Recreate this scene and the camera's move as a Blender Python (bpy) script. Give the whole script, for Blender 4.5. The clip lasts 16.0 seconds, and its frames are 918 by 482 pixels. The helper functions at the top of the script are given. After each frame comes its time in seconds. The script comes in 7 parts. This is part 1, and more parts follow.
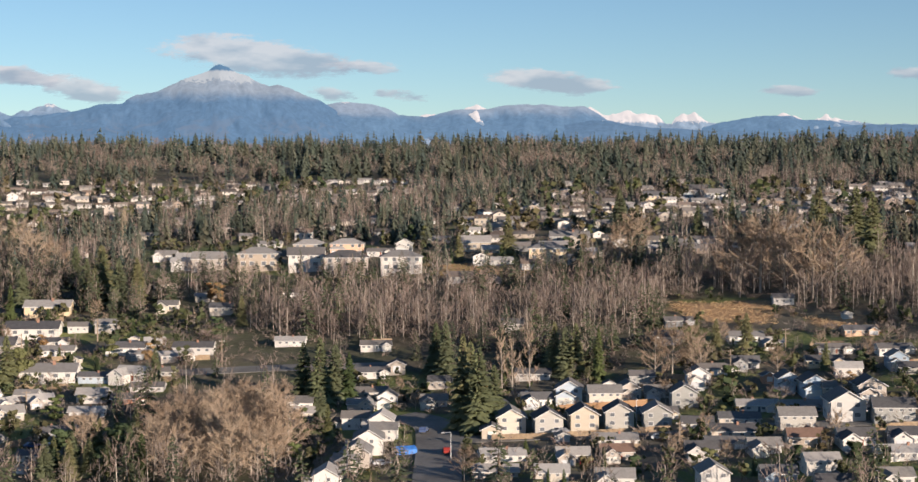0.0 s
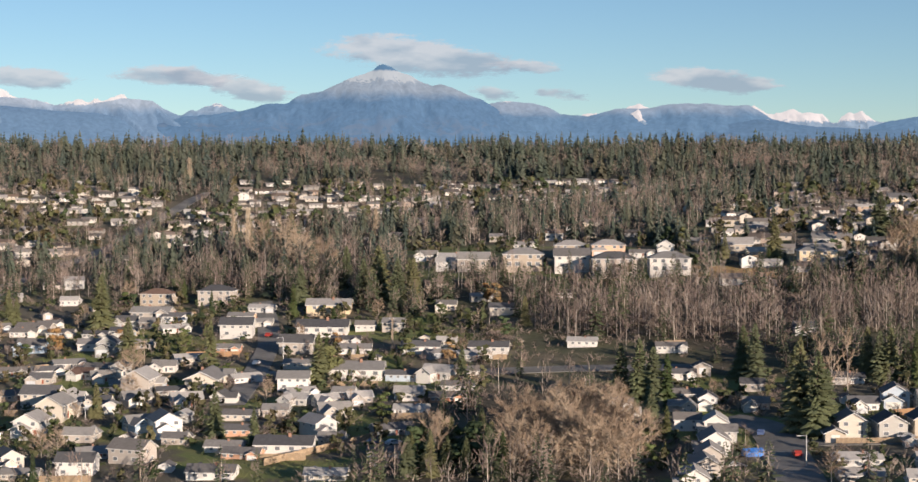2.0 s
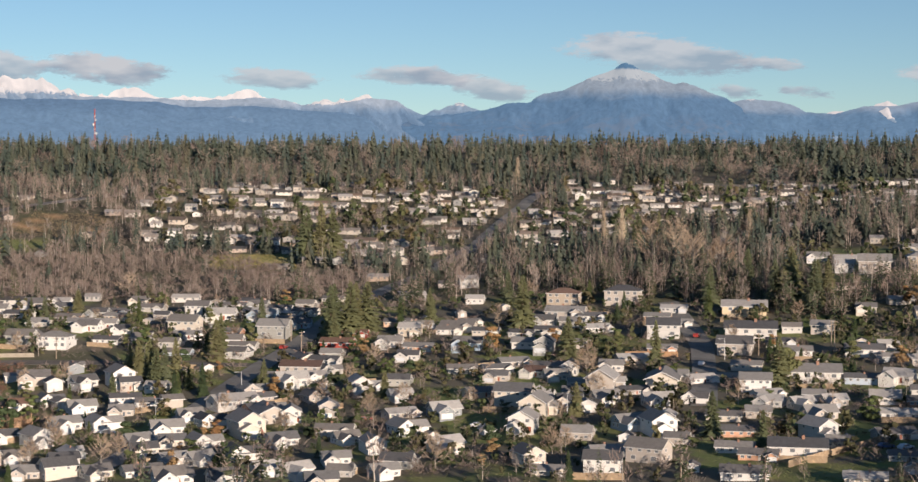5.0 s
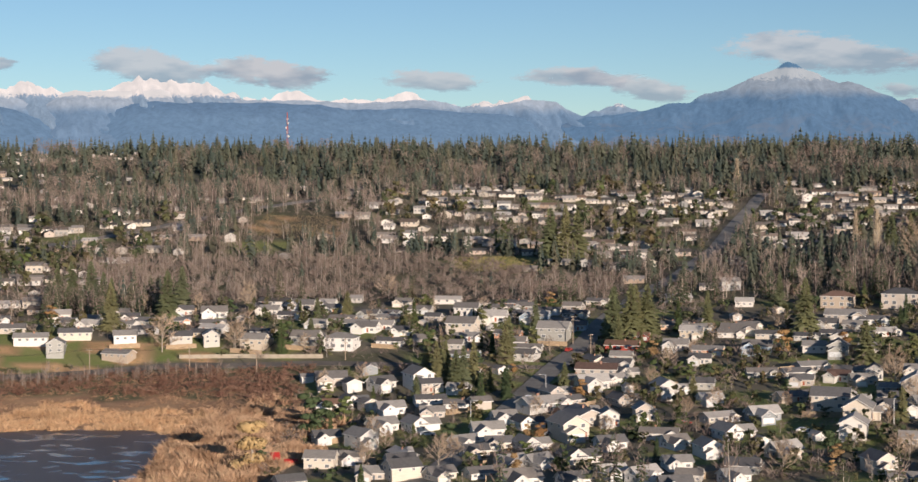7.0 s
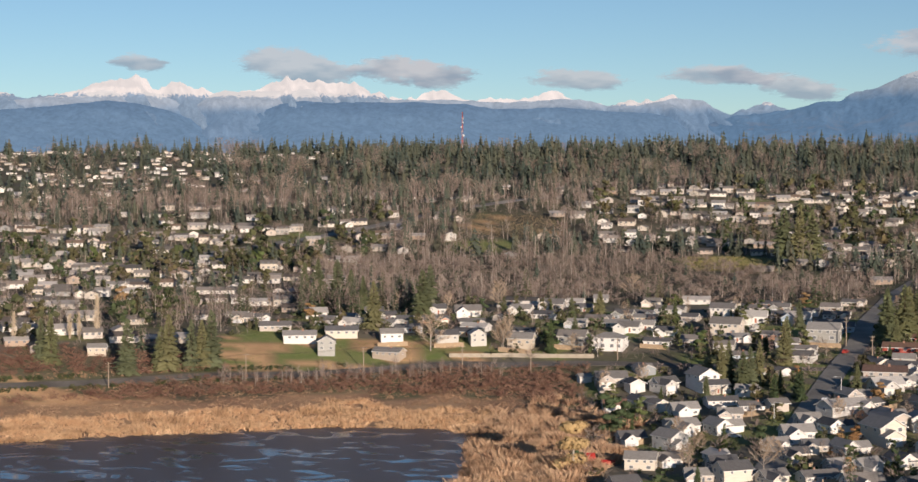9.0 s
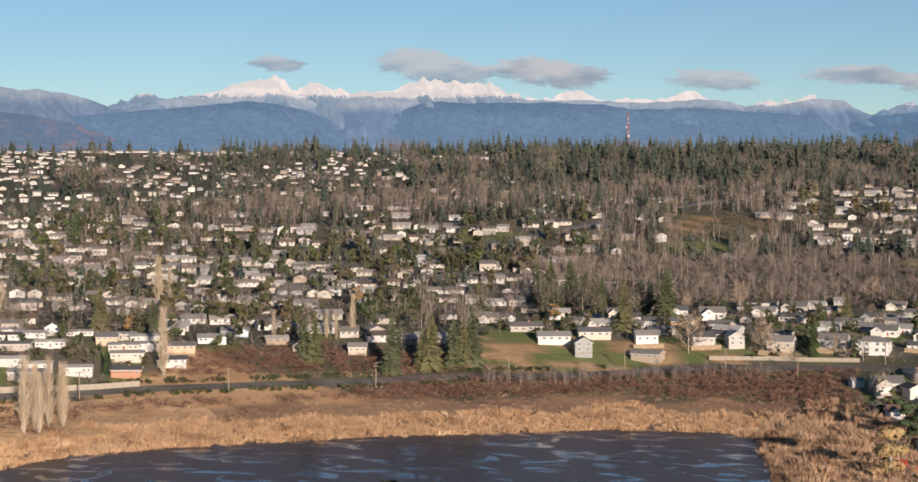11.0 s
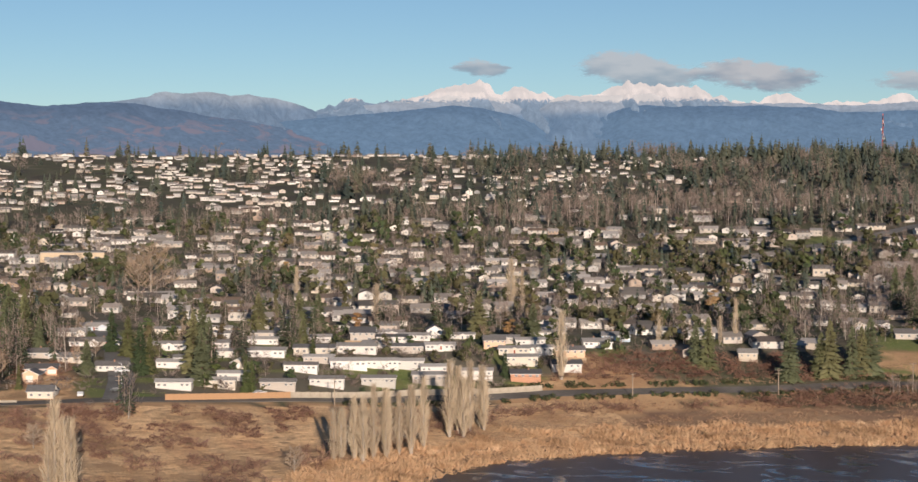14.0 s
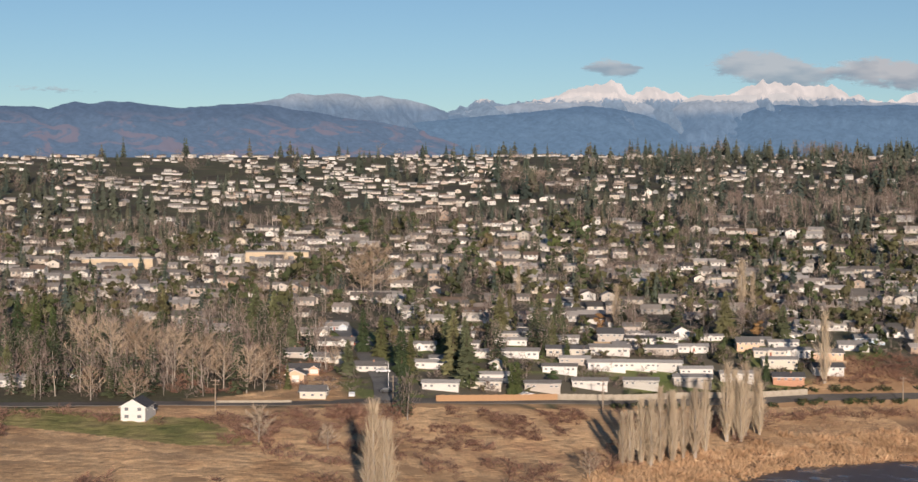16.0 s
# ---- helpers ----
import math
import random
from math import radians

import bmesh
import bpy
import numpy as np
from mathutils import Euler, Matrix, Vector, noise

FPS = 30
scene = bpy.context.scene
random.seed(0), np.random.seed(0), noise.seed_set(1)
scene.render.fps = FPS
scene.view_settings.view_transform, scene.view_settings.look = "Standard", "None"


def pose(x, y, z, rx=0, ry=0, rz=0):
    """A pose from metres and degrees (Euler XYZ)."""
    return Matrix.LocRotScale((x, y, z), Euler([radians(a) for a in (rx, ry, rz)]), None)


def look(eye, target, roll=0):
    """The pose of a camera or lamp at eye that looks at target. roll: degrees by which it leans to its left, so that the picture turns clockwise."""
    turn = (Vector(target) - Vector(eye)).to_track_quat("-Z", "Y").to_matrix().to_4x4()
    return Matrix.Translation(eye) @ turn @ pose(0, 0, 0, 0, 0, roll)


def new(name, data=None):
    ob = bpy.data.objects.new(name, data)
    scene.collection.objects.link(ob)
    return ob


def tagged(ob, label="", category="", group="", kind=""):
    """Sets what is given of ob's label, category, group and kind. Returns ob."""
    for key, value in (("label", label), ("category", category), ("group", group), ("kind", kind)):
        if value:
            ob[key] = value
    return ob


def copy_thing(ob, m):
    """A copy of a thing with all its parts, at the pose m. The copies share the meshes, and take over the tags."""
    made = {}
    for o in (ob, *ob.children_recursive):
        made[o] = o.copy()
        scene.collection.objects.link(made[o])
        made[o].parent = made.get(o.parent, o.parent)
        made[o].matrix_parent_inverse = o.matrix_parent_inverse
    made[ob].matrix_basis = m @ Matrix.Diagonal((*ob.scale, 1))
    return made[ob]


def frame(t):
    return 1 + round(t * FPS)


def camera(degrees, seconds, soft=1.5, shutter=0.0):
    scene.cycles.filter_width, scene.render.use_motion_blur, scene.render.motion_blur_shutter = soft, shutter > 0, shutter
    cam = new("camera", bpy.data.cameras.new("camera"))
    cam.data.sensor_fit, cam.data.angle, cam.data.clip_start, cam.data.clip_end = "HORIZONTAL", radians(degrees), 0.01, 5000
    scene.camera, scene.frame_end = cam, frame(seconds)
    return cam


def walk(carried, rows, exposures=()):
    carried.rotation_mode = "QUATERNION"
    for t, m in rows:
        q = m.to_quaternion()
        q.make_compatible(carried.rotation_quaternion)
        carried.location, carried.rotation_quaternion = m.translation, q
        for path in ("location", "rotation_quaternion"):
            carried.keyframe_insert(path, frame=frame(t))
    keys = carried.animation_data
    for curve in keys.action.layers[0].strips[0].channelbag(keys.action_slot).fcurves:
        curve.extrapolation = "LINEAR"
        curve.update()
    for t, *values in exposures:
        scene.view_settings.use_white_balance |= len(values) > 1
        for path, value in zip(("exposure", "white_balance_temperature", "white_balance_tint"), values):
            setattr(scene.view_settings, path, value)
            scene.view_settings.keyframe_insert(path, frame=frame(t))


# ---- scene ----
LENS = 30.97
EYE = 76.5  # metres above the lake
cam = camera(LENS, 16.0)
# seconds, x, y, z from the first eye, yaw, pitch, roll
ROWS = [
    (0.0, 0.00, -0.00, 0.00, -0.000, -2.116, 0.116),
    (0.5, -12.34, -1.60, 0.37, 1.315, -2.110, 0.005),
    (1.0, -24.66, -3.20, 0.70, 2.532, -2.135, 0.027),
    (1.5, -36.99, -4.87, 0.96, 3.754, -2.139, -0.022),
    (2.0, -49.37, -6.72, 1.16, 4.961, -2.154, -0.012),
    (2.5, -61.82, -8.73, 1.34, 6.263, -2.157, -0.113),
    (3.0, -74.35, -10.91, 1.50, 7.520, -2.173, -0.076),
    (3.5, -86.91, -13.24, 1.66, 8.754, -2.194, -0.035),
    (4.0, -99.50, -15.74, 1.80, 9.972, -2.209, -0.049),
    (6.5, -162.67, -29.15, 2.26, 15.958, -2.178, 0.050),
    (7.0, -175.32, -32.10, 2.30, 17.212, -2.165, 0.123),
    (7.5, -187.94, -35.30, 2.31, 18.346, -2.162, 0.096),
    (8.0, -200.52, -38.72, 2.31, 19.532, -2.161, 0.106),
    (8.5, -213.02, -42.34, 2.30, 20.575, -2.179, 0.076),
    (9.0, -225.43, -46.15, 2.27, 21.592, -2.182, 0.098),
    (11.5, -286.28, -66.08, 1.98, 26.656, -2.143, -0.054),
    (12.0, -298.33, -70.25, 1.85, 27.679, -2.119, -0.044),
    (12.5, -310.19, -74.47, 1.69, 28.713, -2.100, -0.067),
    (13.0, -321.87, -78.69, 1.49, 29.706, -2.072, -0.035),
    (13.5, -333.43, -82.89, 1.26, 30.740, -2.034, -0.046),
    (14.0, -344.84, -87.04, 1.03, 31.773, -2.013, -0.066),
    (14.5, -356.06, -91.12, 0.77, 32.819, -1.985, -0.069),
    (15.0, -367.18, -95.21, 0.50, 33.872, -1.966, 0.025),
    (15.5, -378.21, -99.32, 0.20, 34.878, -1.961, -0.012),
    (16.0, -389.22, -103.45, -0.11, 35.740, -1.971, -0.018),
]
walk(cam, [(t, pose(x, y, EYE + z, 0, 0, yaw) @ pose(0, 0, 0, 90 + pitch, 0, 0) @ pose(0, 0, 0, 0, 0, -roll)) for t, x, y, z, yaw, pitch, roll in ROWS],
     exposures=[(0.0, 0.66), (4.0, 0.48), (9.0, 0.37), (16.0, 0.2)])


# ---- daylight ----
SUN_AZIMUTH, SUN_HEIGHT = 137.0, 10.6   # degrees clockwise from +y; above the horizon
world = bpy.data.worlds.new("winter_sky")
scene.world = world
world.use_nodes = True
wn = world.node_tree.nodes
sky = wn.new("ShaderNodeTexSky")
sky.sky_type, sky.sun_disc = "NISHITA", False
sky.sun_elevation, sky.sun_rotation = radians(SUN_HEIGHT), radians(SUN_AZIMUTH)
sky.altitude, sky.air_density, sky.dust_density, sky.ozone_density = 1500, 0.9, 0.02, 2.6
wn["Background"].inputs["Strength"].default_value = 0.077
world.node_tree.links.new(sky.outputs[0], wn["Background"].inputs["Color"])
sun = new("sun", bpy.data.lights.new("sun", "SUN"))
sun.data.energy, sun.data.angle, sun.data.color = 4.8, radians(0.6), (1.0, 0.825, 0.68)
_a, _h = radians(SUN_AZIMUTH), radians(SUN_HEIGHT)
sun.matrix_world = look((math.sin(_a) * 900 * math.cos(_h), math.cos(_a) * 900 * math.cos(_h), 900 * math.sin(_h)), (0, 0, 0))


# ---- materials ----
def material(name, colours, scale=1.0, rough=0.85, random_by="", bump=0.0, detail=0.25, metal=0.0, stretch=(1, 1, 1), fine=9.0):
    """Colours mixed by an object's or island's random number, or by noise; a second, finer noise varies the value."""
    m = bpy.data.materials.new(name)
    m.use_nodes = True
    n, l = m.node_tree.nodes, m.node_tree.links
    b = n["Principled BSDF"]
    b.inputs["Roughness"].default_value, b.inputs["Metallic"].default_value = rough, metal
    b.inputs["Specular IOR Level"].default_value = 0.25
    co = n.new("ShaderNodeTexCoord")
    mp = n.new("ShaderNodeMapping")
    mp.inputs["Scale"].default_value = stretch
    l.new(co.outputs["Object"], mp.inputs["Vector"])
    ramp = n.new("ShaderNodeValToRGB")
    while len(ramp.color_ramp.elements) < len(colours):
        ramp.color_ramp.elements.new(0.5)
    for k, (e, c) in enumerate(zip(ramp.color_ramp.elements, colours)):
        e.position, e.color = k / max(1, len(colours) - (0 if random_by == "object" else 1)), (*c, 1)
    coarse = n.new("ShaderNodeTexNoise")
    coarse.inputs["Scale"].default_value, coarse.inputs["Detail"].default_value = scale, 3
    l.new(mp.outputs[0], coarse.inputs["Vector"])
    if random_by == "object":
        ramp.color_ramp.interpolation = "CONSTANT"
        l.new(n.new("ShaderNodeObjectInfo").outputs["Random"], ramp.inputs[0])
    elif random_by in ("tone", "shift"):
        own = n.new("ShaderNodeAttribute")
        own.attribute_name = random_by
        l.new(own.outputs["Fac"], ramp.inputs[0])
    else:
        spread = n.new("ShaderNodeMapRange")
        spread.inputs["From Min"].default_value, spread.inputs["From Max"].default_value = 0.3, 0.7
        l.new(coarse.outputs[0], spread.inputs[0])
        l.new(spread.outputs[0], ramp.inputs[0])
    grain = n.new("ShaderNodeTexNoise")
    grain.inputs["Scale"].default_value, grain.inputs["Detail"].default_value = scale * fine, 4
    l.new(mp.outputs[0], grain.inputs["Vector"])
    both = n.new("ShaderNodeMath")
    both.operation = "ADD"
    l.new(grain.outputs[0], both.inputs[0])
    l.new(coarse.outputs[0], both.inputs[1])
    level = n.new("ShaderNodeMapRange")
    level.inputs["From Min"].default_value, level.inputs["From Max"].default_value = 0.6, 1.4
    level.inputs["To Min"].default_value, level.inputs["To Max"].default_value = 1 - detail, 1 + detail
    l.new(both.outputs[0], level.inputs[0])
    mul = n.new("ShaderNodeVectorMath")
    mul.operation = "MULTIPLY"
    l.new(ramp.outputs[0], mul.inputs[0])
    l.new(level.outputs[0], mul.inputs[1])
    l.new(mul.outputs[0], b.inputs["Base Color"])
    if bump:
        bp = n.new("ShaderNodeBump")
        bp.inputs["Strength"].default_value, bp.inputs["Distance"].default_value = 0.6, bump
        l.new(grain.outputs[0], bp.inputs["Height"])
        l.new(bp.outputs[0], b.inputs["Normal"])
    return m


SIDING = material("painted_siding", [(.58, .55, .50), (.44, .42, .39), (.53, .46, .37), (.34, .335, .31), (.60, .57, .53), (.43, .36, .29), (.51, .46, .40), (.27, .29, .305)],
                  0.4, 0.7, "object", 0.02, 0.10, stretch=(1, 1, 6))
SIDING_PALE = material("pale_siding", [(.68, .65, .61), (.60, .54, .46), (.56, .54, .51), (.72, .70, .67), (.47, .42, .37), (.64, .61, .57)], 0.4, 0.7, "object", 0.02, 0.10, stretch=(1, 1, 6))
SIDING_GREY = material("grey_siding", [(.36, .36, .34), (.46, .44, .40), (.40, .39, .35), (.50, .48, .44)], 0.4, 0.7, "object", 0.02, 0.1, stretch=(1, 1, 6))
SIDING_WARM = material("warm_siding", [(.62, .36, .24), (.68, .46, .32), (.52, .28, .18), (.70, .56, .38)], 0.4, 0.75, "object", 0.02, 0.12, stretch=(1, 1, 6))
SIDING_BLUE = material("blue_siding", [(.40, .50, .60), (.48, .55, .62), (.30, .38, .46)], 0.4, 0.7, "object", 0.02, 0.1, stretch=(1, 1, 6))
SIDING_RED = material("red_siding", [(.42, .07, .05), (.38, .08, .06)], 0.4, 0.7, "object", 0.02, 0.1, stretch=(1, 1, 6))
SHINGLE = material("asphalt_shingle", [(.108, .106, .108), (.16, .152, .147), (.092, .092, .097), (.19, .176, .163), (.138, .136, .138), (.235, .223, .21)], 0.9, 0.9, "object", 0.03, 0.25)
SHINGLE_BROWN = material("brown_shingle", [(.16, .10, .075), (.13, .085, .07), (.20, .13, .10)], 0.9, 0.9, "object", 0.03, 0.25)
SHINGLE_PALE = material("pale_roof", [(.28, .267, .252), (.36, .34, .318), (.235, .226, .216), (.42, .40, .375)], 0.9, 0.85, "object", 0.03, 0.2)
TRIM = material("white_trim_paint", [(.72, .71, .69), (.66, .65, .62)], 1.5, 0.55, detail=0.06)
# grey-blue sky reflection put into the panes' base colour
GLASS = material("window_glass", [(.13, .14, .155), (.22, .23, .245)], 0.6, 0.25, detail=0.1)
GARAGE = material("garage_door_paint", [(.72, .71, .68), (.58, .60, .62), (.70, .68, .62)], 1.0, 0.5, "object", 0.0, 0.06)
DOOR = material("front_door_paint", [(.30, .10, .06), (.10, .12, .15), (.45, .42, .38)], 1.0, 0.5, "object", 0.0, 0.1)
BRICK = material("chimney_brick", [(.30, .16, .11), (.38, .24, .18)], 2.0, 0.9, bump=0.03)
CONCRETE = material("concrete_slab", [(.42, .41, .39), (.52, .50, .47)], 0.3, 0.9, bump=0.01)
ASPHALT = material("road_asphalt", [(.17, .165, .155), (.24, .23, .21)], 0.08, 0.92, bump=0.01, detail=0.2)
PAINT = material("road_paint", [(.65, .63, .55), (.75, .73, .68)], 1.0, 0.7)
FENCE = material("cedar_fence", [(.42, .29, .17), (.34, .26, .18), (.50, .36, .22)], 1.2, 0.85, bump=0.02)
FENCE_NEW = material("new_cedar_fence", [(.44, .27, .15), (.38, .23, .13)], 1.2, 0.85, bump=0.02)
CONCRETE_WALL = material("pale_concrete_wall", [(.34, .30, .24), (.42, .37, .30)], 0.5, 0.9)
POLE = material("utility_pole_wood", [(.26, .20, .15), (.38, .31, .24)], 1.0, 0.9)
STEEL = material("galvanised_steel", [(.50, .51, .52), (.60, .61, .62)], 2.0, 0.45, metal=0.7)
MAST_RED = material("mast_red_paint", [(.50, .09, .06), (.45, .10, .07)], 2.0, 0.6)
BARK = material("dark_bark", [(.10, .075, .055), (.16, .12, .09)], 1.5, 0.95, bump=0.03)
BARK_PALE = material("pale_bark", [(.36, .315, .265), (.49, .435, .375)], 0.8, 0.95, bump=0.02)
TWIG = material("bare_twigs", [(.32, .24, .172), (.38, .29, .21), (.44, .345, .255)], 0.15, 0.95, "object", detail=0.3)
TWIG_FAR = material("bare_twigs_far", [(.155, .126, .108), (.205, .165, .140), (.25, .202, .170), (.195, .145, .126), (.29, .238, .200), (.225, .188, .164)], 0.01, 0.95, "tone", detail=0.25)
TWIG_RED = material("reddish_thicket", [(.150, .078, .058), (.215, .118, .085), (.275, .165, .118), (.18, .10, .075)], 0.03, 0.95, "tone", detail=0.3)
POPLAR = material("poplar_twigs", [(.500, .405, .290), (.450, .362, .262), (.555, .455, .330)], 0.2, 0.95, "object", detail=0.25)
NEEDLE = material("fir_needles", [(.150, .170, .085), (.195, .205, .098), (.160, .180, .098), (.230, .222, .108)], 0.3, 0.9, "object", detail=0.35)
# bluer than the near needles: distance haze put into the colour
NEEDLE_FAR = material("fir_needles_far", [(.050, .068, .056), (.068, .088, .066), (.096, .104, .072), (.060, .080, .068), (.125, .116, .078), (.082, .100, .072)], 0.012, 0.9, "tone", detail=0.25)
LEAF = material("evergreen_leaf", [(.078, .108, .042), (.108, .134, .050), (.066, .094, .044), (.140, .146, .062)], 0.3, 0.8, "object", detail=0.35)
RUST = material("withered_leaf", [(.30, .18, .080), (.26, .145, .065), (.33, .215, .105)], 0.3, 0.9, "object", detail=0.3)
REED = material("dry_reed", [(.506, .333, .172), (.598, .414, .230), (.437, .276, .138), (.620, .483, .287)], 0.06, 0.95, detail=0.25)
CAR_PAINT = material("car_paint", [(.62, .63, .64), (.06, .065, .07), (.70, .70, .70), (.09, .13, .25), (.35, .05, .04), (.30, .31, .33)], 1.0, 0.3, "object", detail=0.04)
TYRE = material("tyre_rubber", [(.02, .02, .02), (.03, .03, .03)], 3.0, 0.9)
TARP = material("blue_tarpaulin", [(.04, .16, .50), (.06, .22, .60)], 0.8, 0.5)
RED_PAINT = material("bright_red_paint", [(.45, .035, .03), (.38, .04, .035)], 1.0, 0.5)
WILLOW = material("willow_twigs", [(.46, .31, .14), (.52, .37, .18)], 0.2, 0.95, "object", detail=0.25)

# ---- lie of the land: heights above the lake by distance and bearing from a point on the walk ----
REACH = np.array([300, 400, 480, 560, 650, 760, 900, 1060, 1250, 1500, 1750, 2050.0])
BEARING = np.array([-36, -20, -8, 4, 16, 28, 40, 52, 68.0])
RISE = np.array([
    [3, 3, 2, 1, 1, 1, 1, 1, 1], [8, 6, 4, 2, 0, 0, 2, 4, 6], [13, 9, 8, 5, 2, 2, 5, 7, 9],
    [20, 14, 13, 12, 10, 11, 12, 13, 13], [31, 27, 24, 21, 19, 20, 21, 21, 19],
    [47, 46, 43, 33, 26, 24, 24, 26, 25], [66, 61, 53, 43, 39, 37, 34, 33, 32],
    [79, 71, 62, 63, 67, 60, 50, 42, 39], [88, 83, 80, 79, 76, 70, 65, 59, 50],
    [97, 97, 96, 96, 95, 91, 84, 78, 76], [104, 104, 104, 104, 104, 104, 104, 102, 101],
    [98, 98, 98, 98, 98, 98, 98, 98, 98.0]])
SHORE = np.array([(-377, 330), (-384, 362), (-397, 396), (-405, 424), (-421, 433), (-457, 425), (-485, 400), (-512, 382), (-541, 353),
                  (-563, 330), (-575, 310), (-579, 288), (-576, 262), (-562, 220), (-520, 150), (-440, 130), (-390, 200), (-374, 280.0)])


def within(x, y, ring):
    """Which of the points lie inside the ring."""
    ring, inside = np.asarray(ring, float), np.zeros(np.shape(x), bool)
    for (x0, y0), (x1, y1) in zip(ring, np.roll(ring, -1, 0)):
        if y0 != y1:
            inside ^= ((y0 > y) != (y1 > y)) & (x < (x1 - x0) * (y - y0) / (y1 - y0) + x0)
    return inside


def off_line(x, y, line, closed=False):
    """Distance to a line of points."""
    line, best = np.asarray(line, float), np.full(np.shape(x), 1e9)
    ends = np.roll(line, -1, 0) if closed else line[1:]
    for (x0, y0), (x1, y1) in zip(line, ends):
        dx, dy = x1 - x0, y1 - y0
        s = np.clip(((x - x0) * dx + (y - y0) * dy) / (dx * dx + dy * dy), 0, 1)
        best = np.minimum(best, np.hypot(x - x0 - s * dx, y - y0 - s * dy))
    return best


def from_shore(x, y):
    """Distance to the lake's shore, minus inside."""
    d = off_line(x, y, SHORE, True)
    return np.where(within(x, y, SHORE), -d, d)


def land(x, y):
    """Height of the ground."""
    x, y = np.asarray(x, float), np.asarray(y, float)
    dx, dy = x + 200, y + 50
    r, a = np.hypot(dx, dy), np.degrees(np.arctan2(-dx, dy))
    i = np.clip(np.searchsorted(REACH, r) - 1, 0, len(REACH) - 2)
    j = np.clip(np.searchsorted(BEARING, a) - 1, 0, len(BEARING) - 2)
    u = np.clip((r - REACH[i]) / (REACH[i + 1] - REACH[i]), 0, 1)
    v = np.clip((a - BEARING[j]) / (BEARING[j + 1] - BEARING[j]), 0, 1)
    z = (RISE[i, j] * (1 - v) + RISE[i, j + 1] * v) * (1 - u) + (RISE[i + 1, j] * (1 - v) + RISE[i + 1, j + 1] * v) * u
    d = from_shore(x, y)
    s = np.clip(d / 110, 0, 1)
    return np.where(d < 0, -1.2 * np.clip(-d / 12, 0, 1) - 0.1, z * s * s * (3 - 2 * s) + 0.9 * np.clip(d / 25, 0, 1) - 0.1)





# ---- building helpers ----
def mesh_of(name, verts, faces, mats, index=None, smooth=False):
    """A mesh out of arrays; faces all of one size."""
    me = bpy.data.meshes.new(name)
    v, f = np.asarray(verts, np.float32), np.asarray(faces, np.int32)
    n, k = f.shape
    me.vertices.add(len(v))
    me.vertices.foreach_set("co", v.ravel())
    me.loops.add(n * k)
    me.loops.foreach_set("vertex_index", f.ravel())
    me.polygons.add(n)
    me.polygons.foreach_set("loop_start", np.arange(0, n * k, k, dtype=np.int32))
    me.polygons.foreach_set("loop_total", np.full(n, k, np.int32))
    for m in mats:
        me.materials.append(m)
    if index is not None:
        me.polygons.foreach_set("material_index", np.asarray(index, np.int32))
    if smooth:
        me.polygons.foreach_set("use_smooth", np.ones(n, bool))
    me.update(calc_edges=True)
    return me


def part(name, bm, mats, parent, label="", smooth=False):
    """Links a bmesh as one mesh object under a thing or part."""
    me = bpy.data.meshes.new(name)
    bm.to_mesh(me)
    bm.free()
    for m in mats if isinstance(mats, (list, tuple)) else [mats]:
        me.materials.append(m)
    if smooth:
        me.polygons.foreach_set("use_smooth", np.ones(len(me.polygons), bool))
    ob = new(name, me)
    ob.parent = parent
    if label:
        ob["label"] = label
    return ob


def box(bm, x0, y0, z0, x1, y1, z1, mat=0):
    v = [bm.verts.new((x, y, z)) for z in (z0, z1) for x, y in ((x0, y0), (x1, y0), (x1, y1), (x0, y1))]
    for q in ((3, 2, 1, 0), (4, 5, 6, 7), (0, 1, 5, 4), (1, 2, 6, 5), (2, 3, 7, 6), (3, 0, 4, 7)):
        bm.faces.new([v[i] for i in q]).material_index = mat


def height(x, y):
    return float(land(np.array([x]), np.array([y]))[0])


rng = np.random.default_rng(7)

# ---- ground cover regions of the plan: F open field, B bare wood, C firs, M mixed wood, H houses among trees, X built up ----

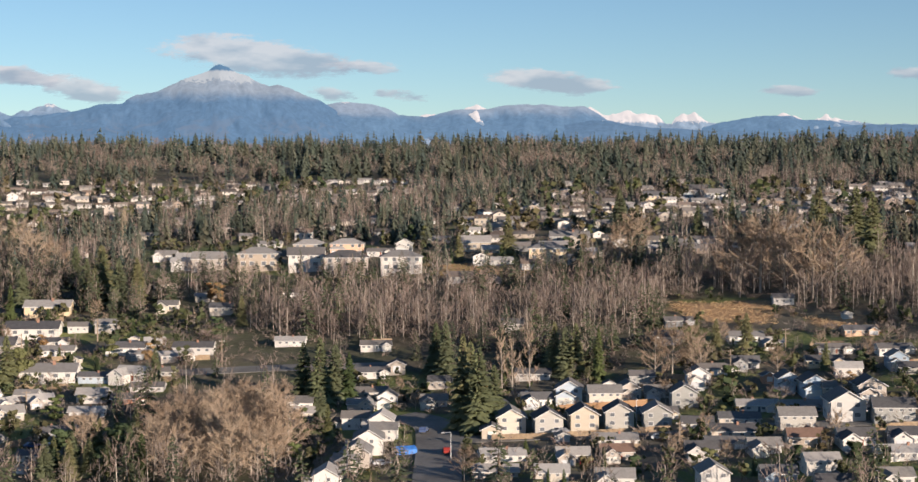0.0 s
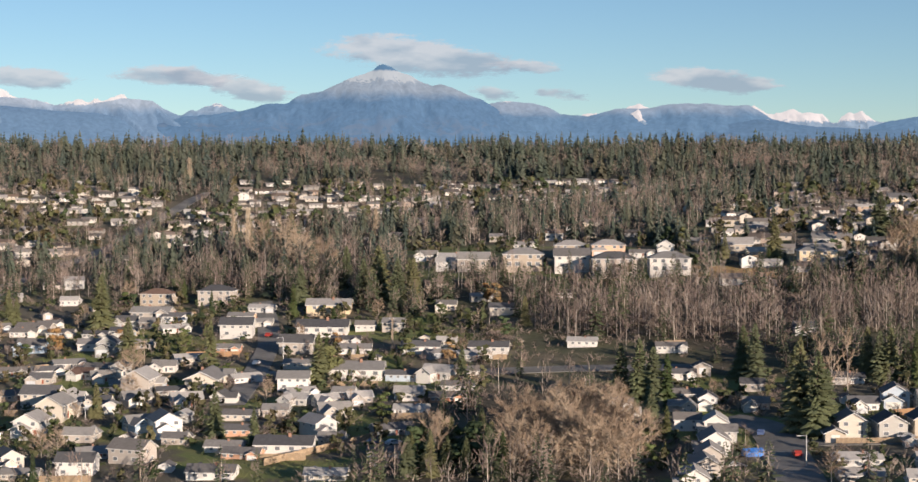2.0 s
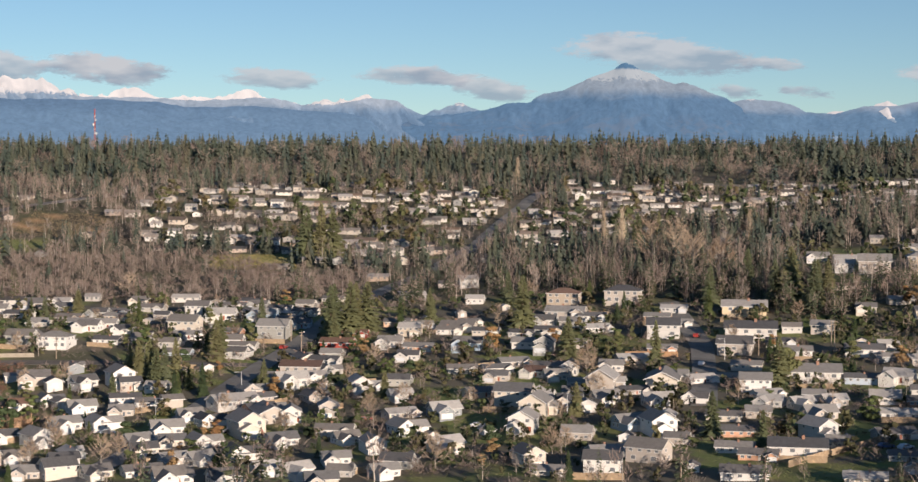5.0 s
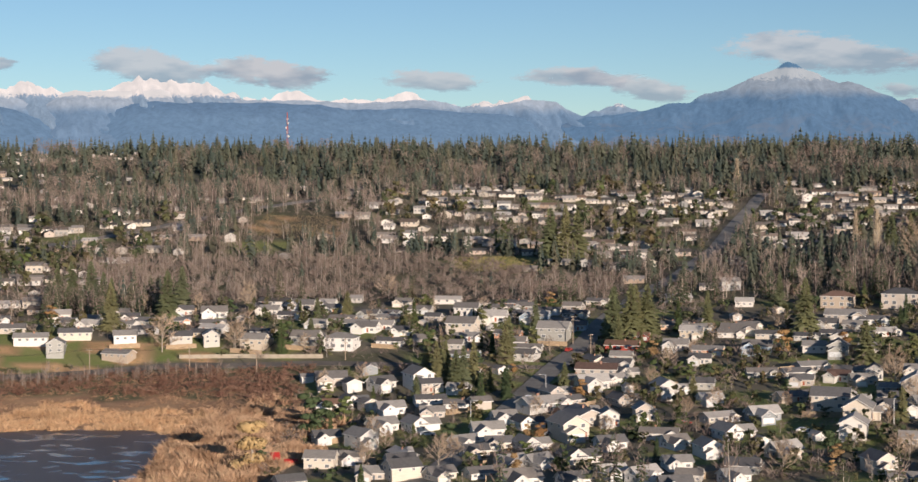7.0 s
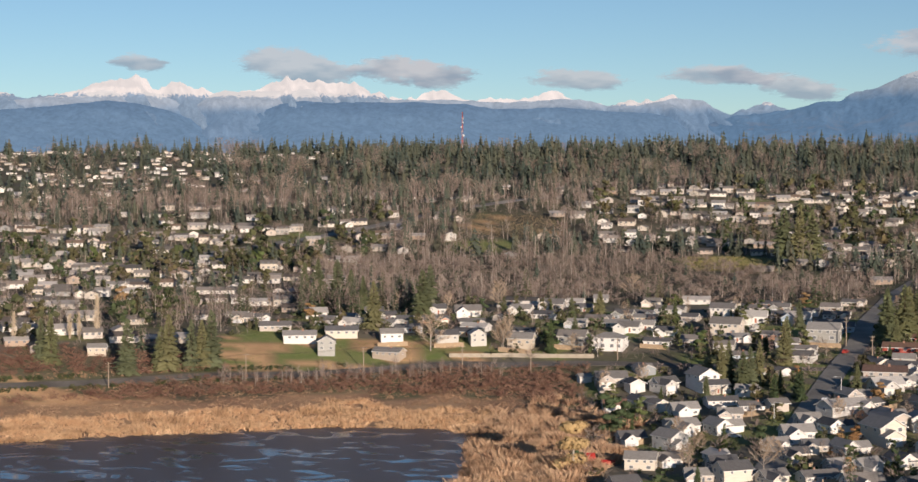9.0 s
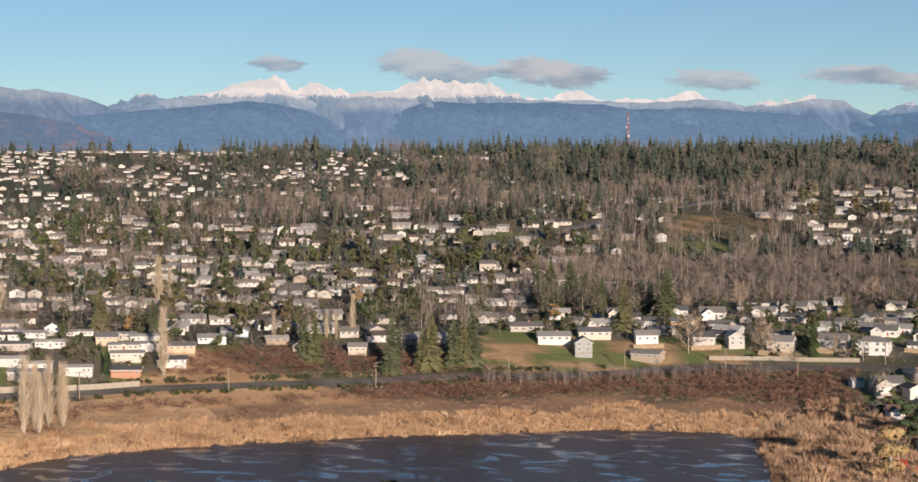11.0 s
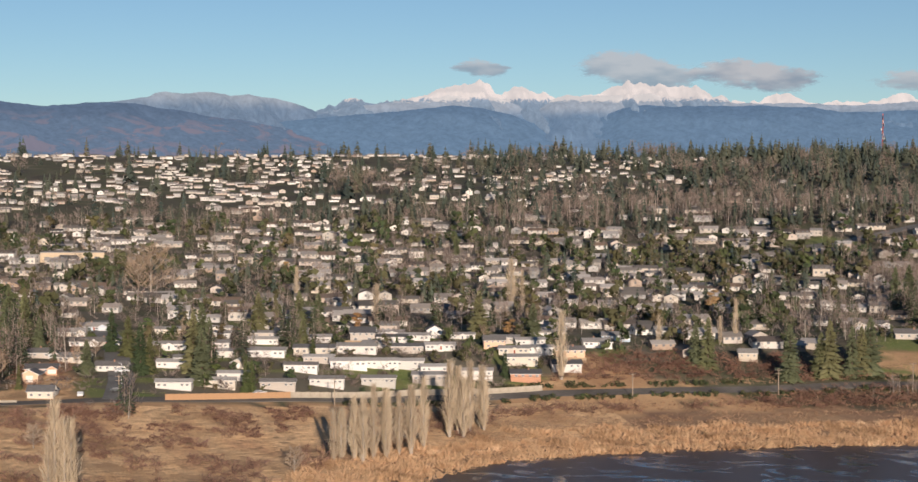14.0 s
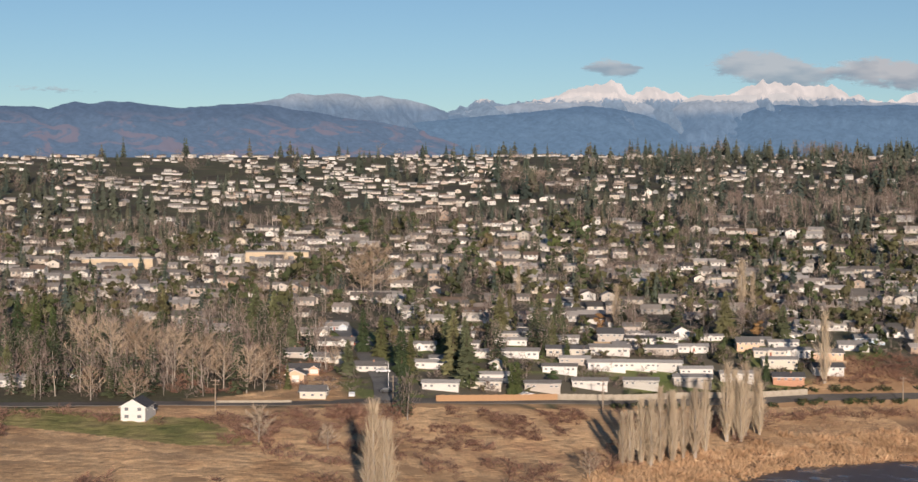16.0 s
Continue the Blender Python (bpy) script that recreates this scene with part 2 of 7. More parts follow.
REGIONS = [
    ("field_a", "F", ((72, 575), (105, 562), (102, 528), (76, 543))),
    ("field_b", "F", ((111, 537), (130, 528), (127, 507), (113, 519))),
    ("slope", "F", ((-9, 667), (27, 659), (30, 634), (-8, 639))),
    ("bare_band", "B", ((-69, 563), (-71, 591), (-31, 605), (-5, 612), (46, 599), (68, 611), (103, 642), (157, 619), (165, 594), (143, 516), (133, 532), (113, 536), (107, 565), (73, 578), (53, 543), (41, 538), (-5, 545))),
    ("near_bare", "B", ((-71, 374), (-73, 418), (-60, 437), (-46, 424), (-37, 370))),
    ("near_fir", "C", ((-95, 377), (-97, 399), (-81, 411), (-71, 374))),
    ("houses_a", "H", ((31, 645), (-9, 675), (-7, 773), (55, 995), (146, 903), (103, 655), (73, 652))),
    ("houses_b", "H", ((120, 730), (148, 901), (242, 872), (192, 694))),
    ("houses_c", "H", ((-243, 877), (-293, 1060), (-208, 1106), (-34, 1140), (-29, 988), (-128, 947), (-171, 891))),
    ("east_gardens", "X", ((64, 525), (73, 578), (107, 565), (114, 540), (136, 535), (142, 510), (124, 445), (77, 467), (64, 496))),
    ("town_a", "X", ((-37, 370), (-45, 459), (-29, 503), (20, 490), (132, 474), (94, 338))),
    ("strip", "X", ((-129, 672), (-145, 770), (-11, 739), (-10, 640))),
    ("town_b", "X", ((-292, 368), (-419, 630), (-329, 635), (-249, 655), (-175, 645), (-76, 594), (-81, 501), (-100, 448), (-101, 375))),
    ("houses_d", "H", ((-486, 816), (-527, 947), (-484, 1016), (-390, 1052), (-304, 994), (-296, 874), (-289, 762), (-359, 777), (-446, 824))),
    ("houses_e", "H", ((-305, 981), (-244, 963), (-208, 949), (-204, 862), (-276, 807))),
    ("meadow", "F", ((-420, 751), (-434, 795), (-389, 793), (-373, 747))),
    ("mixed_a", "M", ((-250, 648), (-262, 715), (-216, 764), (-120, 678), (-119, 617), (-168, 623))),
    ("lakeside", "X", ((-521, 476), (-559, 547), (-500, 604), (-437, 635), (-300, 653), (-291, 566), (-402, 522))),
    ("town_c", "X", ((-353, 357), (-396, 503), (-287, 537), (-270, 377))),
    ("lawn_far", "F", ((-556, 777), (-568, 807), (-531, 819), (-520, 788))),
    ("hill_field", "F", ((-571, 831), (-583, 891), (-528, 893), (-515, 834), (-539, 823))),
    ("bare_strip", "B", ((-556, 583), (-591, 662), (-606, 730), (-557, 740), (-511, 772), (-422, 792), (-375, 735), (-324, 716), (-317, 664), (-440, 644), (-502, 610))),
    ("glade", "F", ((-432, 793), (-396, 799), (-382, 746), (-414, 744))),
    ("brush_slope", "T", ((-606, 389), (-613, 415), (-579, 451), (-553, 464), (-546, 443))),
    ("field_brush", "R", ((-698, 207), (-700, 229), (-677, 257), (-642, 311), (-632, 298), (-634, 245), (-638, 216), (-654, 209), (-676, 198))),
    ("houses_i", "H", ((-838, 256), (-1175, 528), (-1026, 582), (-800, 339), (-818, 285))),
    ("garden_lawn", "F", ((-158, 397), (-150, 405), (-112, 399), (-109, 380), (-136, 377), (-154, 390))),
    ("lake_lawn", "F", ((-536, 478), (-529, 501), (-506, 513), (-470, 521), (-440, 522), (-434, 508), (-460, 499), (-485, 485), (-512, 465))),
    ("garden_green", "F", ((-233, 551), (-219, 553), (-212, 533), (-226, 533))),
    ("upper_green", "F", ((-159, 592), (-124, 578), (-123, 564), (-154, 569))),
    ("grove_hill", "G", ((-185, 645), (-182, 664), (-145, 684), (-120, 666), (-109, 612), (-112, 600), (-139, 612), (-168, 630))),
    ("grove_lake", "G", ((-528, 548), (-490, 575), (-503, 625), (-555, 591))),
    ("grove_west", "G", ((-761, 290), (-749, 299), (-781, 335), (-789, 319))),
    ("grove_trailers", "G", ((-692, 318), (-682, 325), (-684, 372), (-704, 398), (-712, 372), (-705, 332))),
    ("grove_woods", "G", ((-780, 212), (-774, 229), (-807, 258), (-813, 236))),
    ("grove_garden", "G", ((-29, 713), (-11, 710), (-12, 745), (-31, 762))),
    ("grove_east", "G", ((131, 622), (153, 606), (168, 662), (147, 688))),
    ("grove_court", "G", ((6, 486), (23, 490), (46, 476), (48, 494), (21, 515))),
    ("thicket_n", "T", ((-561, 397), (-570, 409), (-511, 454), (-459, 496), (-398, 511), (-389, 471), (-448, 471))),
    ("thicket_w", "T", ((-666, 261), (-672, 270), (-641, 316), (-610, 360), (-586, 378), (-582, 371), (-602, 347), (-638, 312))),
    ("fir_row", "C", ((-741, 645), (-761, 677), (-682, 722), (-640, 717), (-618, 675))),
    ("trailers", "X", ((-684, 254), (-781, 352), (-636, 443), (-605, 399), (-609, 375))),
    ("bare_clump", "B", ((-804, 577), (-854, 655), (-811, 676), (-771, 616))),
    ("woods_w", "M", ((-753, 188), (-817, 240), (-805, 273), (-774, 283), (-734, 281), (-712, 256), (-719, 221))),
    ("field_w", "F", ((-680, 130), (-737, 176), (-693, 204), (-657, 183), (-643, 170))),
    ("field_m", "F", ((-645, 228), (-668, 261), (-635, 320), (-619, 293), (-619, 246))),
    ("houses_h", "H", ((-622, 405), (-652, 471), (-620, 520), (-561, 525), (-544, 476), (-572, 438), (-604, 413))),
    ("houses_f", "H", ((-805, 338), (-1106, 616), (-936, 766), (-787, 765), (-623, 866), (-541, 585), (-634, 471))),
    ("houses_g", "H", ((-1274, 772), (-1156, 1085), (-1165, 908))),
]



def region_mask(x, y, kinds):
    m = np.zeros(np.shape(x), bool)
    for name, kind, ring in REGIONS:
        if kind in kinds:
            m |= within(x, y, ring)
    return m


def lumps(x, y, size, seed=0.0):
    """Smooth noise, about -1 to 1."""
    s, t = x / size + seed, y / size - seed * 0.7
    return (np.sin(s * 1.0 + 1.3 * np.sin(t * 1.7)) + np.sin(t * 1.3 + 1.1 * np.sin(s * 2.1 + 2)) + 0.6 * np.sin(2.7 * s + 3.1 * t) + 0.5 * np.sin(4.3 * t - 3.7 * s)) / 2.4


ROADS = [
    ("lake_road", 6.8, [(-800, 150), (-751, 187), (-723, 218), (-698, 241), (-675, 272), (-647, 320), (-602, 379), (-563, 417), (-541, 436), (-518, 456), (-485, 480), (-447, 503), (-401, 515), (-360, 516), (-310, 520)]),
    ("avenue", 8.0, [(-308, 330), (-309, 384), (-311, 433), (-312, 518), (-311, 557), (-314, 606), (-312, 671), (-305, 720), (-303, 818), (-304, 900), (-303, 977), (-305, 1060)]),
    ("court_road", 11.0, [(-5, 330), (-5, 398), (-6, 432), (-16, 444)]),
    ("lane_mid", 8.0, [(-158, 470), (-161, 517), (-165, 562), (-174, 603), (-184, 640)]),
    ("bypass", 8.0, [(-170, 517), (-120, 517), (-87, 516), (-57, 517), (-20, 512)]),
    ("west_street", 8.0, [(-679, 265), (-698, 288), (-718, 307), (-742, 331), (-790, 372)]),
    ("east_street", 8.0, [(0, 408), (40, 404), (100, 396), (160, 390)]),
    ("hill_street", 8.0, [(-690, 700), (-640, 800), (-622, 850), (-600, 905), (-560, 960)]),
]

# ---- the ground, one sheet to the horizon ----
rings = np.concatenate([[0.02], np.arange(20, 300, 20), np.arange(300, 760, 4.5), np.arange(760, 1300, 12), np.arange(1300, 2100, 40), np.arange(2100, 4951, 190)])
spokes = np.radians(np.concatenate([np.arange(-44, 80, 0.55), np.arange(80, 316, 6)]))
rr, aa = np.meshgrid(rings, spokes, indexing="ij")
gx, gy = -200 - rr * np.sin(aa), -50 + rr * np.cos(aa)
gz = land(gx, gy) + np.where(from_shore(gx, gy) > 3, 0.10 * lumps(gx, gy, 16), 0)
nr, na = gx.shape
idx = np.arange(nr * na).reshape(nr, na)
quads = np.stack([idx[:-1], idx[1:], np.roll(idx, -1, 1)[1:], np.roll(idx, -1, 1)[:-1]], -1).reshape(-1, 4)
me = mesh_of("ground", np.column_stack([gx.ravel(), gy.ravel(), gz.ravel()]), quads, [], smooth=True)
fx, fy = gx.ravel(), gy.ravel()
wob = 6 * lumps(fx, fy, 14, 2)
meadow_ring = within(fx + wob * .5, fy, [(-790, 150), (-745, 185), (-700, 212), (-668, 198), (-680, 184), (-712, 176)])
lawn = meadow_ring | (region_mask(fx + wob, fy - wob, "X") & (lumps(fx, fy, 16, 9) > 0.1)) | (region_mask(fx + wob, fy - wob, "H") & (lumps(fx, fy, 13, 9) > 0.55))
shore_d = from_shore(fx, fy)
west_field = (fx > -735) & (fx < -520) & (fy < 420) & (shore_d > 20) & (lumps(fx, fy, 11, 6) > -0.75)
field = (region_mask(fx + wob * .3, fy, "F") | (west_field & ~region_mask(fx, fy, "XM"))) & ~meadow_ring
greens = np.zeros(len(fx), bool)
for name, kind, ring in REGIONS:
    if name in ("lawn_far", "meadow", "glade", "garden_lawn", "lake_lawn", "garden_green", "upper_green"):
        greens |= within(fx, fy, ring) & ((lumps(fx, fy, 7, 3) > -0.1) | (name != "lake_lawn"))
lawn = ((lawn & ~field) | greens) * 1.0
field &= ~greens & ~((fx > -590) & (fx < -505) & (fy > 815) & (fy < 900) & (lumps(fx, fy, 9, 5) > -0.5))
field = field * 1.0
marsh = ((shore_d > -8) & (shore_d < 42 + wob)) * 1.0
town = (region_mask(fx + wob, fy + wob, "X") | (region_mask(fx, fy, "H") & (lumps(fx, fy, 9, 4) > 0.2))) * (1 - lawn) * (1 - field)
me.attributes.new("town", "FLOAT", "POINT").data.foreach_set("value", town.astype(np.float32))
me.color_attributes.new("cover", "FLOAT_COLOR", "POINT").data.foreach_set("color", np.column_stack([lawn, field, marsh, np.ones_like(fx)]).astype(np.float32).ravel())
GROUND = material("earth_and_leaf_litter", [(.088, .080, .056), (.120, .104, .072), (.098, .100, .056), (.155, .130, .090)], 0.025, 0.95, bump=0.15, detail=0.4, fine=22)
n, l = GROUND.node_tree.nodes, GROUND.node_tree.links
att = n.new("ShaderNodeAttribute")
att.attribute_name = "cover"
sep = n.new("ShaderNodeSeparateColor")
l.new(att.outputs["Color"], sep.inputs[0])
last = n["Principled BSDF"].inputs["Base Color"].links[0].from_socket
for k, (c0, c1, size) in enumerate((((.150, .196, .060), (.212, .208, .088), 0.06), ((.56, .365, .20), (.40, .245, .135), 0.045), ((.40, .27, .16), (.22, .135, .09), 0.04))):
    noise_node = n.new("ShaderNodeTexNoise")
    noise_node.inputs["Scale"].default_value, noise_node.inputs["Detail"].default_value = size, 10
    noise_node.inputs["Roughness"].default_value = 0.7
    l.new(n["Mapping"].outputs[0], noise_node.inputs["Vector"])
    cr = n.new("ShaderNodeValToRGB")
    cr.color_ramp.elements[0].position, cr.color_ramp.elements[1].position = 0.38, 0.62
    cr.color_ramp.elements[0].color, cr.color_ramp.elements[1].color = (*c0, 1), (*c1, 1)
    l.new(noise_node.outputs[0], cr.inputs[0])
    mix = n.new("ShaderNodeMix")
    mix.data_type = "RGBA"
    l.new(sep.outputs[k], mix.inputs[0])
    l.new(last, mix.inputs[6])
    l.new(cr.outputs[0], mix.inputs[7])
    last = mix.outputs[2]
paved = n.new("ShaderNodeAttribute")
paved.attribute_name = "town"
yard = n.new("ShaderNodeMix")
yard.data_type = "RGBA"
yard.inputs[7].default_value = (.150, .135, .100, 1)
l.new(paved.outputs["Fac"], yard.inputs[0])
l.new(last, yard.inputs[6])
l.new(yard.outputs[2], n["Principled BSDF"].inputs["Base Color"])
me.materials.append(GROUND)
tagged(new("ground", me), "rolling winter ground of lawns, brown earth and dry grass", "ground", kind="structure")

# ---- roads ----
def ribbon(name, width, line, lift, mat, label, thick=0.2):
    pts = []
    for (x0, y0), (x1, y1) in zip(line, line[1:]):
        k = max(1, int(math.hypot(x1 - x0, y1 - y0) / 5))
        pts += [(x0 + (x1 - x0) * i / k, y0 + (y1 - y0) * i / k) for i in range(k)]
    pts = np.array(pts + [line[-1]], float)
    for _ in range(3):
        pts[1:-1] = (pts[:-2] + 2 * pts[1:-1] + pts[2:]) / 4
    d = np.gradient(pts, axis=0)
    d /= np.linalg.norm(d, axis=1)[:, None]
    side = np.column_stack([-d[:, 1], d[:, 0]])
    cols = []
    for s, drop in ((-.5, thick), (-.5, 0), (0, -0.02), (.5, 0), (.5, thick)):
        p = pts + side * width * s
        cols.append(np.column_stack([p, land(p[:, 0], p[:, 1]) + lift - drop]))
    v = np.stack(cols, 1)
    k = np.arange(v.shape[0] * 5).reshape(-1, 5)
    q = np.stack([k[:-1, :-1], k[:-1, 1:], k[1:, 1:], k[1:, :-1]], -1).reshape(-1, 4)
    me = mesh_of(name, v.reshape(-1, 3), q[:, ::-1], [mat])
    me.polygons.foreach_set("use_smooth", np.zeros(len(me.polygons), bool))
    return tagged(new(name, me), label, "road", kind="structure")


ROAD_OLD = material("worn_pale_asphalt", [(.115, .105, .095), (.155, .142, .128)], 0.08, 0.95, detail=0.2)
for name, width, line in ROADS:
    ribbon("road", 5.2 if name == "lake_road" else width, line, 0.10 if name == "lake_road" else 0.28, ROAD_OLD if name == "lake_road" else ASPHALT, "grey asphalt street between houses and trees")


def clear_of_roads(x, y, gap):
    ok = np.ones(np.shape(x), bool)
    for name, width, line in ROADS:
        ok &= off_line(x, y, line) > width / 2 + gap
    return ok


# ---- the lake, nearly drained: wet mud with blue films of water ----
bm = bmesh.new()
span = np.arange(0, 1, 0.1)
pts = []
for (x0, y0), (x1, y1) in zip(SHORE, np.roll(SHORE, -1, 0)):
    pts += [(x0 + (x1 - x0) * s, y0 + (y1 - y0) * s) for s in span]
pts = np.array(pts)
for _ in range(14):
    pts = (np.roll(pts, 1, 0) + 2 * pts + np.roll(pts, -1, 0)) / 4
pts += 1.6 * np.column_stack([lumps(pts[:, 0], pts[:, 1], 6), lumps(pts[:, 0], pts[:, 1], 6, 5)])
mid = pts.mean(0)
pts = mid + (pts - mid) * 1.02
rows_l = [mid + (pts - mid) * s for s in (0.02, 0.3, 0.6, 0.85, 1.0)]
v = np.concatenate([np.column_stack([p, np.full(len(p), 0.0)]) for p in rows_l])
k = np.arange(len(v)).reshape(5, -1)
q = np.stack([k[:-1], np.roll(k, -1, 1)[:-1], np.roll(k, -1, 1)[1:], k[1:]], -1).reshape(-1, 4)
LAKE = bpy.data.materials.new("wet_mud_and_water")
LAKE.use_nodes = True
n, l = LAKE.node_tree.nodes, LAKE.node_tree.links
b = n["Principled BSDF"]
co, mp = n.new("ShaderNodeTexCoord"), n.new("ShaderNodeMapping")
mp.inputs["Rotation"].default_value, mp.inputs["Scale"].default_value = (0, 0, radians(-30)), (0.8, 1.0, 1)
l.new(co.outputs["Object"], mp.inputs[0])
pools = n.new("ShaderNodeTexNoise")
pools.inputs["Scale"].default_value, pools.inputs["Detail"].default_value, pools.inputs["Distortion"].default_value = 0.085, 12, 1.3
l.new(mp.outputs[0], pools.inputs["Vector"])
streak = n.new("ShaderNodeTexWave")
streak.wave_type, streak.inputs["Scale"].default_value, streak.inputs["Distortion"].default_value, streak.inputs["Detail"].default_value = "BANDS", 0.02, 18, 4
l.new(mp.outputs[0], streak.inputs["Vector"])
wet = n.new("ShaderNodeMapRange")
wet.inputs["From Min"].default_value, wet.inputs["From Max"].default_value = 0.545, 0.64
add = n.new("ShaderNodeMath")
add.operation, add.inputs[1].default_value = "MULTIPLY_ADD", 0.02
l.new(streak.outputs[1], add.inputs[0])
l.new(pools.outputs[0], add.inputs[2])
l.new(add.outputs[0], wet.inputs[0])
mc = n.new("ShaderNodeMix")
mc.data_type = "RGBA"
# the films' blue is the sky's reflection, put into the base colour
mc.inputs[6].default_value, mc.inputs[7].default_value = (.098, .072, .060, 1), (.050, .070, .105, 1)
l.new(wet.outputs[0], mc.inputs[0])
l.new(mc.outputs[2], b.inputs["Base Color"])
ro = n.new("ShaderNodeMapRange")
ro.inputs["To Min"].default_value, ro.inputs["To Max"].default_value = 0.36, 0.10
l.new(wet.outputs[0], ro.inputs[0])
l.new(ro.outputs[0], b.inputs["Roughness"])
gl = n.new("ShaderNodeMapRange")
gl.inputs["To Min"].default_value, gl.inputs["To Max"].default_value = 0.10, 0.5
l.new(wet.outputs[0], gl.inputs[0])
l.new(gl.outputs[0], b.inputs["Specular IOR Level"])
bp = n.new("ShaderNodeBump")
bp.inputs["Strength"].default_value, bp.inputs["Distance"].default_value = 0.5, 0.05
l.new(pools.outputs[0], bp.inputs["Height"])
l.new(bp.outputs[0], b.inputs["Normal"])
tagged(new("lake", mesh_of("lake", v, q, [LAKE])), "shallow brown lake with wet mud and blue water films", "lake", kind="structure")



# ---- mountains on the skyline, round the plain; crests by (bearing, height) ----
def value_noise(x, y, seed):
    """Smooth random values on a unit grid, 0 to 1."""
    g = np.random.default_rng(seed)
    table = g.random((64, 64))
    xi, yi = np.floor(x).astype(int), np.floor(y).astype(int)
    u, v = x - xi, y - yi
    u, v = u * u * (3 - 2 * u), v * v * (3 - 2 * v)
    at = lambda i, j: table[i % 64, j % 64]
    return (at(xi, yi) * (1 - u) + at(xi + 1, yi) * u) * (1 - v) + (at(xi, yi + 1) * (1 - u) + at(xi + 1, yi + 1) * u) * v


def fractal(x, y, seed, octaves=5):
    return sum(0.5 ** k * (value_noise(x * 2 ** k, y * 2 ** k, seed + k) - 0.5) for k in range(octaves))


def ridged(x, y, seed, octaves=4):
    return sum(0.5 ** k * (0.5 - np.abs(value_noise(x * 2 ** k, y * 2 ** k, seed + k) - 0.5) * 2) for k in range(octaves))


def mountain_material(name, low, high, frost, fade, snow=None, snow_at=300, snow_fade=40, scar=None, cap_shade=None, cap_shade_at=400, glow=0.76):
    """Far slopes, their blue haze put into colour and glow: low and high tones, snow patches, clear-cut scars and a
    dark top that paints a cloud's shade; heights in metres.
    """
    m = bpy.data.materials.new(name)
    m.use_nodes = True
    n, l = m.node_tree.nodes, m.node_tree.links
    b = n["Principled BSDF"]
    b.inputs["Roughness"].default_value, b.inputs["Specular IOR Level"].default_value = 1.0, 0.0
    co, xyz = n.new("ShaderNodeTexCoord"), n.new("ShaderNodeSeparateXYZ")
    l.new(co.outputs["Object"], xyz.inputs[0])

    def noise(size, detail, rough=0.55, warp=0.0, tall=1.0):
        stretch, nz = n.new("ShaderNodeMapping"), n.new("ShaderNodeTexNoise")
        stretch.inputs["Scale"].default_value = (1, 1, tall)
        nz.inputs["Scale"].default_value, nz.inputs["Detail"].default_value = 1 / size, detail
        nz.inputs["Roughness"].default_value, nz.inputs["Distortion"].default_value = rough, warp
        l.new(co.outputs["Object"], stretch.inputs[0])
        l.new(stretch.outputs[0], nz.inputs["Vector"])
        return nz.outputs[0]

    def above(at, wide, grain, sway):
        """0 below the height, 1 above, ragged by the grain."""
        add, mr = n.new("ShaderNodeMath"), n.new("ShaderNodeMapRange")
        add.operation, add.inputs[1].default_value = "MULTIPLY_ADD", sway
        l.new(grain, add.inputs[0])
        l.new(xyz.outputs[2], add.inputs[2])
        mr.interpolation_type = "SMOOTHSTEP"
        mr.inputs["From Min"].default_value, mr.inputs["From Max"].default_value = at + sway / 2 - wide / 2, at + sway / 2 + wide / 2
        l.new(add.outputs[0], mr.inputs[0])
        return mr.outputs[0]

    def mix(fac, first, second):
        mx = n.new("ShaderNodeMix")
        mx.data_type = "RGBA"
        l.new(fac, mx.inputs[0])
        for slot, c in ((6, first), (7, second)):
            if isinstance(c, tuple):
                mx.inputs[slot].default_value = (*c, 1)
            else:
                l.new(c, mx.inputs[slot])
        return mx.outputs[2]

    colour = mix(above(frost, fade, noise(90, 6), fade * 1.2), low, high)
    speck = n.new("ShaderNodeMapRange")
    speck.inputs["From Min"].default_value, speck.inputs["From Max"].default_value = 0.35, 0.65
    speck.inputs["To Min"].default_value, speck.inputs["To Max"].default_value = 0.88, 1.12
    l.new(noise(16, 8, 0.65, 0.4, 0.6), speck.inputs[0])
    shade = n.new("ShaderNodeVectorMath")
    shade.operation = "MULTIPLY"
    l.new(colour, shade.inputs[0])
    l.new(speck.outputs[0], shade.inputs[1])
    colour = shade.outputs[0]
    if scar:
        cut, low_down, both = n.new("ShaderNodeMapRange"), n.new("ShaderNodeMapRange"), n.new("ShaderNodeMath")
        cut.inputs["From Min"].default_value, cut.inputs["From Max"].default_value = 0.53, 0.60
        l.new(noise(105, 5, 0.6, 1.2, 1.4), cut.inputs[0])
        low_down.inputs["From Min"].default_value, low_down.inputs["From Max"].default_value = 262, 215
        l.new(xyz.outputs[2], low_down.inputs[0])
        both.operation = "MULTIPLY"
        l.new(cut.outputs[0], both.inputs[0])
        l.new(low_down.outputs[0], both.inputs[1])
        colour = mix(both.outputs[0], colour, scar)
    if snow:
        colour = mix(above(snow_at, snow_fade * 0.3, noise(17, 9, 0.7, 0.9, 0.55), snow_fade * 3.2), colour, snow)
    # a cloud's shade on the summit, put into the colour
    if cap_shade:
        colour = mix(above(cap_shade_at, 7, noise(14, 4), 9), colour, cap_shade)
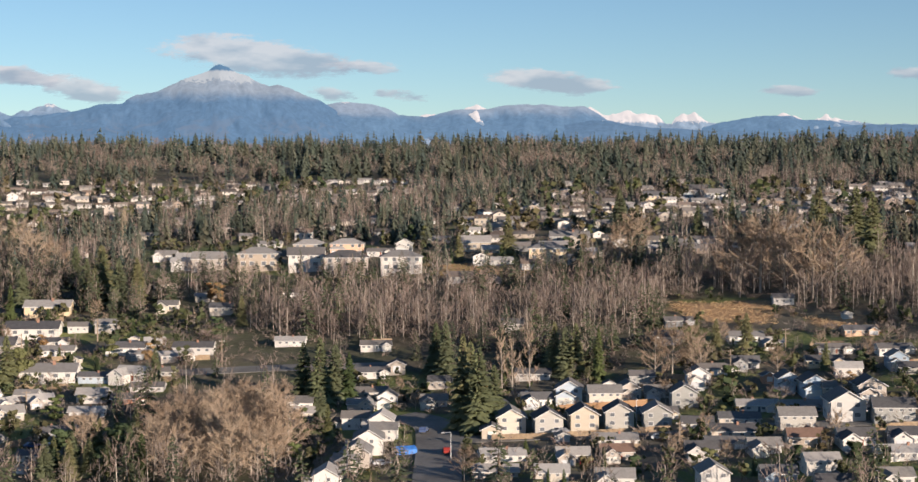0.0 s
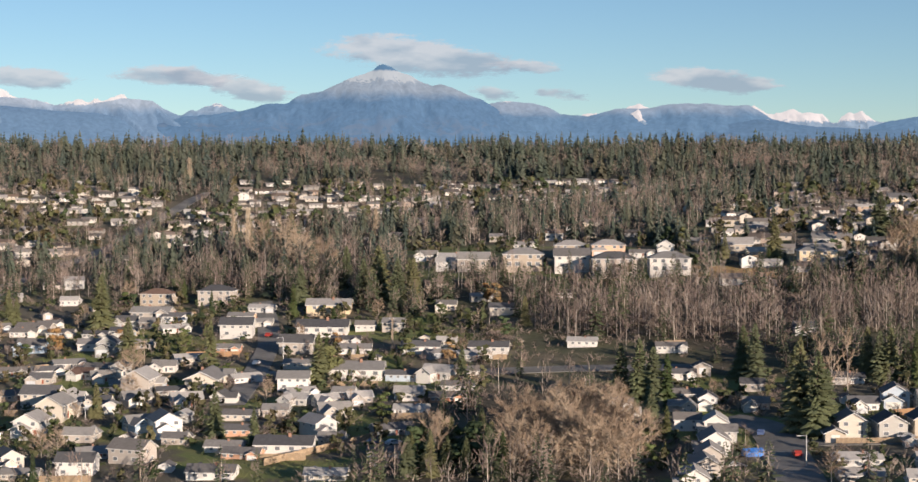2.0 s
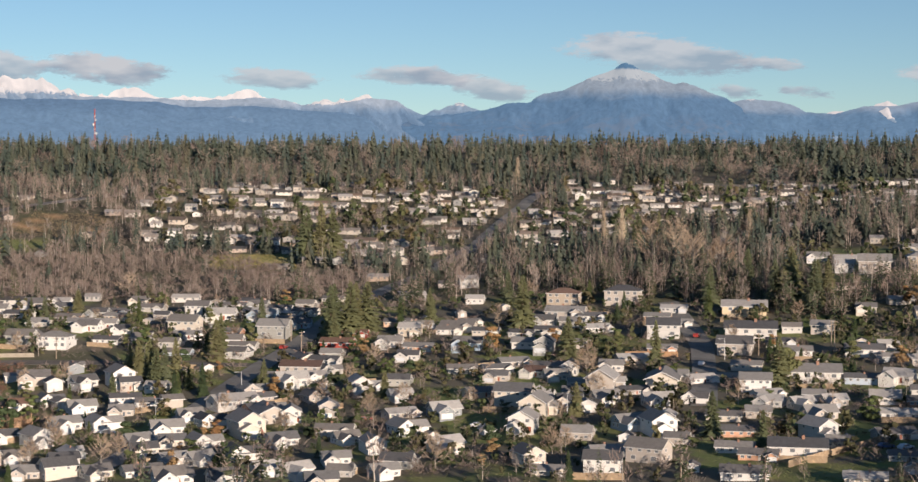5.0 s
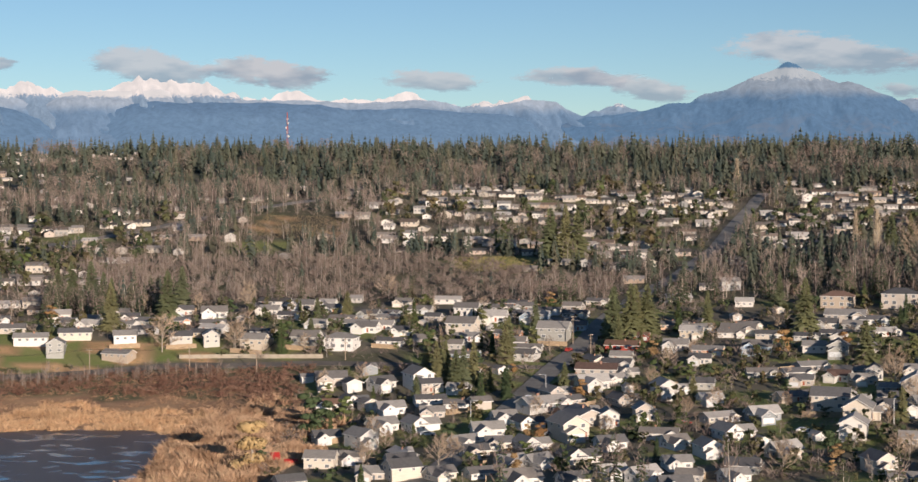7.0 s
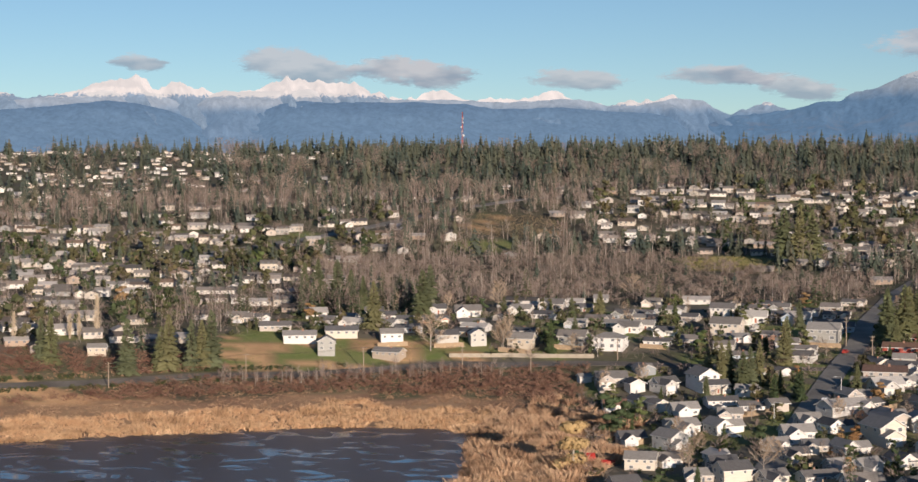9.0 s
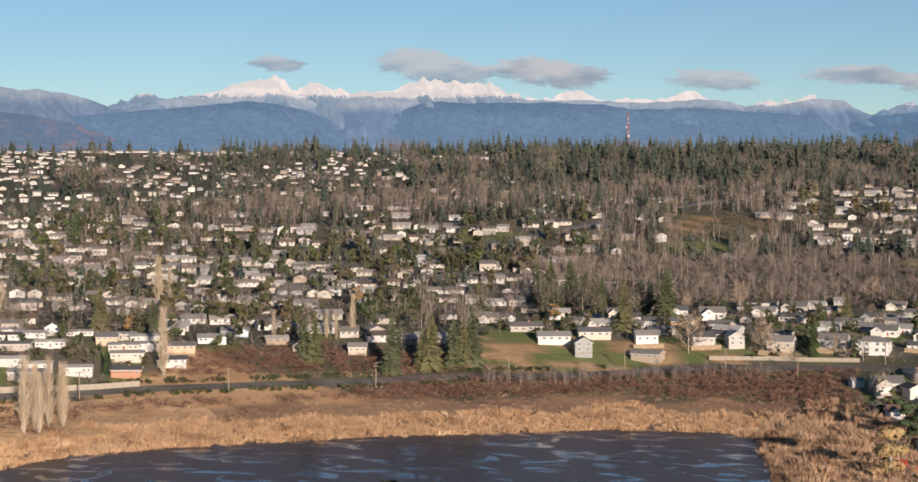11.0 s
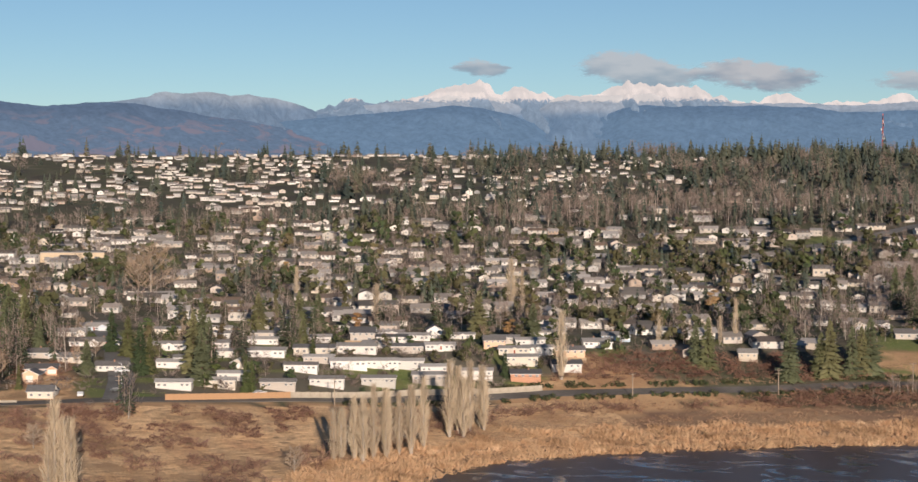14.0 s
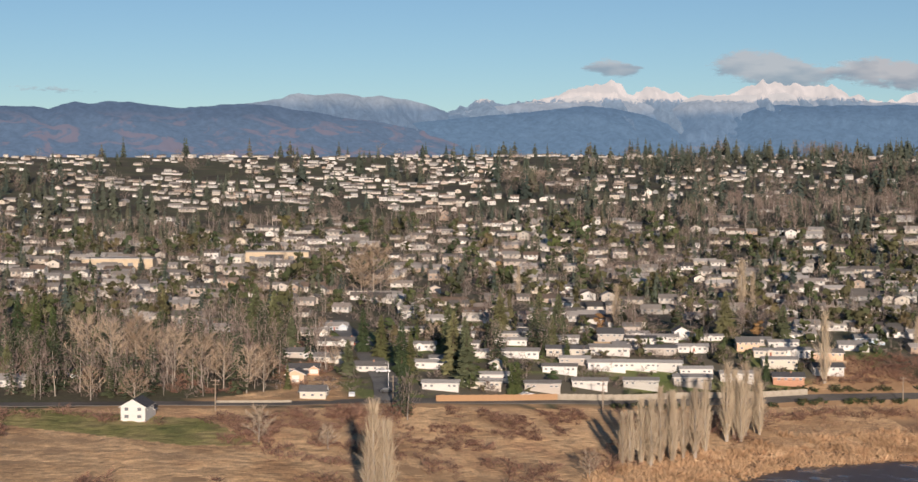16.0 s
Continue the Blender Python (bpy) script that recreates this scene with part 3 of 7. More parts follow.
    # haze put in as light: the slope colour is also emitted
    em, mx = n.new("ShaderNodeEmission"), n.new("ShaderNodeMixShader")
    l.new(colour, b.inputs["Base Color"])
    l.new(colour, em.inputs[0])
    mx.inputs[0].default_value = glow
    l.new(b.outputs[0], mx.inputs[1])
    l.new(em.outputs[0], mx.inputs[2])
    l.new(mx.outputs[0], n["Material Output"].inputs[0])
    return m


def range_of(name, radius, crestline, seed, mat, label, teeth=4.0, crag=0.0, relief=60, depth=560, foot=40):
    line = np.array(crestline, float)
    bearings = np.arange(line[:, 0].min(), line[:, 0].max(), 0.05)
    top = np.interp(bearings, line[:, 0], line[:, 1])
    top = np.convolve(np.pad(top, 1, "edge"), np.array([1, 2, 1]) / 4, "valid")
    top = top + teeth * fractal(bearings * 3.1, bearings * 0 + 3.4, seed + 9, 4) + crag * (ridged(bearings * 2.6, bearings * 0 + 1.7, seed + 5, 5) - 0.45)
    rows_m, steps = [], 34
    a = np.radians(bearings)
    for k in range(steps + 1):
        s = (k / steps) ** 1.3
        fold = ridged(bearings * 0.9 + 1.9 * s, bearings * 0.25 + s * 4.5, seed + 3, 5) - 0.3
        soft = min(1.0, s * 9)
        r = radius - depth * s - relief * fold * soft
        z = foot + (top - foot) * (1 - s) ** 1.15 + 0.12 * relief * fold * soft * (1 - s)
        rows_m.append(np.column_stack([-r * np.sin(a), r * np.cos(a), z]))
    v = np.concatenate(rows_m)
    k = np.arange(len(v)).reshape(steps + 1, -1)
    q = np.stack([k[:-1, :-1], k[1:, :-1], k[1:, 1:], k[:-1, 1:]], -1).reshape(-1, 4)
    return tagged(new(name, mesh_of(name, v, q, [mat], smooth=True)), label, "mountains", kind="structure")


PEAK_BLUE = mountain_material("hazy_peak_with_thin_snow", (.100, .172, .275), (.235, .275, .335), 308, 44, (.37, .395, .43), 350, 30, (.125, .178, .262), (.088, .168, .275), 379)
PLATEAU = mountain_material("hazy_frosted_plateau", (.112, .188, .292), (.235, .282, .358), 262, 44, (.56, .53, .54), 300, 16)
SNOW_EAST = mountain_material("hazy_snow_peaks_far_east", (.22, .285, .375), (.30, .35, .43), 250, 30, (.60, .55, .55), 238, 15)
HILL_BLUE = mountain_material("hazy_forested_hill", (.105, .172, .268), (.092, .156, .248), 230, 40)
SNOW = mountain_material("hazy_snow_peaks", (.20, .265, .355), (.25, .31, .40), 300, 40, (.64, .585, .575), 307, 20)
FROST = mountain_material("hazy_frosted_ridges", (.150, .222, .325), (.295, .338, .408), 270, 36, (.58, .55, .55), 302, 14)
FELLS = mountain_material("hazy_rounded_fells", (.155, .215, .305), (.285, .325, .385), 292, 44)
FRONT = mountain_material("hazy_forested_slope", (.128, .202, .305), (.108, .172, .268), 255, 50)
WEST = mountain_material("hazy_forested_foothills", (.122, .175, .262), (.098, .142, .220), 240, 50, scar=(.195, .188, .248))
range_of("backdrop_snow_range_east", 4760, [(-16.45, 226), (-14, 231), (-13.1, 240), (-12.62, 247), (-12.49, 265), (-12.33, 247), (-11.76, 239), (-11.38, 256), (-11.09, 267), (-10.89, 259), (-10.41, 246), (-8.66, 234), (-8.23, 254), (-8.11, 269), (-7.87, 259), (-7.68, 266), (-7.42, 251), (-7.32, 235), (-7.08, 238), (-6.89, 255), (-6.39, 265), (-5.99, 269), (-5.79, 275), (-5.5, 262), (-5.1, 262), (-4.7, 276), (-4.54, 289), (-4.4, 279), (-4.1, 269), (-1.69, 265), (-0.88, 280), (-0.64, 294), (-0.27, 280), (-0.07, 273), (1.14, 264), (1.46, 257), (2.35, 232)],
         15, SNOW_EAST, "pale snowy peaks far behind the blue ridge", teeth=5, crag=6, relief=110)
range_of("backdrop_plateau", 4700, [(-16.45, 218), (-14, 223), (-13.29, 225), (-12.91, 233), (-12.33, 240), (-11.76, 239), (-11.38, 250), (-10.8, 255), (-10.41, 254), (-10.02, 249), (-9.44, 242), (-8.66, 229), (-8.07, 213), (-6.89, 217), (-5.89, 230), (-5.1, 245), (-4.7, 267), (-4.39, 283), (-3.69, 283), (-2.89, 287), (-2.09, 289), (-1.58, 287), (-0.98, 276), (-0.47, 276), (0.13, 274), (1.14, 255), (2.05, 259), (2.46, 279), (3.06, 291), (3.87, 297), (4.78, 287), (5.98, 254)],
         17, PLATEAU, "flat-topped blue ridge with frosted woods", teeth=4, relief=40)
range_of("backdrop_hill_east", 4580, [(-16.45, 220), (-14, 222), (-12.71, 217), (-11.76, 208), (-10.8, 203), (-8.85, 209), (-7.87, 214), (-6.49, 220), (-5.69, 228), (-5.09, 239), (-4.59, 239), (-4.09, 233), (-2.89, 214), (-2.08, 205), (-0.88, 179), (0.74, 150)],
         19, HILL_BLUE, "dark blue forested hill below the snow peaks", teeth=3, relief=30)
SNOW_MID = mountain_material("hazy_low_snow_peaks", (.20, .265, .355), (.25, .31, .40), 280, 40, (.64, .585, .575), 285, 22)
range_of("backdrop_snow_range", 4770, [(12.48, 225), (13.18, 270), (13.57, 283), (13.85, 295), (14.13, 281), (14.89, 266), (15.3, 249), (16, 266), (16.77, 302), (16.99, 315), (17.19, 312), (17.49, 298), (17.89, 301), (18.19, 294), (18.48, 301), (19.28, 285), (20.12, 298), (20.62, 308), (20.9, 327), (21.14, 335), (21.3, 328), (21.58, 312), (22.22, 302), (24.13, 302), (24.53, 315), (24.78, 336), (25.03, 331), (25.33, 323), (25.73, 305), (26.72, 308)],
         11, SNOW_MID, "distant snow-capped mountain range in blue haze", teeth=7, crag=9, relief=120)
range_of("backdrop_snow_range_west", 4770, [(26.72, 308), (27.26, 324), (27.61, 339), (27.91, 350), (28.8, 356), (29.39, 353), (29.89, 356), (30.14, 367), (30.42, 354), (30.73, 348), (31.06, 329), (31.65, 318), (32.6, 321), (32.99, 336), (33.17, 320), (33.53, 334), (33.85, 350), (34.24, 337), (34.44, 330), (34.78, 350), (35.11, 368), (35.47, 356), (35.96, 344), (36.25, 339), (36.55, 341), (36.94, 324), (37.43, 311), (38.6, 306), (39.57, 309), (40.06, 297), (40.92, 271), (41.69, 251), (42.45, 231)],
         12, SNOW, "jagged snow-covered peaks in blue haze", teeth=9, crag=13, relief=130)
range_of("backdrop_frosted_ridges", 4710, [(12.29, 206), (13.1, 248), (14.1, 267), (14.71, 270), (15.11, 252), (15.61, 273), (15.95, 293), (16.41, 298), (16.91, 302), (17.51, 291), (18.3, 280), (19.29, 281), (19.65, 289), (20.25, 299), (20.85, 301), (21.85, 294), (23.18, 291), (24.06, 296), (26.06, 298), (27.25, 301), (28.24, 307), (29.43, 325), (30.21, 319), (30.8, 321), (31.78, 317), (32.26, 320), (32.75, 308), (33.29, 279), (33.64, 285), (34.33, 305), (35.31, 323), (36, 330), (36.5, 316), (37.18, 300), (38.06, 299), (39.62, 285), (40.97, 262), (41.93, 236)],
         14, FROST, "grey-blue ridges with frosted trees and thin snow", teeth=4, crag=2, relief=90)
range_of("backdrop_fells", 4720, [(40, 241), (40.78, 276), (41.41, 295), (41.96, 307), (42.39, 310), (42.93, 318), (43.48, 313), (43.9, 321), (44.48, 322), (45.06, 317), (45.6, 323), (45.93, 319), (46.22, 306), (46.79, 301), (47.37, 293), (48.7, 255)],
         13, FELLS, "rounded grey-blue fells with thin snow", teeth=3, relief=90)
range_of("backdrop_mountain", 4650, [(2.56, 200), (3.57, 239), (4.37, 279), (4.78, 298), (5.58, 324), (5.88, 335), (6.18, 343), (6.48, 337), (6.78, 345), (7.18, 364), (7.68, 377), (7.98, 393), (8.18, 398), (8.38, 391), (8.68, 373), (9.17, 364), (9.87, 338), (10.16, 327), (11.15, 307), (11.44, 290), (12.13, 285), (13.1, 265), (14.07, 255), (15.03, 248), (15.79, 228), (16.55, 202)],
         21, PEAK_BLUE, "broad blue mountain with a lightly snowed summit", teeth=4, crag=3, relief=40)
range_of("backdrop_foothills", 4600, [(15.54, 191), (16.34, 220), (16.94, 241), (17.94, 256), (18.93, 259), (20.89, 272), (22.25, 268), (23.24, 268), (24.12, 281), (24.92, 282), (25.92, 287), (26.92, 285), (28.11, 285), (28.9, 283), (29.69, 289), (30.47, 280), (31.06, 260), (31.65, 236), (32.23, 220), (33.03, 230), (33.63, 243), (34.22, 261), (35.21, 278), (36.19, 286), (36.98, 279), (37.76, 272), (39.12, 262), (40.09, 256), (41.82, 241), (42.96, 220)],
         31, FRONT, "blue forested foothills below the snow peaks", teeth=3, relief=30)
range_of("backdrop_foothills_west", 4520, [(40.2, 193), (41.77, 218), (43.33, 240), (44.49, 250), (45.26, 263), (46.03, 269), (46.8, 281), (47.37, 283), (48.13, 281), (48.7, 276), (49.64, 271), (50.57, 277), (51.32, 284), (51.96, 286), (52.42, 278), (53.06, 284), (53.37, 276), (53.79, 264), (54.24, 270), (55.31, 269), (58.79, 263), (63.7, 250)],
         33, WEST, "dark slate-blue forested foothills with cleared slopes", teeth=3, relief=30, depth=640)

# ---- clouds: soft sheets far off, west to east ----
CLOUD = bpy.data.materials.new("cloud_vapour")
CLOUD.use_nodes = True
n, l = CLOUD.node_tree.nodes, CLOUD.node_tree.links
n.remove(n["Principled BSDF"])
co = n.new("ShaderNodeTexCoord")
mp = n.new("ShaderNodeMapping")
mp.inputs["Scale"].default_value = (1, 1, 3.4)
l.new(co.outputs["Object"], mp.inputs[0])
nz = n.new("ShaderNodeTexNoise")
nz.inputs["Scale"].default_value, nz.inputs["Detail"].default_value, nz.inputs["Roughness"].default_value = 0.014, 11, 0.72
l.new(mp.outputs[0], nz.inputs["Vector"])
att = n.new("ShaderNodeAttribute")
att.attribute_name = "body"
sm = n.new("ShaderNodeMath")
sm.operation = "ADD"
l.new(att.outputs["Fac"], sm.inputs[0])
l.new(nz.outputs[0], sm.inputs[1])
cut = n.new("ShaderNodeMapRange")
cut.interpolation_type = "SMOOTHSTEP"
cut.inputs["From Min"].default_value, cut.inputs["From Max"].default_value = 0.86, 1.10
cut.inputs["To Max"].default_value = 0.82
l.new(sm.outputs[0], cut.inputs[0])
tone = n.new("ShaderNodeMapRange")
tone.inputs["From Min"].default_value, tone.inputs["From Max"].default_value = 0.38, 0.62
nz2 = n.new("ShaderNodeTexNoise")
nz2.inputs["Scale"].default_value, nz2.inputs["Detail"].default_value = 0.006, 4
l.new(mp.outputs[0], nz2.inputs["Vector"])
# sunlit top and shaded belly are put into the emitted colour
lift = n.new("ShaderNodeAttribute")
lift.attribute_name = "lift"
lit = n.new("ShaderNodeMath")
lit.operation, lit.inputs[1].default_value = "MULTIPLY_ADD", 0.22
l.new(lift.outputs["Fac"], lit.inputs[0])
l.new(nz2.outputs[0], lit.inputs[2])
l.new(lit.outputs[0], tone.inputs[0])
tc = n.new("ShaderNodeMix")
tc.data_type = "RGBA"
tc.inputs[6].default_value, tc.inputs[7].default_value = (.235, .28, .345, 1), (.43, .43, .455, 1)
l.new(tone.outputs[0], tc.inputs[0])
em = n.new("ShaderNodeEmission")
l.new(tc.outputs[2], em.inputs[0])
tr = n.new("ShaderNodeBsdfTransparent")
ms = n.new("ShaderNodeMixShader")
l.new(cut.outputs[0], ms.inputs[0])
l.new(tr.outputs[0], ms.inputs[1])
l.new(em.outputs[0], ms.inputs[2])
l.new(ms.outputs[0], n["Material Output"].inputs[0])


def cloud(left, right, low, top, dense=1.0, tilt=0.0, label="long grey-white cloud low over the mountains"):
    a = np.radians(np.linspace(left + .4, right - .4, 60))
    s = np.linspace(-1, 1, 60)
    cols = []
    body = []
    for u in np.linspace(-1, 1, 16):
        z = (low + top) / 2 + (top - low) * 0.72 * u + tilt * s
        r = 4850 + 25 * (1 - u * u)
        cols.append(np.column_stack([-r * np.sin(a), r * np.cos(a), z]))
        body.append(dense * (0.86 - 0.75 * np.abs(s) ** 2 - 0.7 * np.abs(u + 0.2 * np.sin(3 * s)) ** 1.6))
    v = np.concatenate(cols)
    k = np.arange(len(v)).reshape(16, -1)
    q = np.stack([k[:-1, :-1], k[:-1, 1:], k[1:, 1:], k[1:, :-1]], -1).reshape(-1, 4)
    me = mesh_of("cloud", v, q, [CLOUD], smooth=True)
    me.attributes.new("body", "FLOAT", "POINT").data.foreach_set("value", np.concatenate(body).astype(np.float32))
    me.attributes.new("lift", "FLOAT", "POINT").data.foreach_set("value", np.repeat(np.linspace(-1, 1, 16), 60).astype(np.float32))
    ob = new("backdrop_cloud", me)
    ob.visible_shadow = False
    return tagged(ob, label, "cloud", kind="structure")


cloud(11.1, 2.6, 385, 485, 1.0, -14, "large dark-bellied cloud over the mountain top")
cloud(4.9, 1.6, 388, 430, 0.8)
cloud(15.8, 13.2, 345, 398, 0.9)
cloud(14.2, 11.2, 300, 372, 0.95)
cloud(17.9, 12.4, 345, 400, 0.85, 8)
cloud(-0.5, -5.9, 330, 396, 0.95, -6)
cloud(-10.2, -12.4, 315, 345, 0.9, 6)
cloud(-14.2, -18.0, 352, 392, 0.95)
cloud(5.3, 3.3, 305, 350, 0.75)
cloud(3.2, 0.8, 305, 345, 0.7)
cloud(27.6, 23.5, 340, 424, 0.95)
cloud(22.2, 18.0, 333, 394, 0.9, 5)
cloud(32.0, 27.4, 345, 446, 1.0, -4, "broad grey cloud hiding a peak")
cloud(28.4, 23.4, 345, 425, 0.9, 8)
cloud(35.9, 34.2, 380, 428, 0.95, 6)
cloud(55.2, 51.2, 318, 345, 0.55)



# ---- trees as arrays of triangles, unit of one metre of height ----
def fir_shape(seed, boughs, wide, droop=0.35, start=0.06, sprigs=3, gaps=0.3):
    """Boughs at uneven heights round the stem, each a drooping feather of narrow sprigs."""
    g = np.random.default_rng(seed)
    v, f = [], []
    side = g.random(6) * 6.283
    for k in range(boughs):
        s = ((k + g.random()) / boughs) ** 1.12
        z, a = start + (0.985 - start) * s, 2.4 * k + g.normal(0, 0.45)
        lobe = 1 - gaps * (0.5 + 0.5 * math.sin(3 * a + side[int(s * 5.9)])) * (0.4 + 0.6 * g.random())
        r = wide * (1 - s) ** 0.72 * lobe * (0.55 + 0.6 * g.random()) + 0.014
        up = 0.45 * s - droop * (0.5 + g.random())
        c, q = math.cos(a), math.sin(a)
        for j in range(sprigs):
            u0, turn = 0.75 * j / sprigs * g.random(), (j - (sprigs - 1) / 2) * 0.5 + g.normal(0, .22)
            ln = r * (1 - u0) * (0.65 + 0.35 * g.random() if turn else 1)
            cc, qq = math.cos(a + turn), math.sin(a + turn)
            ox, oy, oz = c * r * u0, q * r * u0, z + up * r * u0
            w = ln * (0.17 + 0.10 * g.random()) + 0.004
            i = len(v)
            v += [(ox, oy, oz + 0.006), (ox + cc * ln * .6 - qq * w, oy + qq * ln * .6 + cc * w, oz + up * ln * .55 - 0.010), (ox + cc * ln, oy + qq * ln, oz + up * ln + g.normal(0, .006)),
                  (ox + cc * ln * .6 + qq * w, oy + qq * ln * .6 - cc * w, oz + up * ln * .55 - 0.010), (ox + cc * ln * .55, oy + qq * ln * .55, oz + up * ln * .4 + 0.010), (ox + cc * ln * .6, oy + qq * ln * .6, oz + up * ln * .6 - 0.02 - 0.02 * g.random())]
            f += [(i, i + 1, i + 4), (i + 1, i + 2, i + 4), (i + 2, i + 3, i + 4), (i + 3, i, i + 4)] + ([(i, i + 5, i + 2)] if j == 1 else [])
    return np.array(v), np.array(f)


def spiky_shape(seed, tiers, boughs, wide):
    """A light fir for the far woods: one kite for each bough."""
    g = np.random.default_rng(seed)
    v, f = [], []
    for t in range(tiers):
        s = t / (tiers - 1)
        z, reach, turn = 0.10 + 0.86 * s + g.normal(0, .02), wide * (0.85 + 0.3 * g.random()) * (1 - s) ** 0.9 + 0.015, g.random() * 6.28
        for k in range(boughs):
            a = turn + 6.283 * k / boughs + g.normal(0, 0.25)
            r, w = reach * (0.75 + 0.45 * g.random()), reach * 0.5 + 0.008
            c, q, i = math.cos(a), math.sin(a), len(v)
            v += [(0, 0, z + 0.05), (c * r * .6 - q * w, q * r * .6 + c * w, z - 0.03), (c * r, q * r, z - 0.05 - 0.4 * r), (c * r * .6 + q * w, q * r * .6 - c * w, z - 0.03)]
            f += [(i, i + 1, i + 2), (i, i + 2, i + 3)]
    return np.array(v), np.array(f)


def wispy_shape(seed, twigs, spread, bole, twig_w, twig_l, upright=0.9, stem=0.006):
    """A light leafless tree for the far woods: a stem, a few limbs and an oval crown of fine shoots."""
    g = np.random.default_rng(seed)
    tv, tf, wv, wf = [], [], [], []
    lean = g.normal(0, 0.03, 2)
    prism(tv, tf, (0, 0, -0.02), (lean[0], lean[1], 0.8), stem, stem * .3, 3)
    mid, half = (1 + bole) / 2, (1 - bole) / 2
    lobes = g.normal(0, 1, (5, 3)) * (spread * .45, spread * .45, half * .45)
    for k in range(twigs):
        d = g.normal(0, 1, 3)
        d /= np.linalg.norm(d)
        r = g.random() ** 0.45
        o = lobes[k % 5] + d * (spread * .62, spread * .62, half * .62) * r
        o = o + (lean[0], lean[1], mid - 0.06)
        o[2] = min(max(o[2], bole * .5), 0.95)
        d = np.array([o[0] * 1.6 + g.normal(0, .3), o[1] * 1.6 + g.normal(0, .3), upright * (0.35 + 0.6 * g.random())])
        d *= twig_l * (0.6 + 0.8 * g.random()) / np.linalg.norm(d)
        side = np.cross(d, g.normal(0, 1, 3))
        side *= twig_w / (np.linalg.norm(side) + 1e-6)
        i = len(wv)
        wv += [tuple(o - side), tuple(o + side), tuple(o + d)]
        wf.append((i, i + 1, i + 2))
    return np.array(tv), np.array(tf), np.array(wv), np.array(wf)


def prism(v, f, p, q, r0, r1, sides=3):
    d = np.subtract(q, p)
    n_ = np.linalg.norm(d)
    d = d / (n_ or 1)
    e = np.cross(d, (0.3, 0.9, 0.1) if abs(d[1]) < 0.9 else (1, 0, 0))
    e /= np.linalg.norm(e)
    h = np.cross(d, e)
    i = len(v)
    for c, r in ((p, r0), (q, r1)):
        for k in range(sides):
            a = 6.283 * k / sides
            v.append(tuple(np.add(c, r * (math.cos(a) * e + math.sin(a) * h))))
    for k in range(sides):
        m = (k + 1) % sides
        f += [(i + k, i + m, i + sides + m), (i + k, i + sides + m, i + sides + k)]


def bare_shape(seed, limbs, twigs, spread=0.34, upright=0.55, bole=0.28, twig_w=0.0035, twig_l=0.10, lean=0.0):
    """(trunk and limbs, twigs): a leafless tree; limbs rise and fork, twigs fan out along them."""
    g = np.random.default_rng(seed)
    tv, tf, wv, wf = [], [], [], []
    sway = g.normal(0, 0.02, 2)
    top = np.array([sway[0] + lean, sway[1], 0.86])
    knee = np.array([sway[0] * .4 + lean * .3, sway[1] * .4, 0.45])
    prism(tv, tf, (0, 0, -0.02), knee, 0.014, 0.009, 5)
    prism(tv, tf, knee, top, 0.009, 0.002, 4)
    tips = [(knee, top)]
    for k in range(limbs):
        s = bole + (0.9 - bole) * (k + g.random()) / limbs
        p = knee * (s / 0.45) if s < 0.45 else knee + (top - knee) * (s - 0.45) / 0.41
        a = 2.4 * k + g.normal(0, .4)
        ln = spread * (1.15 - 0.75 * s) * (0.7 + 0.6 * g.random())
        d = np.array([math.cos(a), math.sin(a), upright * (0.8 + 0.8 * g.random()) + 0.5 * s])
        d /= np.linalg.norm(d)
        m = p + d * ln * 0.55
        d2 = d + np.array([g.normal(0, .25), g.normal(0, .25), 0.25])
        d2 /= np.linalg.norm(d2)
        e = m + d2 * ln * 0.6
        prism(tv, tf, p, m, 0.0055 * (1.2 - s), 0.0035 * (1.2 - s))
        prism(tv, tf, m, e, 0.0035 * (1.2 - s), 0.001)
        tips += [(p, m), (m, e), (m, e)]
        d3 = d + g.normal(0, .45, 3)
        d3 /= np.linalg.norm(d3)
        e3 = m + d3 * ln * 0.5
        prism(tv, tf, m, e3, 0.0025 * (1.2 - s), 0.001)
        tips.append((m, e3))
    for k in range(twigs):
        p, q = tips[int(g.integers(len(tips)))]
        o = p + (q - p) * (0.15 + 0.85 * g.random())
        d = (q - p) / (np.linalg.norm(q - p) + 1e-6) * 0.7 + g.normal(0, 0.5, 3) + (0, 0, upright * 0.6)
        d /= np.linalg.norm(d)
        ln = twig_l * (0.5 + g.random())
        side = np.cross(d, g.normal(0, 1, 3))
        side *= twig_w / (np.linalg.norm(side) + 1e-6)
        i = len(wv)
        wv += [tuple(o - side), tuple(o + side), tuple(o + d * ln)]
        wf.append((i, i + 1, i + 2))
    return np.array(tv), np.array(tf), np.array(wv), np.array(wf)


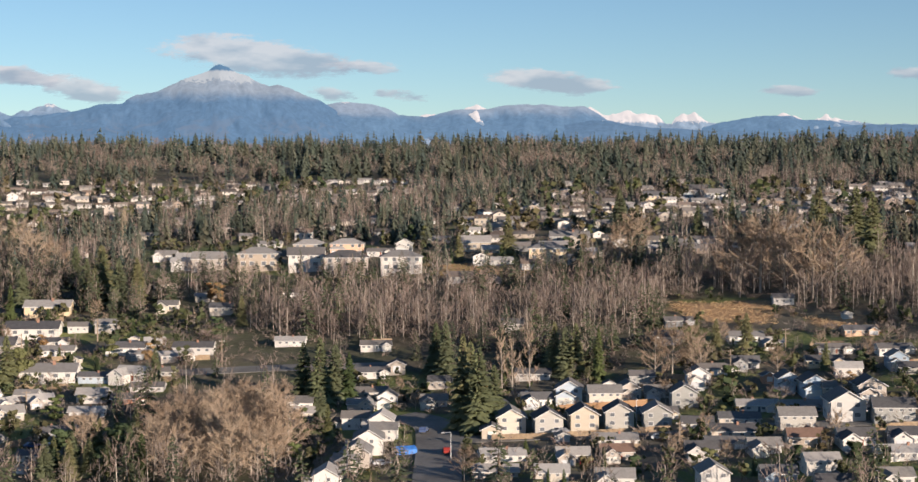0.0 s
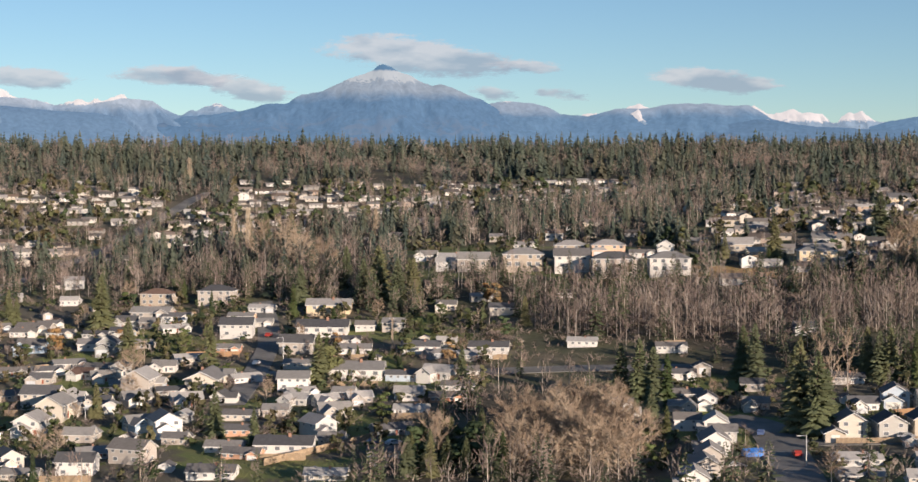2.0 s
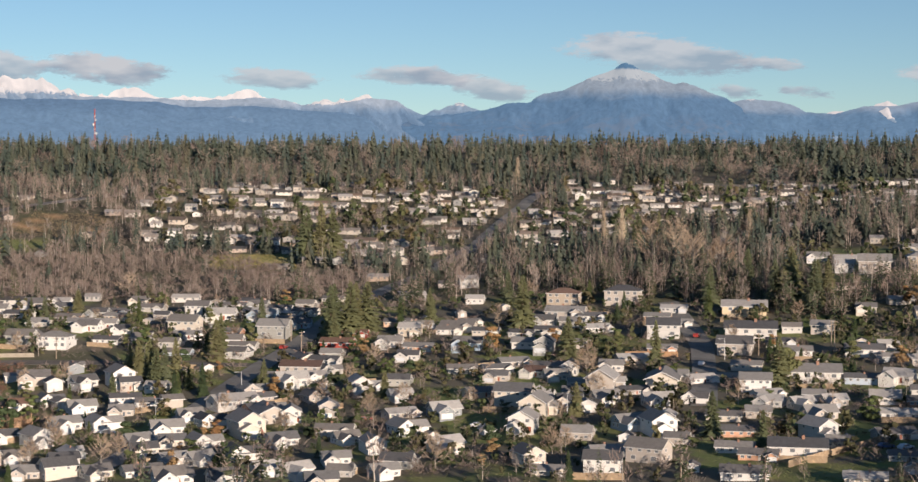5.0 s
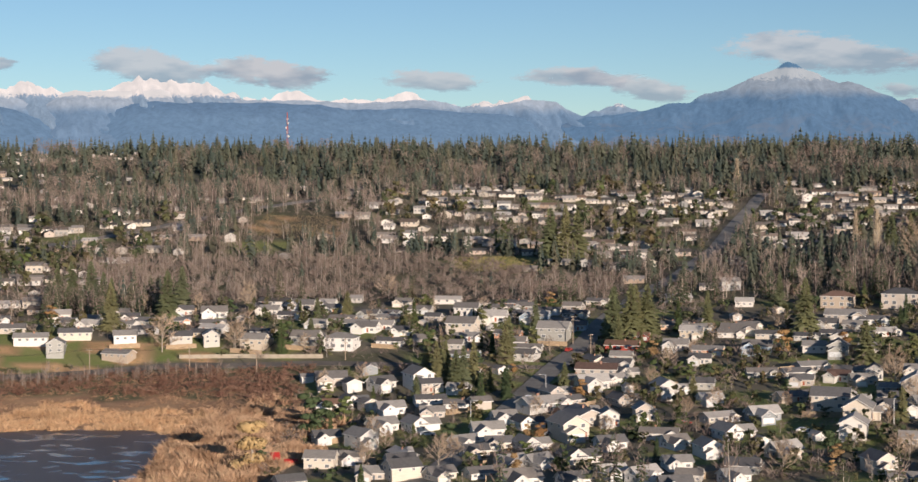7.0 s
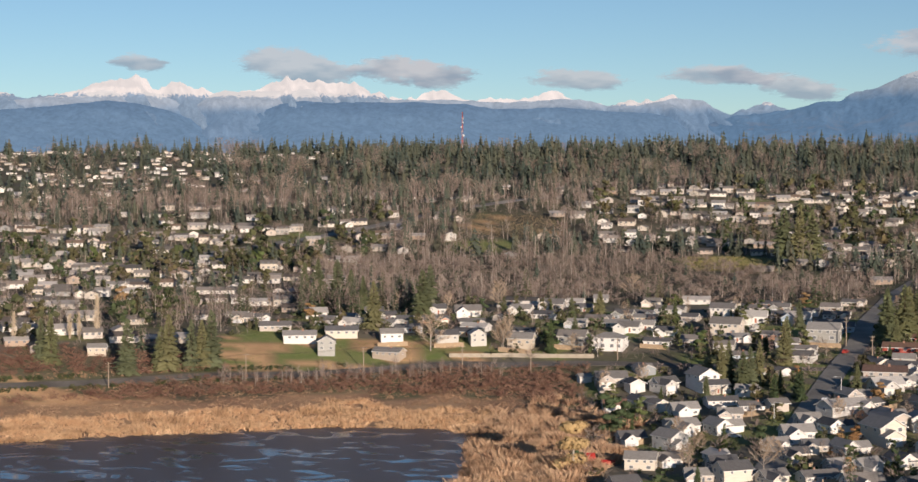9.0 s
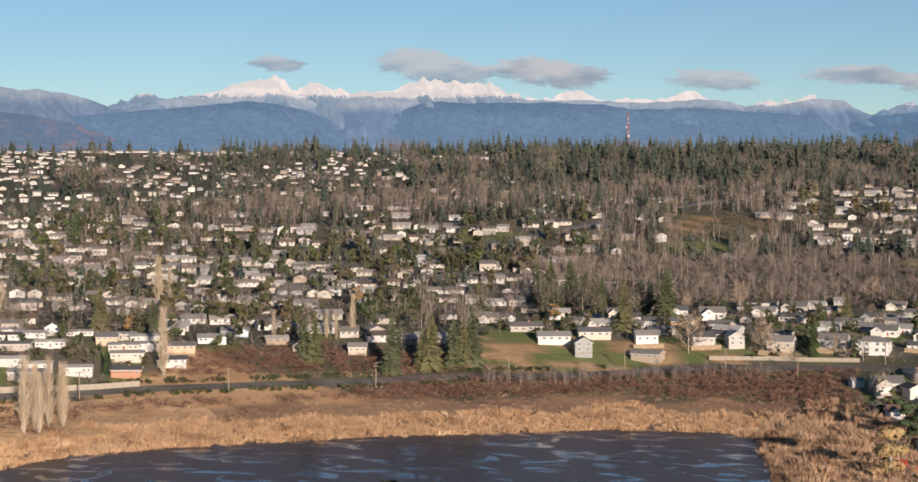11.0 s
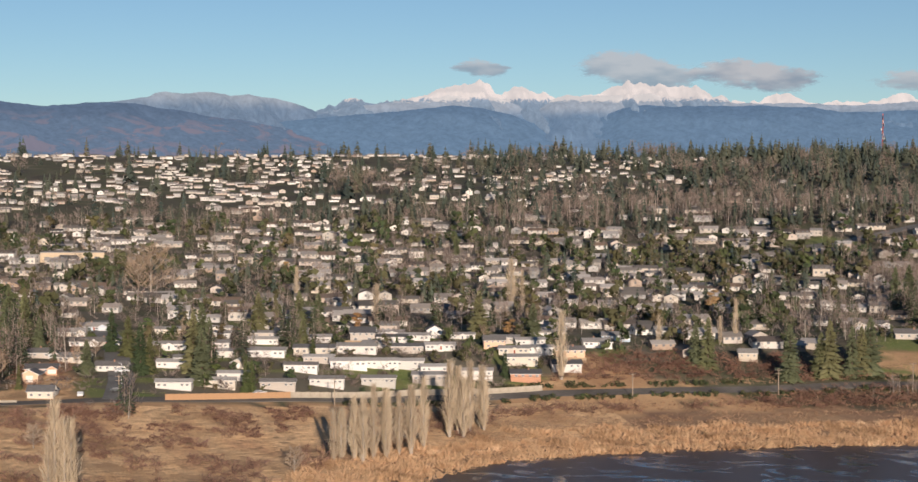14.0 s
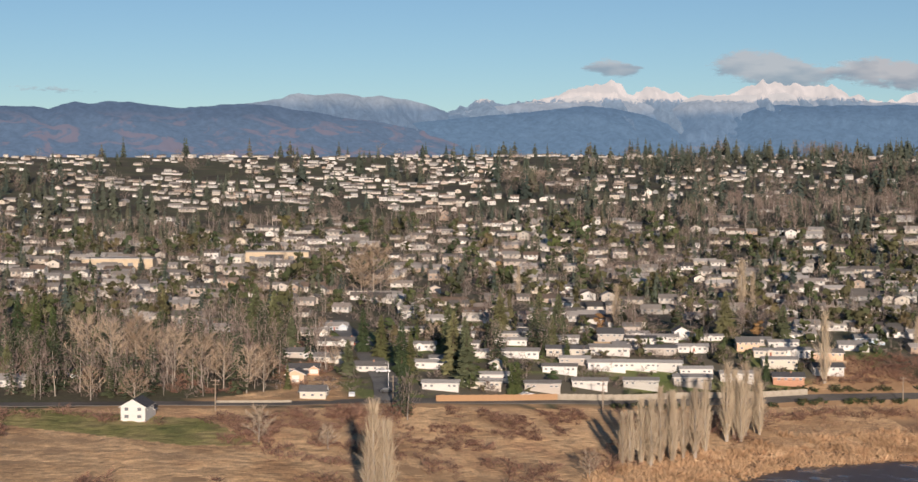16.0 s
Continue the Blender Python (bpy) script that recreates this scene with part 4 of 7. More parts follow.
def poplar_shape(seed, shoots, twig_w=0.0035):
    """A fastigiate poplar: shoots that climb close along the stem."""
    g = np.random.default_rng(seed)
    tv, tf, wv, wf = [], [], [], []
    prism(tv, tf, (0, 0, -.02), (0, 0, .5), 0.018, 0.01, 5)
    prism(tv, tf, (0, 0, .5), (0, 0, .97), 0.01, 0.002, 4)
    for k in range(shoots):
        z = 0.015 + 0.9 * g.random() ** 1.15
        a = 6.283 * g.random()
        body = (0.09 + 0.08 * g.random()) * min(1, (z + 0.12) * 2.4) * (1.03 - z) ** 0.58
        r0, r1 = 0.45 * body * g.random(), body * (0.35 + 0.8 * g.random())
        ln = 0.09 + 0.17 * g.random()
        a1 = a + g.normal(0, .4)
        p = np.array([math.cos(a) * r0, math.sin(a) * r0, z])
        q = np.array([math.cos(a1) * r1, math.sin(a1) * r1, min(1.0, z + ln)])
        side = np.cross(q - p, g.normal(0, 1, 3))
        side *= twig_w / np.linalg.norm(side)
        i = len(wv)
        wv += [tuple(p - side), tuple(p + side), tuple(q)]
        wf.append((i, i + 1, i + 2))
    return np.array(tv), np.array(tf), np.array(wv), np.array(wf)


def leafy_shape(seed, leaves, wide=0.36, low=0.12, size=0.05, cone=0.3):
    """A dense evergreen crown of many small leaf clumps round uneven boughs."""
    g = np.random.default_rng(seed)
    v, f = [], []
    blobs = [(g.normal(0, wide * .4), g.normal(0, wide * .4), low + (0.92 - low) * g.random()) for _ in range(11)]
    for k in range(leaves):
        bx, by, bz = blobs[int(g.integers(len(blobs)))]
        d = g.normal(0, 1, 3)
        d /= np.linalg.norm(d)
        r = wide * 0.52 * (1 - cone * bz) * (0.75 + 0.3 * g.random())
        c = np.array([bx * (1 - cone * bz), by * (1 - cone * bz), bz]) + d * (r, r, r * 0.42)
        c[2] = min(max(c[2], low * .6), 1.0)
        e = np.cross(d, g.normal(0, 1, 3))
        e *= size * (0.6 + 0.8 * g.random()) / np.linalg.norm(e)
        h = np.cross(d, e)
        i = len(v)
        v += [tuple(c - e), tuple(c + h * .8), tuple(c + e), tuple(c - h * .8 + d * size * .3)]
        f += [(i, i + 1, i + 2), (i, i + 2, i + 3)]
    return np.array(v), np.array(f)


def stem_shape(r, tall):
    v, f = [], []
    prism(v, f, (0, 0, -.02), (0, 0, tall), r, r * .3, 5)
    return np.array(v), np.array(f)


TREES = {}


def tree_kind(key, name, trunk, crown, trunk_mat, crown_mat):
    TREES[key] = (name, mesh_of(name + "_trunk", *trunk, [trunk_mat]), mesh_of(name + "_crown", *crown, [crown_mat]))


for k in range(4):
    tree_kind("fir%d" % k, "fir_tree", stem_shape(0.016, 0.9), fir_shape(20 + k, 165, 0.25 + 0.03 * k), BARK, NEEDLE)
for k in range(2):
    tree_kind("cedar%d" % k, "cedar_tree", stem_shape(0.02, 0.8), fir_shape(40 + k, 150, 0.26 + 0.05 * k, droop=0.45, start=0.02, gaps=0.45), BARK, LEAF)
for k in range(4):
    b_ = bare_shape(60 + k, 18, 1000, 0.36 + 0.03 * k, bole=0.15, twig_w=0.0045, twig_l=0.13)
    tree_kind("bare%d" % k, "bare_tree", b_[:2], b_[2:], BARK_PALE, TWIG)
for k in range(3):
    p_ = poplar_shape(80 + k, 560, 0.0024)
    tree_kind("poplar%d" % k, "poplar_tree", p_[:2], p_[2:], BARK_PALE, POPLAR)
for k in range(2):
    tree_kind("green%d" % k, "evergreen_tree", stem_shape(0.03, 0.5), leafy_shape(90 + k, 1000, 0.34 + 0.08 * k, size=0.036), BARK, LEAF)
    tree_kind("rust%d" % k, "withered_tree", stem_shape(0.03, 0.5), leafy_shape(95 + k, 700, 0.36, size=0.034), BARK, RUST)
    b_ = bare_shape(70 + k, 12, 420, 0.30, 1.2, 0.1)
    tree_kind("thin%d" % k, "slender_bare_tree", b_[:2], b_[2:], BARK_PALE, TWIG)

tree_kind("willow0", "willow_tree", stem_shape(0.04, 0.5), leafy_shape(78, 2200, 0.46, 0.04, 0.024, 0.35), BARK_PALE, WILLOW)

LABELS = {"willow": "broad leafless willow with golden twigs by the lake", "fir": "tall dark green fir with drooping boughs", "cedar": "broad green cedar beside houses", "bare": "leafless grey-brown deciduous tree",
          "poplar": "tall narrow leafless poplar, tan in the sun", "green": "dense round evergreen tree in a garden", "rust": "small tree with withered orange-brown leaves",
          "thin": "slender leafless tree with pale stem"}
placed = []


def plant(key, x, y, tall, wide=1.0):
    name, trunk, crown = TREES[key]
    base = new(name)
    base.empty_display_size = 0.5
    base.matrix_world = Matrix.Translation((x, y, height(x, y) - 0.1)) @ pose(0, 0, 0, 0, 0, float(rng.random() * 360)) @ Matrix.Diagonal((tall * wide, tall * wide, tall, 1))
    for nm, me in (("trunk", trunk), ("crown", crown)):
        o = new(nm, me)
        o.parent = base
    placed.append((x, y))
    return tagged(base, LABELS[key[:-1]], "tree", LABELS[key[:-1]].split()[-1] + " trees")


def strew(name, shapes, spots, mat, label, category, tilt=0.0):
    """Many small plants joined into one object. spots: rows of x, y, height, width factor."""
    vs, fs, ms, tone, at = [], [], [], [], 0
    pick = rng.integers(len(shapes), size=len(spots))
    z = land(spots[:, 0], spots[:, 1])
    own = np.clip(0.5 + 0.22 * lumps(spots[:, 0], spots[:, 1], 30, 1) + rng.normal(0, 0.2, len(spots)), 0, 1)    # each plant's own tone, alike in patches
    for k, group in enumerate(shapes):
        rows = np.nonzero(pick == k)[0]
        if not len(rows):
            continue
        a = rng.random(len(rows)) * 6.283
        c, s = np.cos(a), np.sin(a)
        tall, wide = spots[rows, 2], spots[rows, 2] * spots[rows, 3]
        for slot, (v, f) in enumerate(group):
            X = (v[None, :, 0] * c[:, None] - v[None, :, 1] * s[:, None]) * wide[:, None] + spots[rows, 0][:, None]
            Y = (v[None, :, 0] * s[:, None] + v[None, :, 1] * c[:, None]) * wide[:, None] + spots[rows, 1][:, None]
            Z = v[None, :, 2] * tall[:, None] + z[rows][:, None]
            vs.append(np.stack([X, Y, Z], -1).reshape(-1, 3))
            fs.append((f[None] + (at + np.arange(len(rows)) * len(v))[:, None, None]).reshape(-1, 3))
            ms.append(np.full(len(rows) * len(f), slot))
            tone.append(np.repeat(own[rows], len(v)))
            at += len(rows) * len(v)
    me = mesh_of(name, np.concatenate(vs), np.concatenate(fs), mat, np.concatenate(ms))
    me.attributes.new("tone", "FLOAT", "POINT").data.foreach_set("value", np.concatenate(tone).astype(np.float32))
    return tagged(new(name, me), label, category, kind="stuff")



# ---- houses ----
def gable(bm, x0, x1, y0, y1, z0, eave, rise, along="y", mat=0):
    """Walls with gable ends; the ridge runs along the given axis."""
    box_v = []
    if along == "y":
        xm = (x0 + x1) / 2
        ring = [(x0, z0), (x1, z0), (x1, eave), (xm, eave + rise), (x0, eave)]
        a, b = [bm.verts.new((x, y0, z)) for x, z in ring], [bm.verts.new((x, y1, z)) for x, z in ring]
    else:
        ym = (y0 + y1) / 2
        ring = [(y1, z0), (y0, z0), (y0, eave), (ym, eave + rise), (y1, eave)]
        a, b = [bm.verts.new((x1, y, z)) for y, z in ring], [bm.verts.new((x0, y, z)) for y, z in ring]
        a, b = b, a
        a.reverse(), b.reverse()
    bm.faces.new(a).material_index = mat
    bm.faces.new(list(reversed(b))).material_index = mat
    for k in range(5):
        m = (k + 1) % 5
        bm.faces.new([a[k], b[k], b[m], a[m]]).material_index = mat


def roof_slabs(bm, x0, x1, y0, y1, eave, rise, along="y", over=0.6, thick=0.22):
    """Two sloping slabs with overhang; slot 0 shingle, slot 1 fascia."""
    if along == "y":
        half, lo, hi = (x1 - x0) / 2, y0 - over, y1 + over
        mid = (x0 + x1) / 2
    else:
        half, lo, hi = (y1 - y0) / 2, x0 - over, x1 + over
        mid = (y0 + y1) / 2
    slope = rise / half
    for sgn in (-1, 1):
        out = half + over
        prof = [(0, eave + rise), (sgn * out, eave + rise - slope * out), (sgn * out, eave + rise - slope * out + thick), (0, eave + rise + thick)]
        rows_r = []
        for t in (lo, hi):
            rows_r.append([bm.verts.new((mid + u, t, z) if along == "y" else (t, mid + u, z)) for u, z in prof])
        a, b = rows_r
        for k in range(4):
            m = (k + 1) % 4
            bm.faces.new([a[k], a[m], b[m], b[k]]).material_index = 0 if k == 2 else 1
        bm.faces.new(a).material_index = 1
        bm.faces.new(b).material_index = 1


def hip_slabs(bm, x0, x1, y0, y1, eave, rise, over=0.5, thick=0.2):
    x0, x1, y0, y1 = x0 - over, x1 + over, y0 - over, y1 + over
    w, d = x1 - x0, y1 - y0
    r = min(w, d) / 2
    if w >= d:
        ridge = [(x0 + r, (y0 + y1) / 2), (x1 - r, (y0 + y1) / 2)]
    else:
        ridge = [((x0 + x1) / 2, y0 + r), ((x0 + x1) / 2, y1 - r)]
    c = [(x0, y0), (x1, y0), (x1, y1), (x0, y1)]
    low = [bm.verts.new((x, y, eave - 0.1)) for x, y in c]
    up = [bm.verts.new((x, y, eave - 0.1 + thick)) for x, y in c]
    rd = [bm.verts.new((x, y, eave + rise)) for x, y in ridge]
    for k in range(4):
        m = (k + 1) % 4
        bm.faces.new([low[k], low[m], up[m], up[k]]).material_index = 1
    bm.faces.new(list(reversed(low))).material_index = 1
    if w >= d:
        sets = [[up[0], up[1], rd[1], rd[0]], [up[1], up[2], rd[1]], [up[2], up[3], rd[0], rd[1]], [up[3], up[0], rd[0]]]
    else:
        sets = [[up[0], up[1], rd[0]], [up[1], up[2], rd[1], rd[0]], [up[2], up[3], rd[1]], [up[3], up[0], rd[0], rd[1]]]
    for s_ in sets:
        bm.faces.new(s_).material_index = 0


WINDOWS = {}


def window_mesh(w, h):
    """Frame of four bars, a mullion and a dark pane set back; it faces -y."""
    if (w, h) not in WINDOWS:
        bm = bmesh.new()
        f = 0.12
        rings_w = [[(-w / 2 - f, -f), (w / 2 + f, -f), (w / 2 + f, h + f), (-w / 2 - f, h + f)]] * 2 + [[(-w / 2, 0), (w / 2, 0), (w / 2, h), (-w / 2, h)]] * 2
        vs = [[bm.verts.new((x, y, z)) for x, z in ring] for ring, y in zip(rings_w, (0.0, -0.08, -0.08, -0.02))]
        for a_, b_ in zip(vs, vs[1:]):
            for k in range(4):
                m = (k + 1) % 4
                bm.faces.new([a_[k], a_[m], b_[m], b_[k]])
        bm.faces.new(vs[3]).material_index = 1
        me = bpy.data.meshes.new("window")
        bm.to_mesh(me)
        bm.free()
        me.materials.append(TRIM), me.materials.append(GLASS)
        WINDOWS[w, h] = me
    return WINDOWS[w, h]


def add_window(parent, x, y, z, face, w=1.3, h=1.2):
    w, h, z = w * 0.85, h * 0.85, z * 0.95
    o = new("window", window_mesh(w, h))
    o.parent = parent
    o.matrix_local = pose(x, y, z, 0, 0, {"s": 0, "e": 90, "n": 180, "w": 270}[face])


def add_garage(parent, x, y, w=4.8):
    bm = bmesh.new()
    for k in range(4):
        box(bm, x - w / 2, y - 0.05 - 0.012 * (k % 2), 0.05 + 0.53 * k, x + w / 2, y, 0.05 + 0.53 * (k + 1) - 0.02)
    part("garage_door", bm, GARAGE, parent, "panelled roll-up garage door")


def add_door(parent, x, y, face="s"):
    bm = bmesh.new()
    box(bm, -0.48, -0.06, 0.1, 0.48, 0.0, 2.15)
    box(bm, 0.34, -0.11, 1.05, 0.40, -0.06, 1.15)
    o = part("front_door", bm, DOOR, parent)
    o.matrix_local = pose(x, y, 0, 0, 0, {"s": 0, "e": 90, "n": 180, "w": 270}[face])


def add_chimney(parent, x, y, z0, z1):
    bm = bmesh.new()
    box(bm, x - .4, y - .3, z0, x + .4, y + .3, z1)
    box(bm, x - .46, y - .36, z1 - .15, x + .46, y + .36, z1)
    part("chimney", bm, BRICK, parent)


def body(parent, mat, roof, blocks):
    """Walls and roof of one or more gabled or hipped blocks."""
    bw, br = bmesh.new(), bmesh.new()
    for x0, x1, y0, y1, eave, rise, along in blocks:
        if along == "hip":
            box(bw, x0, y0, -2.8, x1, y1, eave)
            hip_slabs(br, x0, x1, y0, y1, eave, rise)
        else:
            gable(bw, x0, x1, y0, y1, -2.8, eave, rise, along)
            roof_slabs(br, x0, x1, y0, y1, eave, rise, along)
    bmesh.ops.recalc_face_normals(bw, faces=bw.faces)
    bmesh.ops.recalc_face_normals(br, faces=br.faces)
    part("wall", bw, mat, parent)
    part("roof", br, [roof, TRIM], parent)


def house_tall(mat, roof):
    """Narrow two-storey house, gable to the street, low garage wing in front."""
    h = new("house")
    body(h, mat, roof, [(-4.2, 4.2, -5.5, 5.5, 4.75, 2.4, "y"), (-4.2, 1.6, -8.2, -5.4, 2.7, 1.5, "y")])
    add_garage(h, -1.3, -8.2)
    add_door(h, 2.9, -5.5)
    for x in (-2.2, 2.2):
        add_window(h, x, -5.5, 3.7, "s", 1.5, 1.3)
        add_window(h, x, 5.5, 3.6, "n", 1.5, 1.3)
        add_window(h, x, 5.5, 1.0, "n", 1.7, 1.3)
    for y in (-2.5, 2.5):
        add_window(h, 4.2, y, 3.7, "e", 1.2, 1.2), add_window(h, -4.2, y, 3.7, "w", 1.2, 1.2), add_window(h, 4.2, y, 1.0, "e", 1.2, 1.2)
    return h


def house_block(mat, roof):
    """Two-storey house, ridge along the street."""
    h = new("house")
    body(h, mat, roof, [(-6.2, 6.2, -4.2, 4.2, 4.7, 2.5, "x"), (1.0, 6.2, -6.4, -4.1, 2.8, 1.3, "y")])
    add_garage(h, 3.6, -6.4)
    add_door(h, -0.6, -4.2)
    for x in (-4.6, -2.0, 1.2, 4.4):
        add_window(h, x, -4.2, 3.6, "s", 1.4, 1.2)
        add_window(h, x, 4.2, 3.6, "n", 1.4, 1.2)
    add_window(h, -4.0, -4.2, 0.9, "s", 2.0, 1.4), add_window(h, -3.5, 4.2, 0.9, "n", 2.0, 1.5), add_window(h, 3.5, 4.2, 0.9, "n", 1.8, 1.3)
    for x, f in ((6.2, "e"), (-6.2, "w")):
        add_window(h, x, 0.8, 3.6, f, 1.2, 1.2), add_window(h, x, -1.6, 1.0, f, 1.2, 1.2)
    return h


def house_ranch(mat, roof):
    """Long single-storey house."""
    h = new("house")
    body(h, mat, roof, [(-8, 8, -4.4, 4.4, 2.45, 2.0, "x"), (3.4, 8.2, -6.4, -4.3, 2.4, 1.4, "y")])
    add_garage(h, 5.8, -6.4, 4.2)
    add_door(h, 0.6, -4.4)
    for x in (-6.3, -3.6, 2.2):
        add_window(h, x, -4.4, 1.0, "s", 1.8, 1.2)
    for x in (-6, -2.5, 1.5, 5):
        add_window(h, x, 4.4, 1.0, "n", 1.6, 1.2)
    add_window(h, -8, 0, 1.0, "w", 1.3, 1.1), add_window(h, 8, 0, 1.0, "e", 1.3, 1.1)
    add_chimney(h, -1.5, 0.8, 3.4, 5.3)
    return h


def house_ell(mat, roof):
    """Storey-and-a-half house with crossed gables and a garage in front."""
    h = new("house")
    body(h, mat, roof, [(-6, 6, -1, 6, 3.2, 2.4, "x"), (-6, 0.2, -6.5, 2.5, 2.9, 2.1, "y")])
    add_garage(h, -2.9, -6.5)
    add_door(h, 1.4, -1)
    add_window(h, 3.9, -1, 1.0, "s", 2.0, 1.3), add_window(h, -2.9, -6.5, 3.1, "s", 1.1, 0.9)
    for x in (-4, 0, 4):
        add_window(h, x, 6, 1.0, "n", 1.6, 1.2)
    for x, f in ((6, "e"), (-6, "w")):
        add_window(h, x, 2.5, 3.3, f, 1.3, 1.1), add_window(h, x, 3.8, 1.0, f, 1.3, 1.2), add_window(h, x, 1.0, 1.0, f, 1.3, 1.2)
    return h


def house_villa(mat, roof):
    """Large two-storey house with a hipped roof and many rear windows."""
    h = new("house")
    body(h, mat, roof, [(-7.5, 7.5, -5, 5, 5.0, 2.5, "hip"), (-7.5, -1, -7, -4.9, 2.8, 1.3, "hip")])
    add_garage(h, -4.3, -7)
    add_door(h, 1.2, -5)
    for face, y in (("s", -5), ("n", 5)):
        for x in (-5.6, -2.6, 2.6, 5.6):
            add_window(h, x, y, 3.8, face, 1.6, 1.4)
    for x in (3.2, 5.8):
        add_window(h, x, -5, 0.9, "s", 1.6, 1.4)
    for x in (-5.4, -2.2, 2.2, 5.4):
        add_window(h, x, 5, 0.8, "n", 1.9, 1.7)
    for x, f in ((7.5, "e"), (-7.5, "w")):
        add_window(h, x, 2, 3.8, f), add_window(h, x, -2, 3.8, f), add_window(h, x, 1, 1.0, f)
    return h


def house_trailer(mat, roof):
    """Mobile home with a shallow roof, skirting and a porch."""
    h = new("mobile_home")
    body(h, mat, roof, [(-8.5, 8.5, -3.4, 3.4, 2.9, 1.2, "x"), (-1.5, 2.0, -4.8, -3.3, 2.7, 0.8, "y")])
    add_door(h, 0.2, -4.8)
    for x in (-7, -4.6, 3.6, 6.4):
        add_window(h, x, -3.4, 1.2, "s", 1.7, 1.2), add_window(h, x + .4, 3.4, 1.2, "n", 1.5, 1.0)
    add_window(h, 8.5, 0, 1.3, "e", 1.8, 1.1), add_window(h, -8.5, 0, 1.3, "w", 1.8, 1.1)
    return h


def house_shed(mat, roof):
    """Small outbuilding or detached garage."""
    h = new("shed")
    body(h, mat, roof, [(-2.6, 2.6, -3, 3, 2.4, 1.2, "y")])
    bm = bmesh.new()
    box(bm, -1.1, -3.05, 0, 1.1, -3, 2.0)
    part("shed_door", bm, GARAGE, h)
    return h


BUILD = {"t": house_tall, "b": house_block, "r": house_ranch, "e": house_ell, "v": house_villa, "m": house_trailer, "s": house_shed}
KIND_WORDS = {"t": "narrow two-storey house, gable front", "b": "broad two-storey house", "r": "long single-storey house",
              "e": "house with crossed gables and garage", "v": "large two-storey hip-roofed house", "m": "mobile home with shallow roof", "s": "small gabled outbuilding"}
PAINTS = {"w": (SIDING_PALE, "white or cream"), "g": (SIDING_GREY, "grey"), "x": (SIDING, "painted"), "o": (SIDING_WARM, "warm brown"), "b": (SIDING_BLUE, "blue-grey"), "r": (SIDING_RED, "red")}
ROOFS = {"d": (SHINGLE, "dark shingles"), "n": (SHINGLE_BROWN, "brown shingles"), "p": (SHINGLE_PALE, "pale roof")}
patterns, footing = {}, []


def house(code, x, y, turn=0.0, size=1.0):
    """code: kind, paint and roof. turn 0 faces -y."""
    size *= {"b": 0.88, "r": 0.93, "e": 0.93}.get(code[0], 0.96) if y < 650 else 0.98
    reach = 6.0 * size
    z = max(height(x + reach * math.cos(radians(turn) + q), y + reach * math.sin(radians(turn) + q)) for q in (0, 1.57, 3.14, 4.71))
    z = min(z, height(x, y) + 1.3)
    at = pose(x, y, z - 0.25, 0, 0, turn)
    footing.append((x, y))
    k, p, r = code
    if code not in patterns:
        ob = BUILD[k](PAINTS[p][0], ROOFS[r][0])
        tagged(ob, PAINTS[p][1] + " " + KIND_WORDS[k] + ", " + ROOFS[r][1], "shed" if k == "s" else "mobile home" if k == "m" else "house", "houses of the town")
        ob.scale = (size, size, size)
        ob.matrix_basis = at @ Matrix.Diagonal((size, size, size, 1))
        patterns[code] = ob
        return ob
    ob = copy_thing(patterns[code], at)
    ob.scale = (size, size, size)
    return ob


# ---- the town: kind, paint and roof; place; turn; size ----
EAST_COURT_A = [
    ("twd", 13, 416, 180, 0.87), ("tgd", 22, 412, 180, 0.86), ("txd", 31, 414, 180, 0.86), ("tgd", 40, 414, 180, 0.87), ("txd", 49, 410, 180, 0.86),
    ("ewd", 21, 446, 0, 0.72), ("tbd", 30, 451, 0, 0.87), ("bwd", 39, 444, 180, 0.80), ("twd", 46, 449, 0, 0.72), ("swd", 42, 463, 0, 0.66),
    ("ewd", 54, 447, 0, 0.66), ("tgd", 59, 435, 180, 0.82), ("twd", 66, 457, 0, 0.77), ("swd", 11, 445, 0, 0.84), ("sxd", 8, 409, 0, 0.99),
    ("sxd", 25, 400, 0, 0.66), ("rwp", 10, 383, 180, 0.69),
]
EAST_COURT_B = [
    ("rwp", 37, 392, 180, 0.69), ("ewp", 26, 376, 0, 0.66), ("ewn", 36, 376, 0, 0.66), ("bwp", 20, 356, 180, 0.66), ("ewp", 33, 349, 0, 0.72),
    ("rwp", 8, 366, 180, 0.66), ("ewd", 58, 403, 180, 0.67), ("rwd", 69, 407, 180, 0.67), ("rwd", 65, 392, 180, 0.74), ("ewd", 55, 373, 0, 0.66),
    ("ewd", 69, 372, 0, 0.66), ("exn", 79, 379, 180, 0.74), ("ewd", 90, 373, 0, 0.74), ("bgd", 81, 397, 180, 0.78), ("twd", 94, 403, 180, 1.03),
    ("bgd", 104, 396, 180, 0.88), ("twd", 105, 423, 0, 0.87),
]
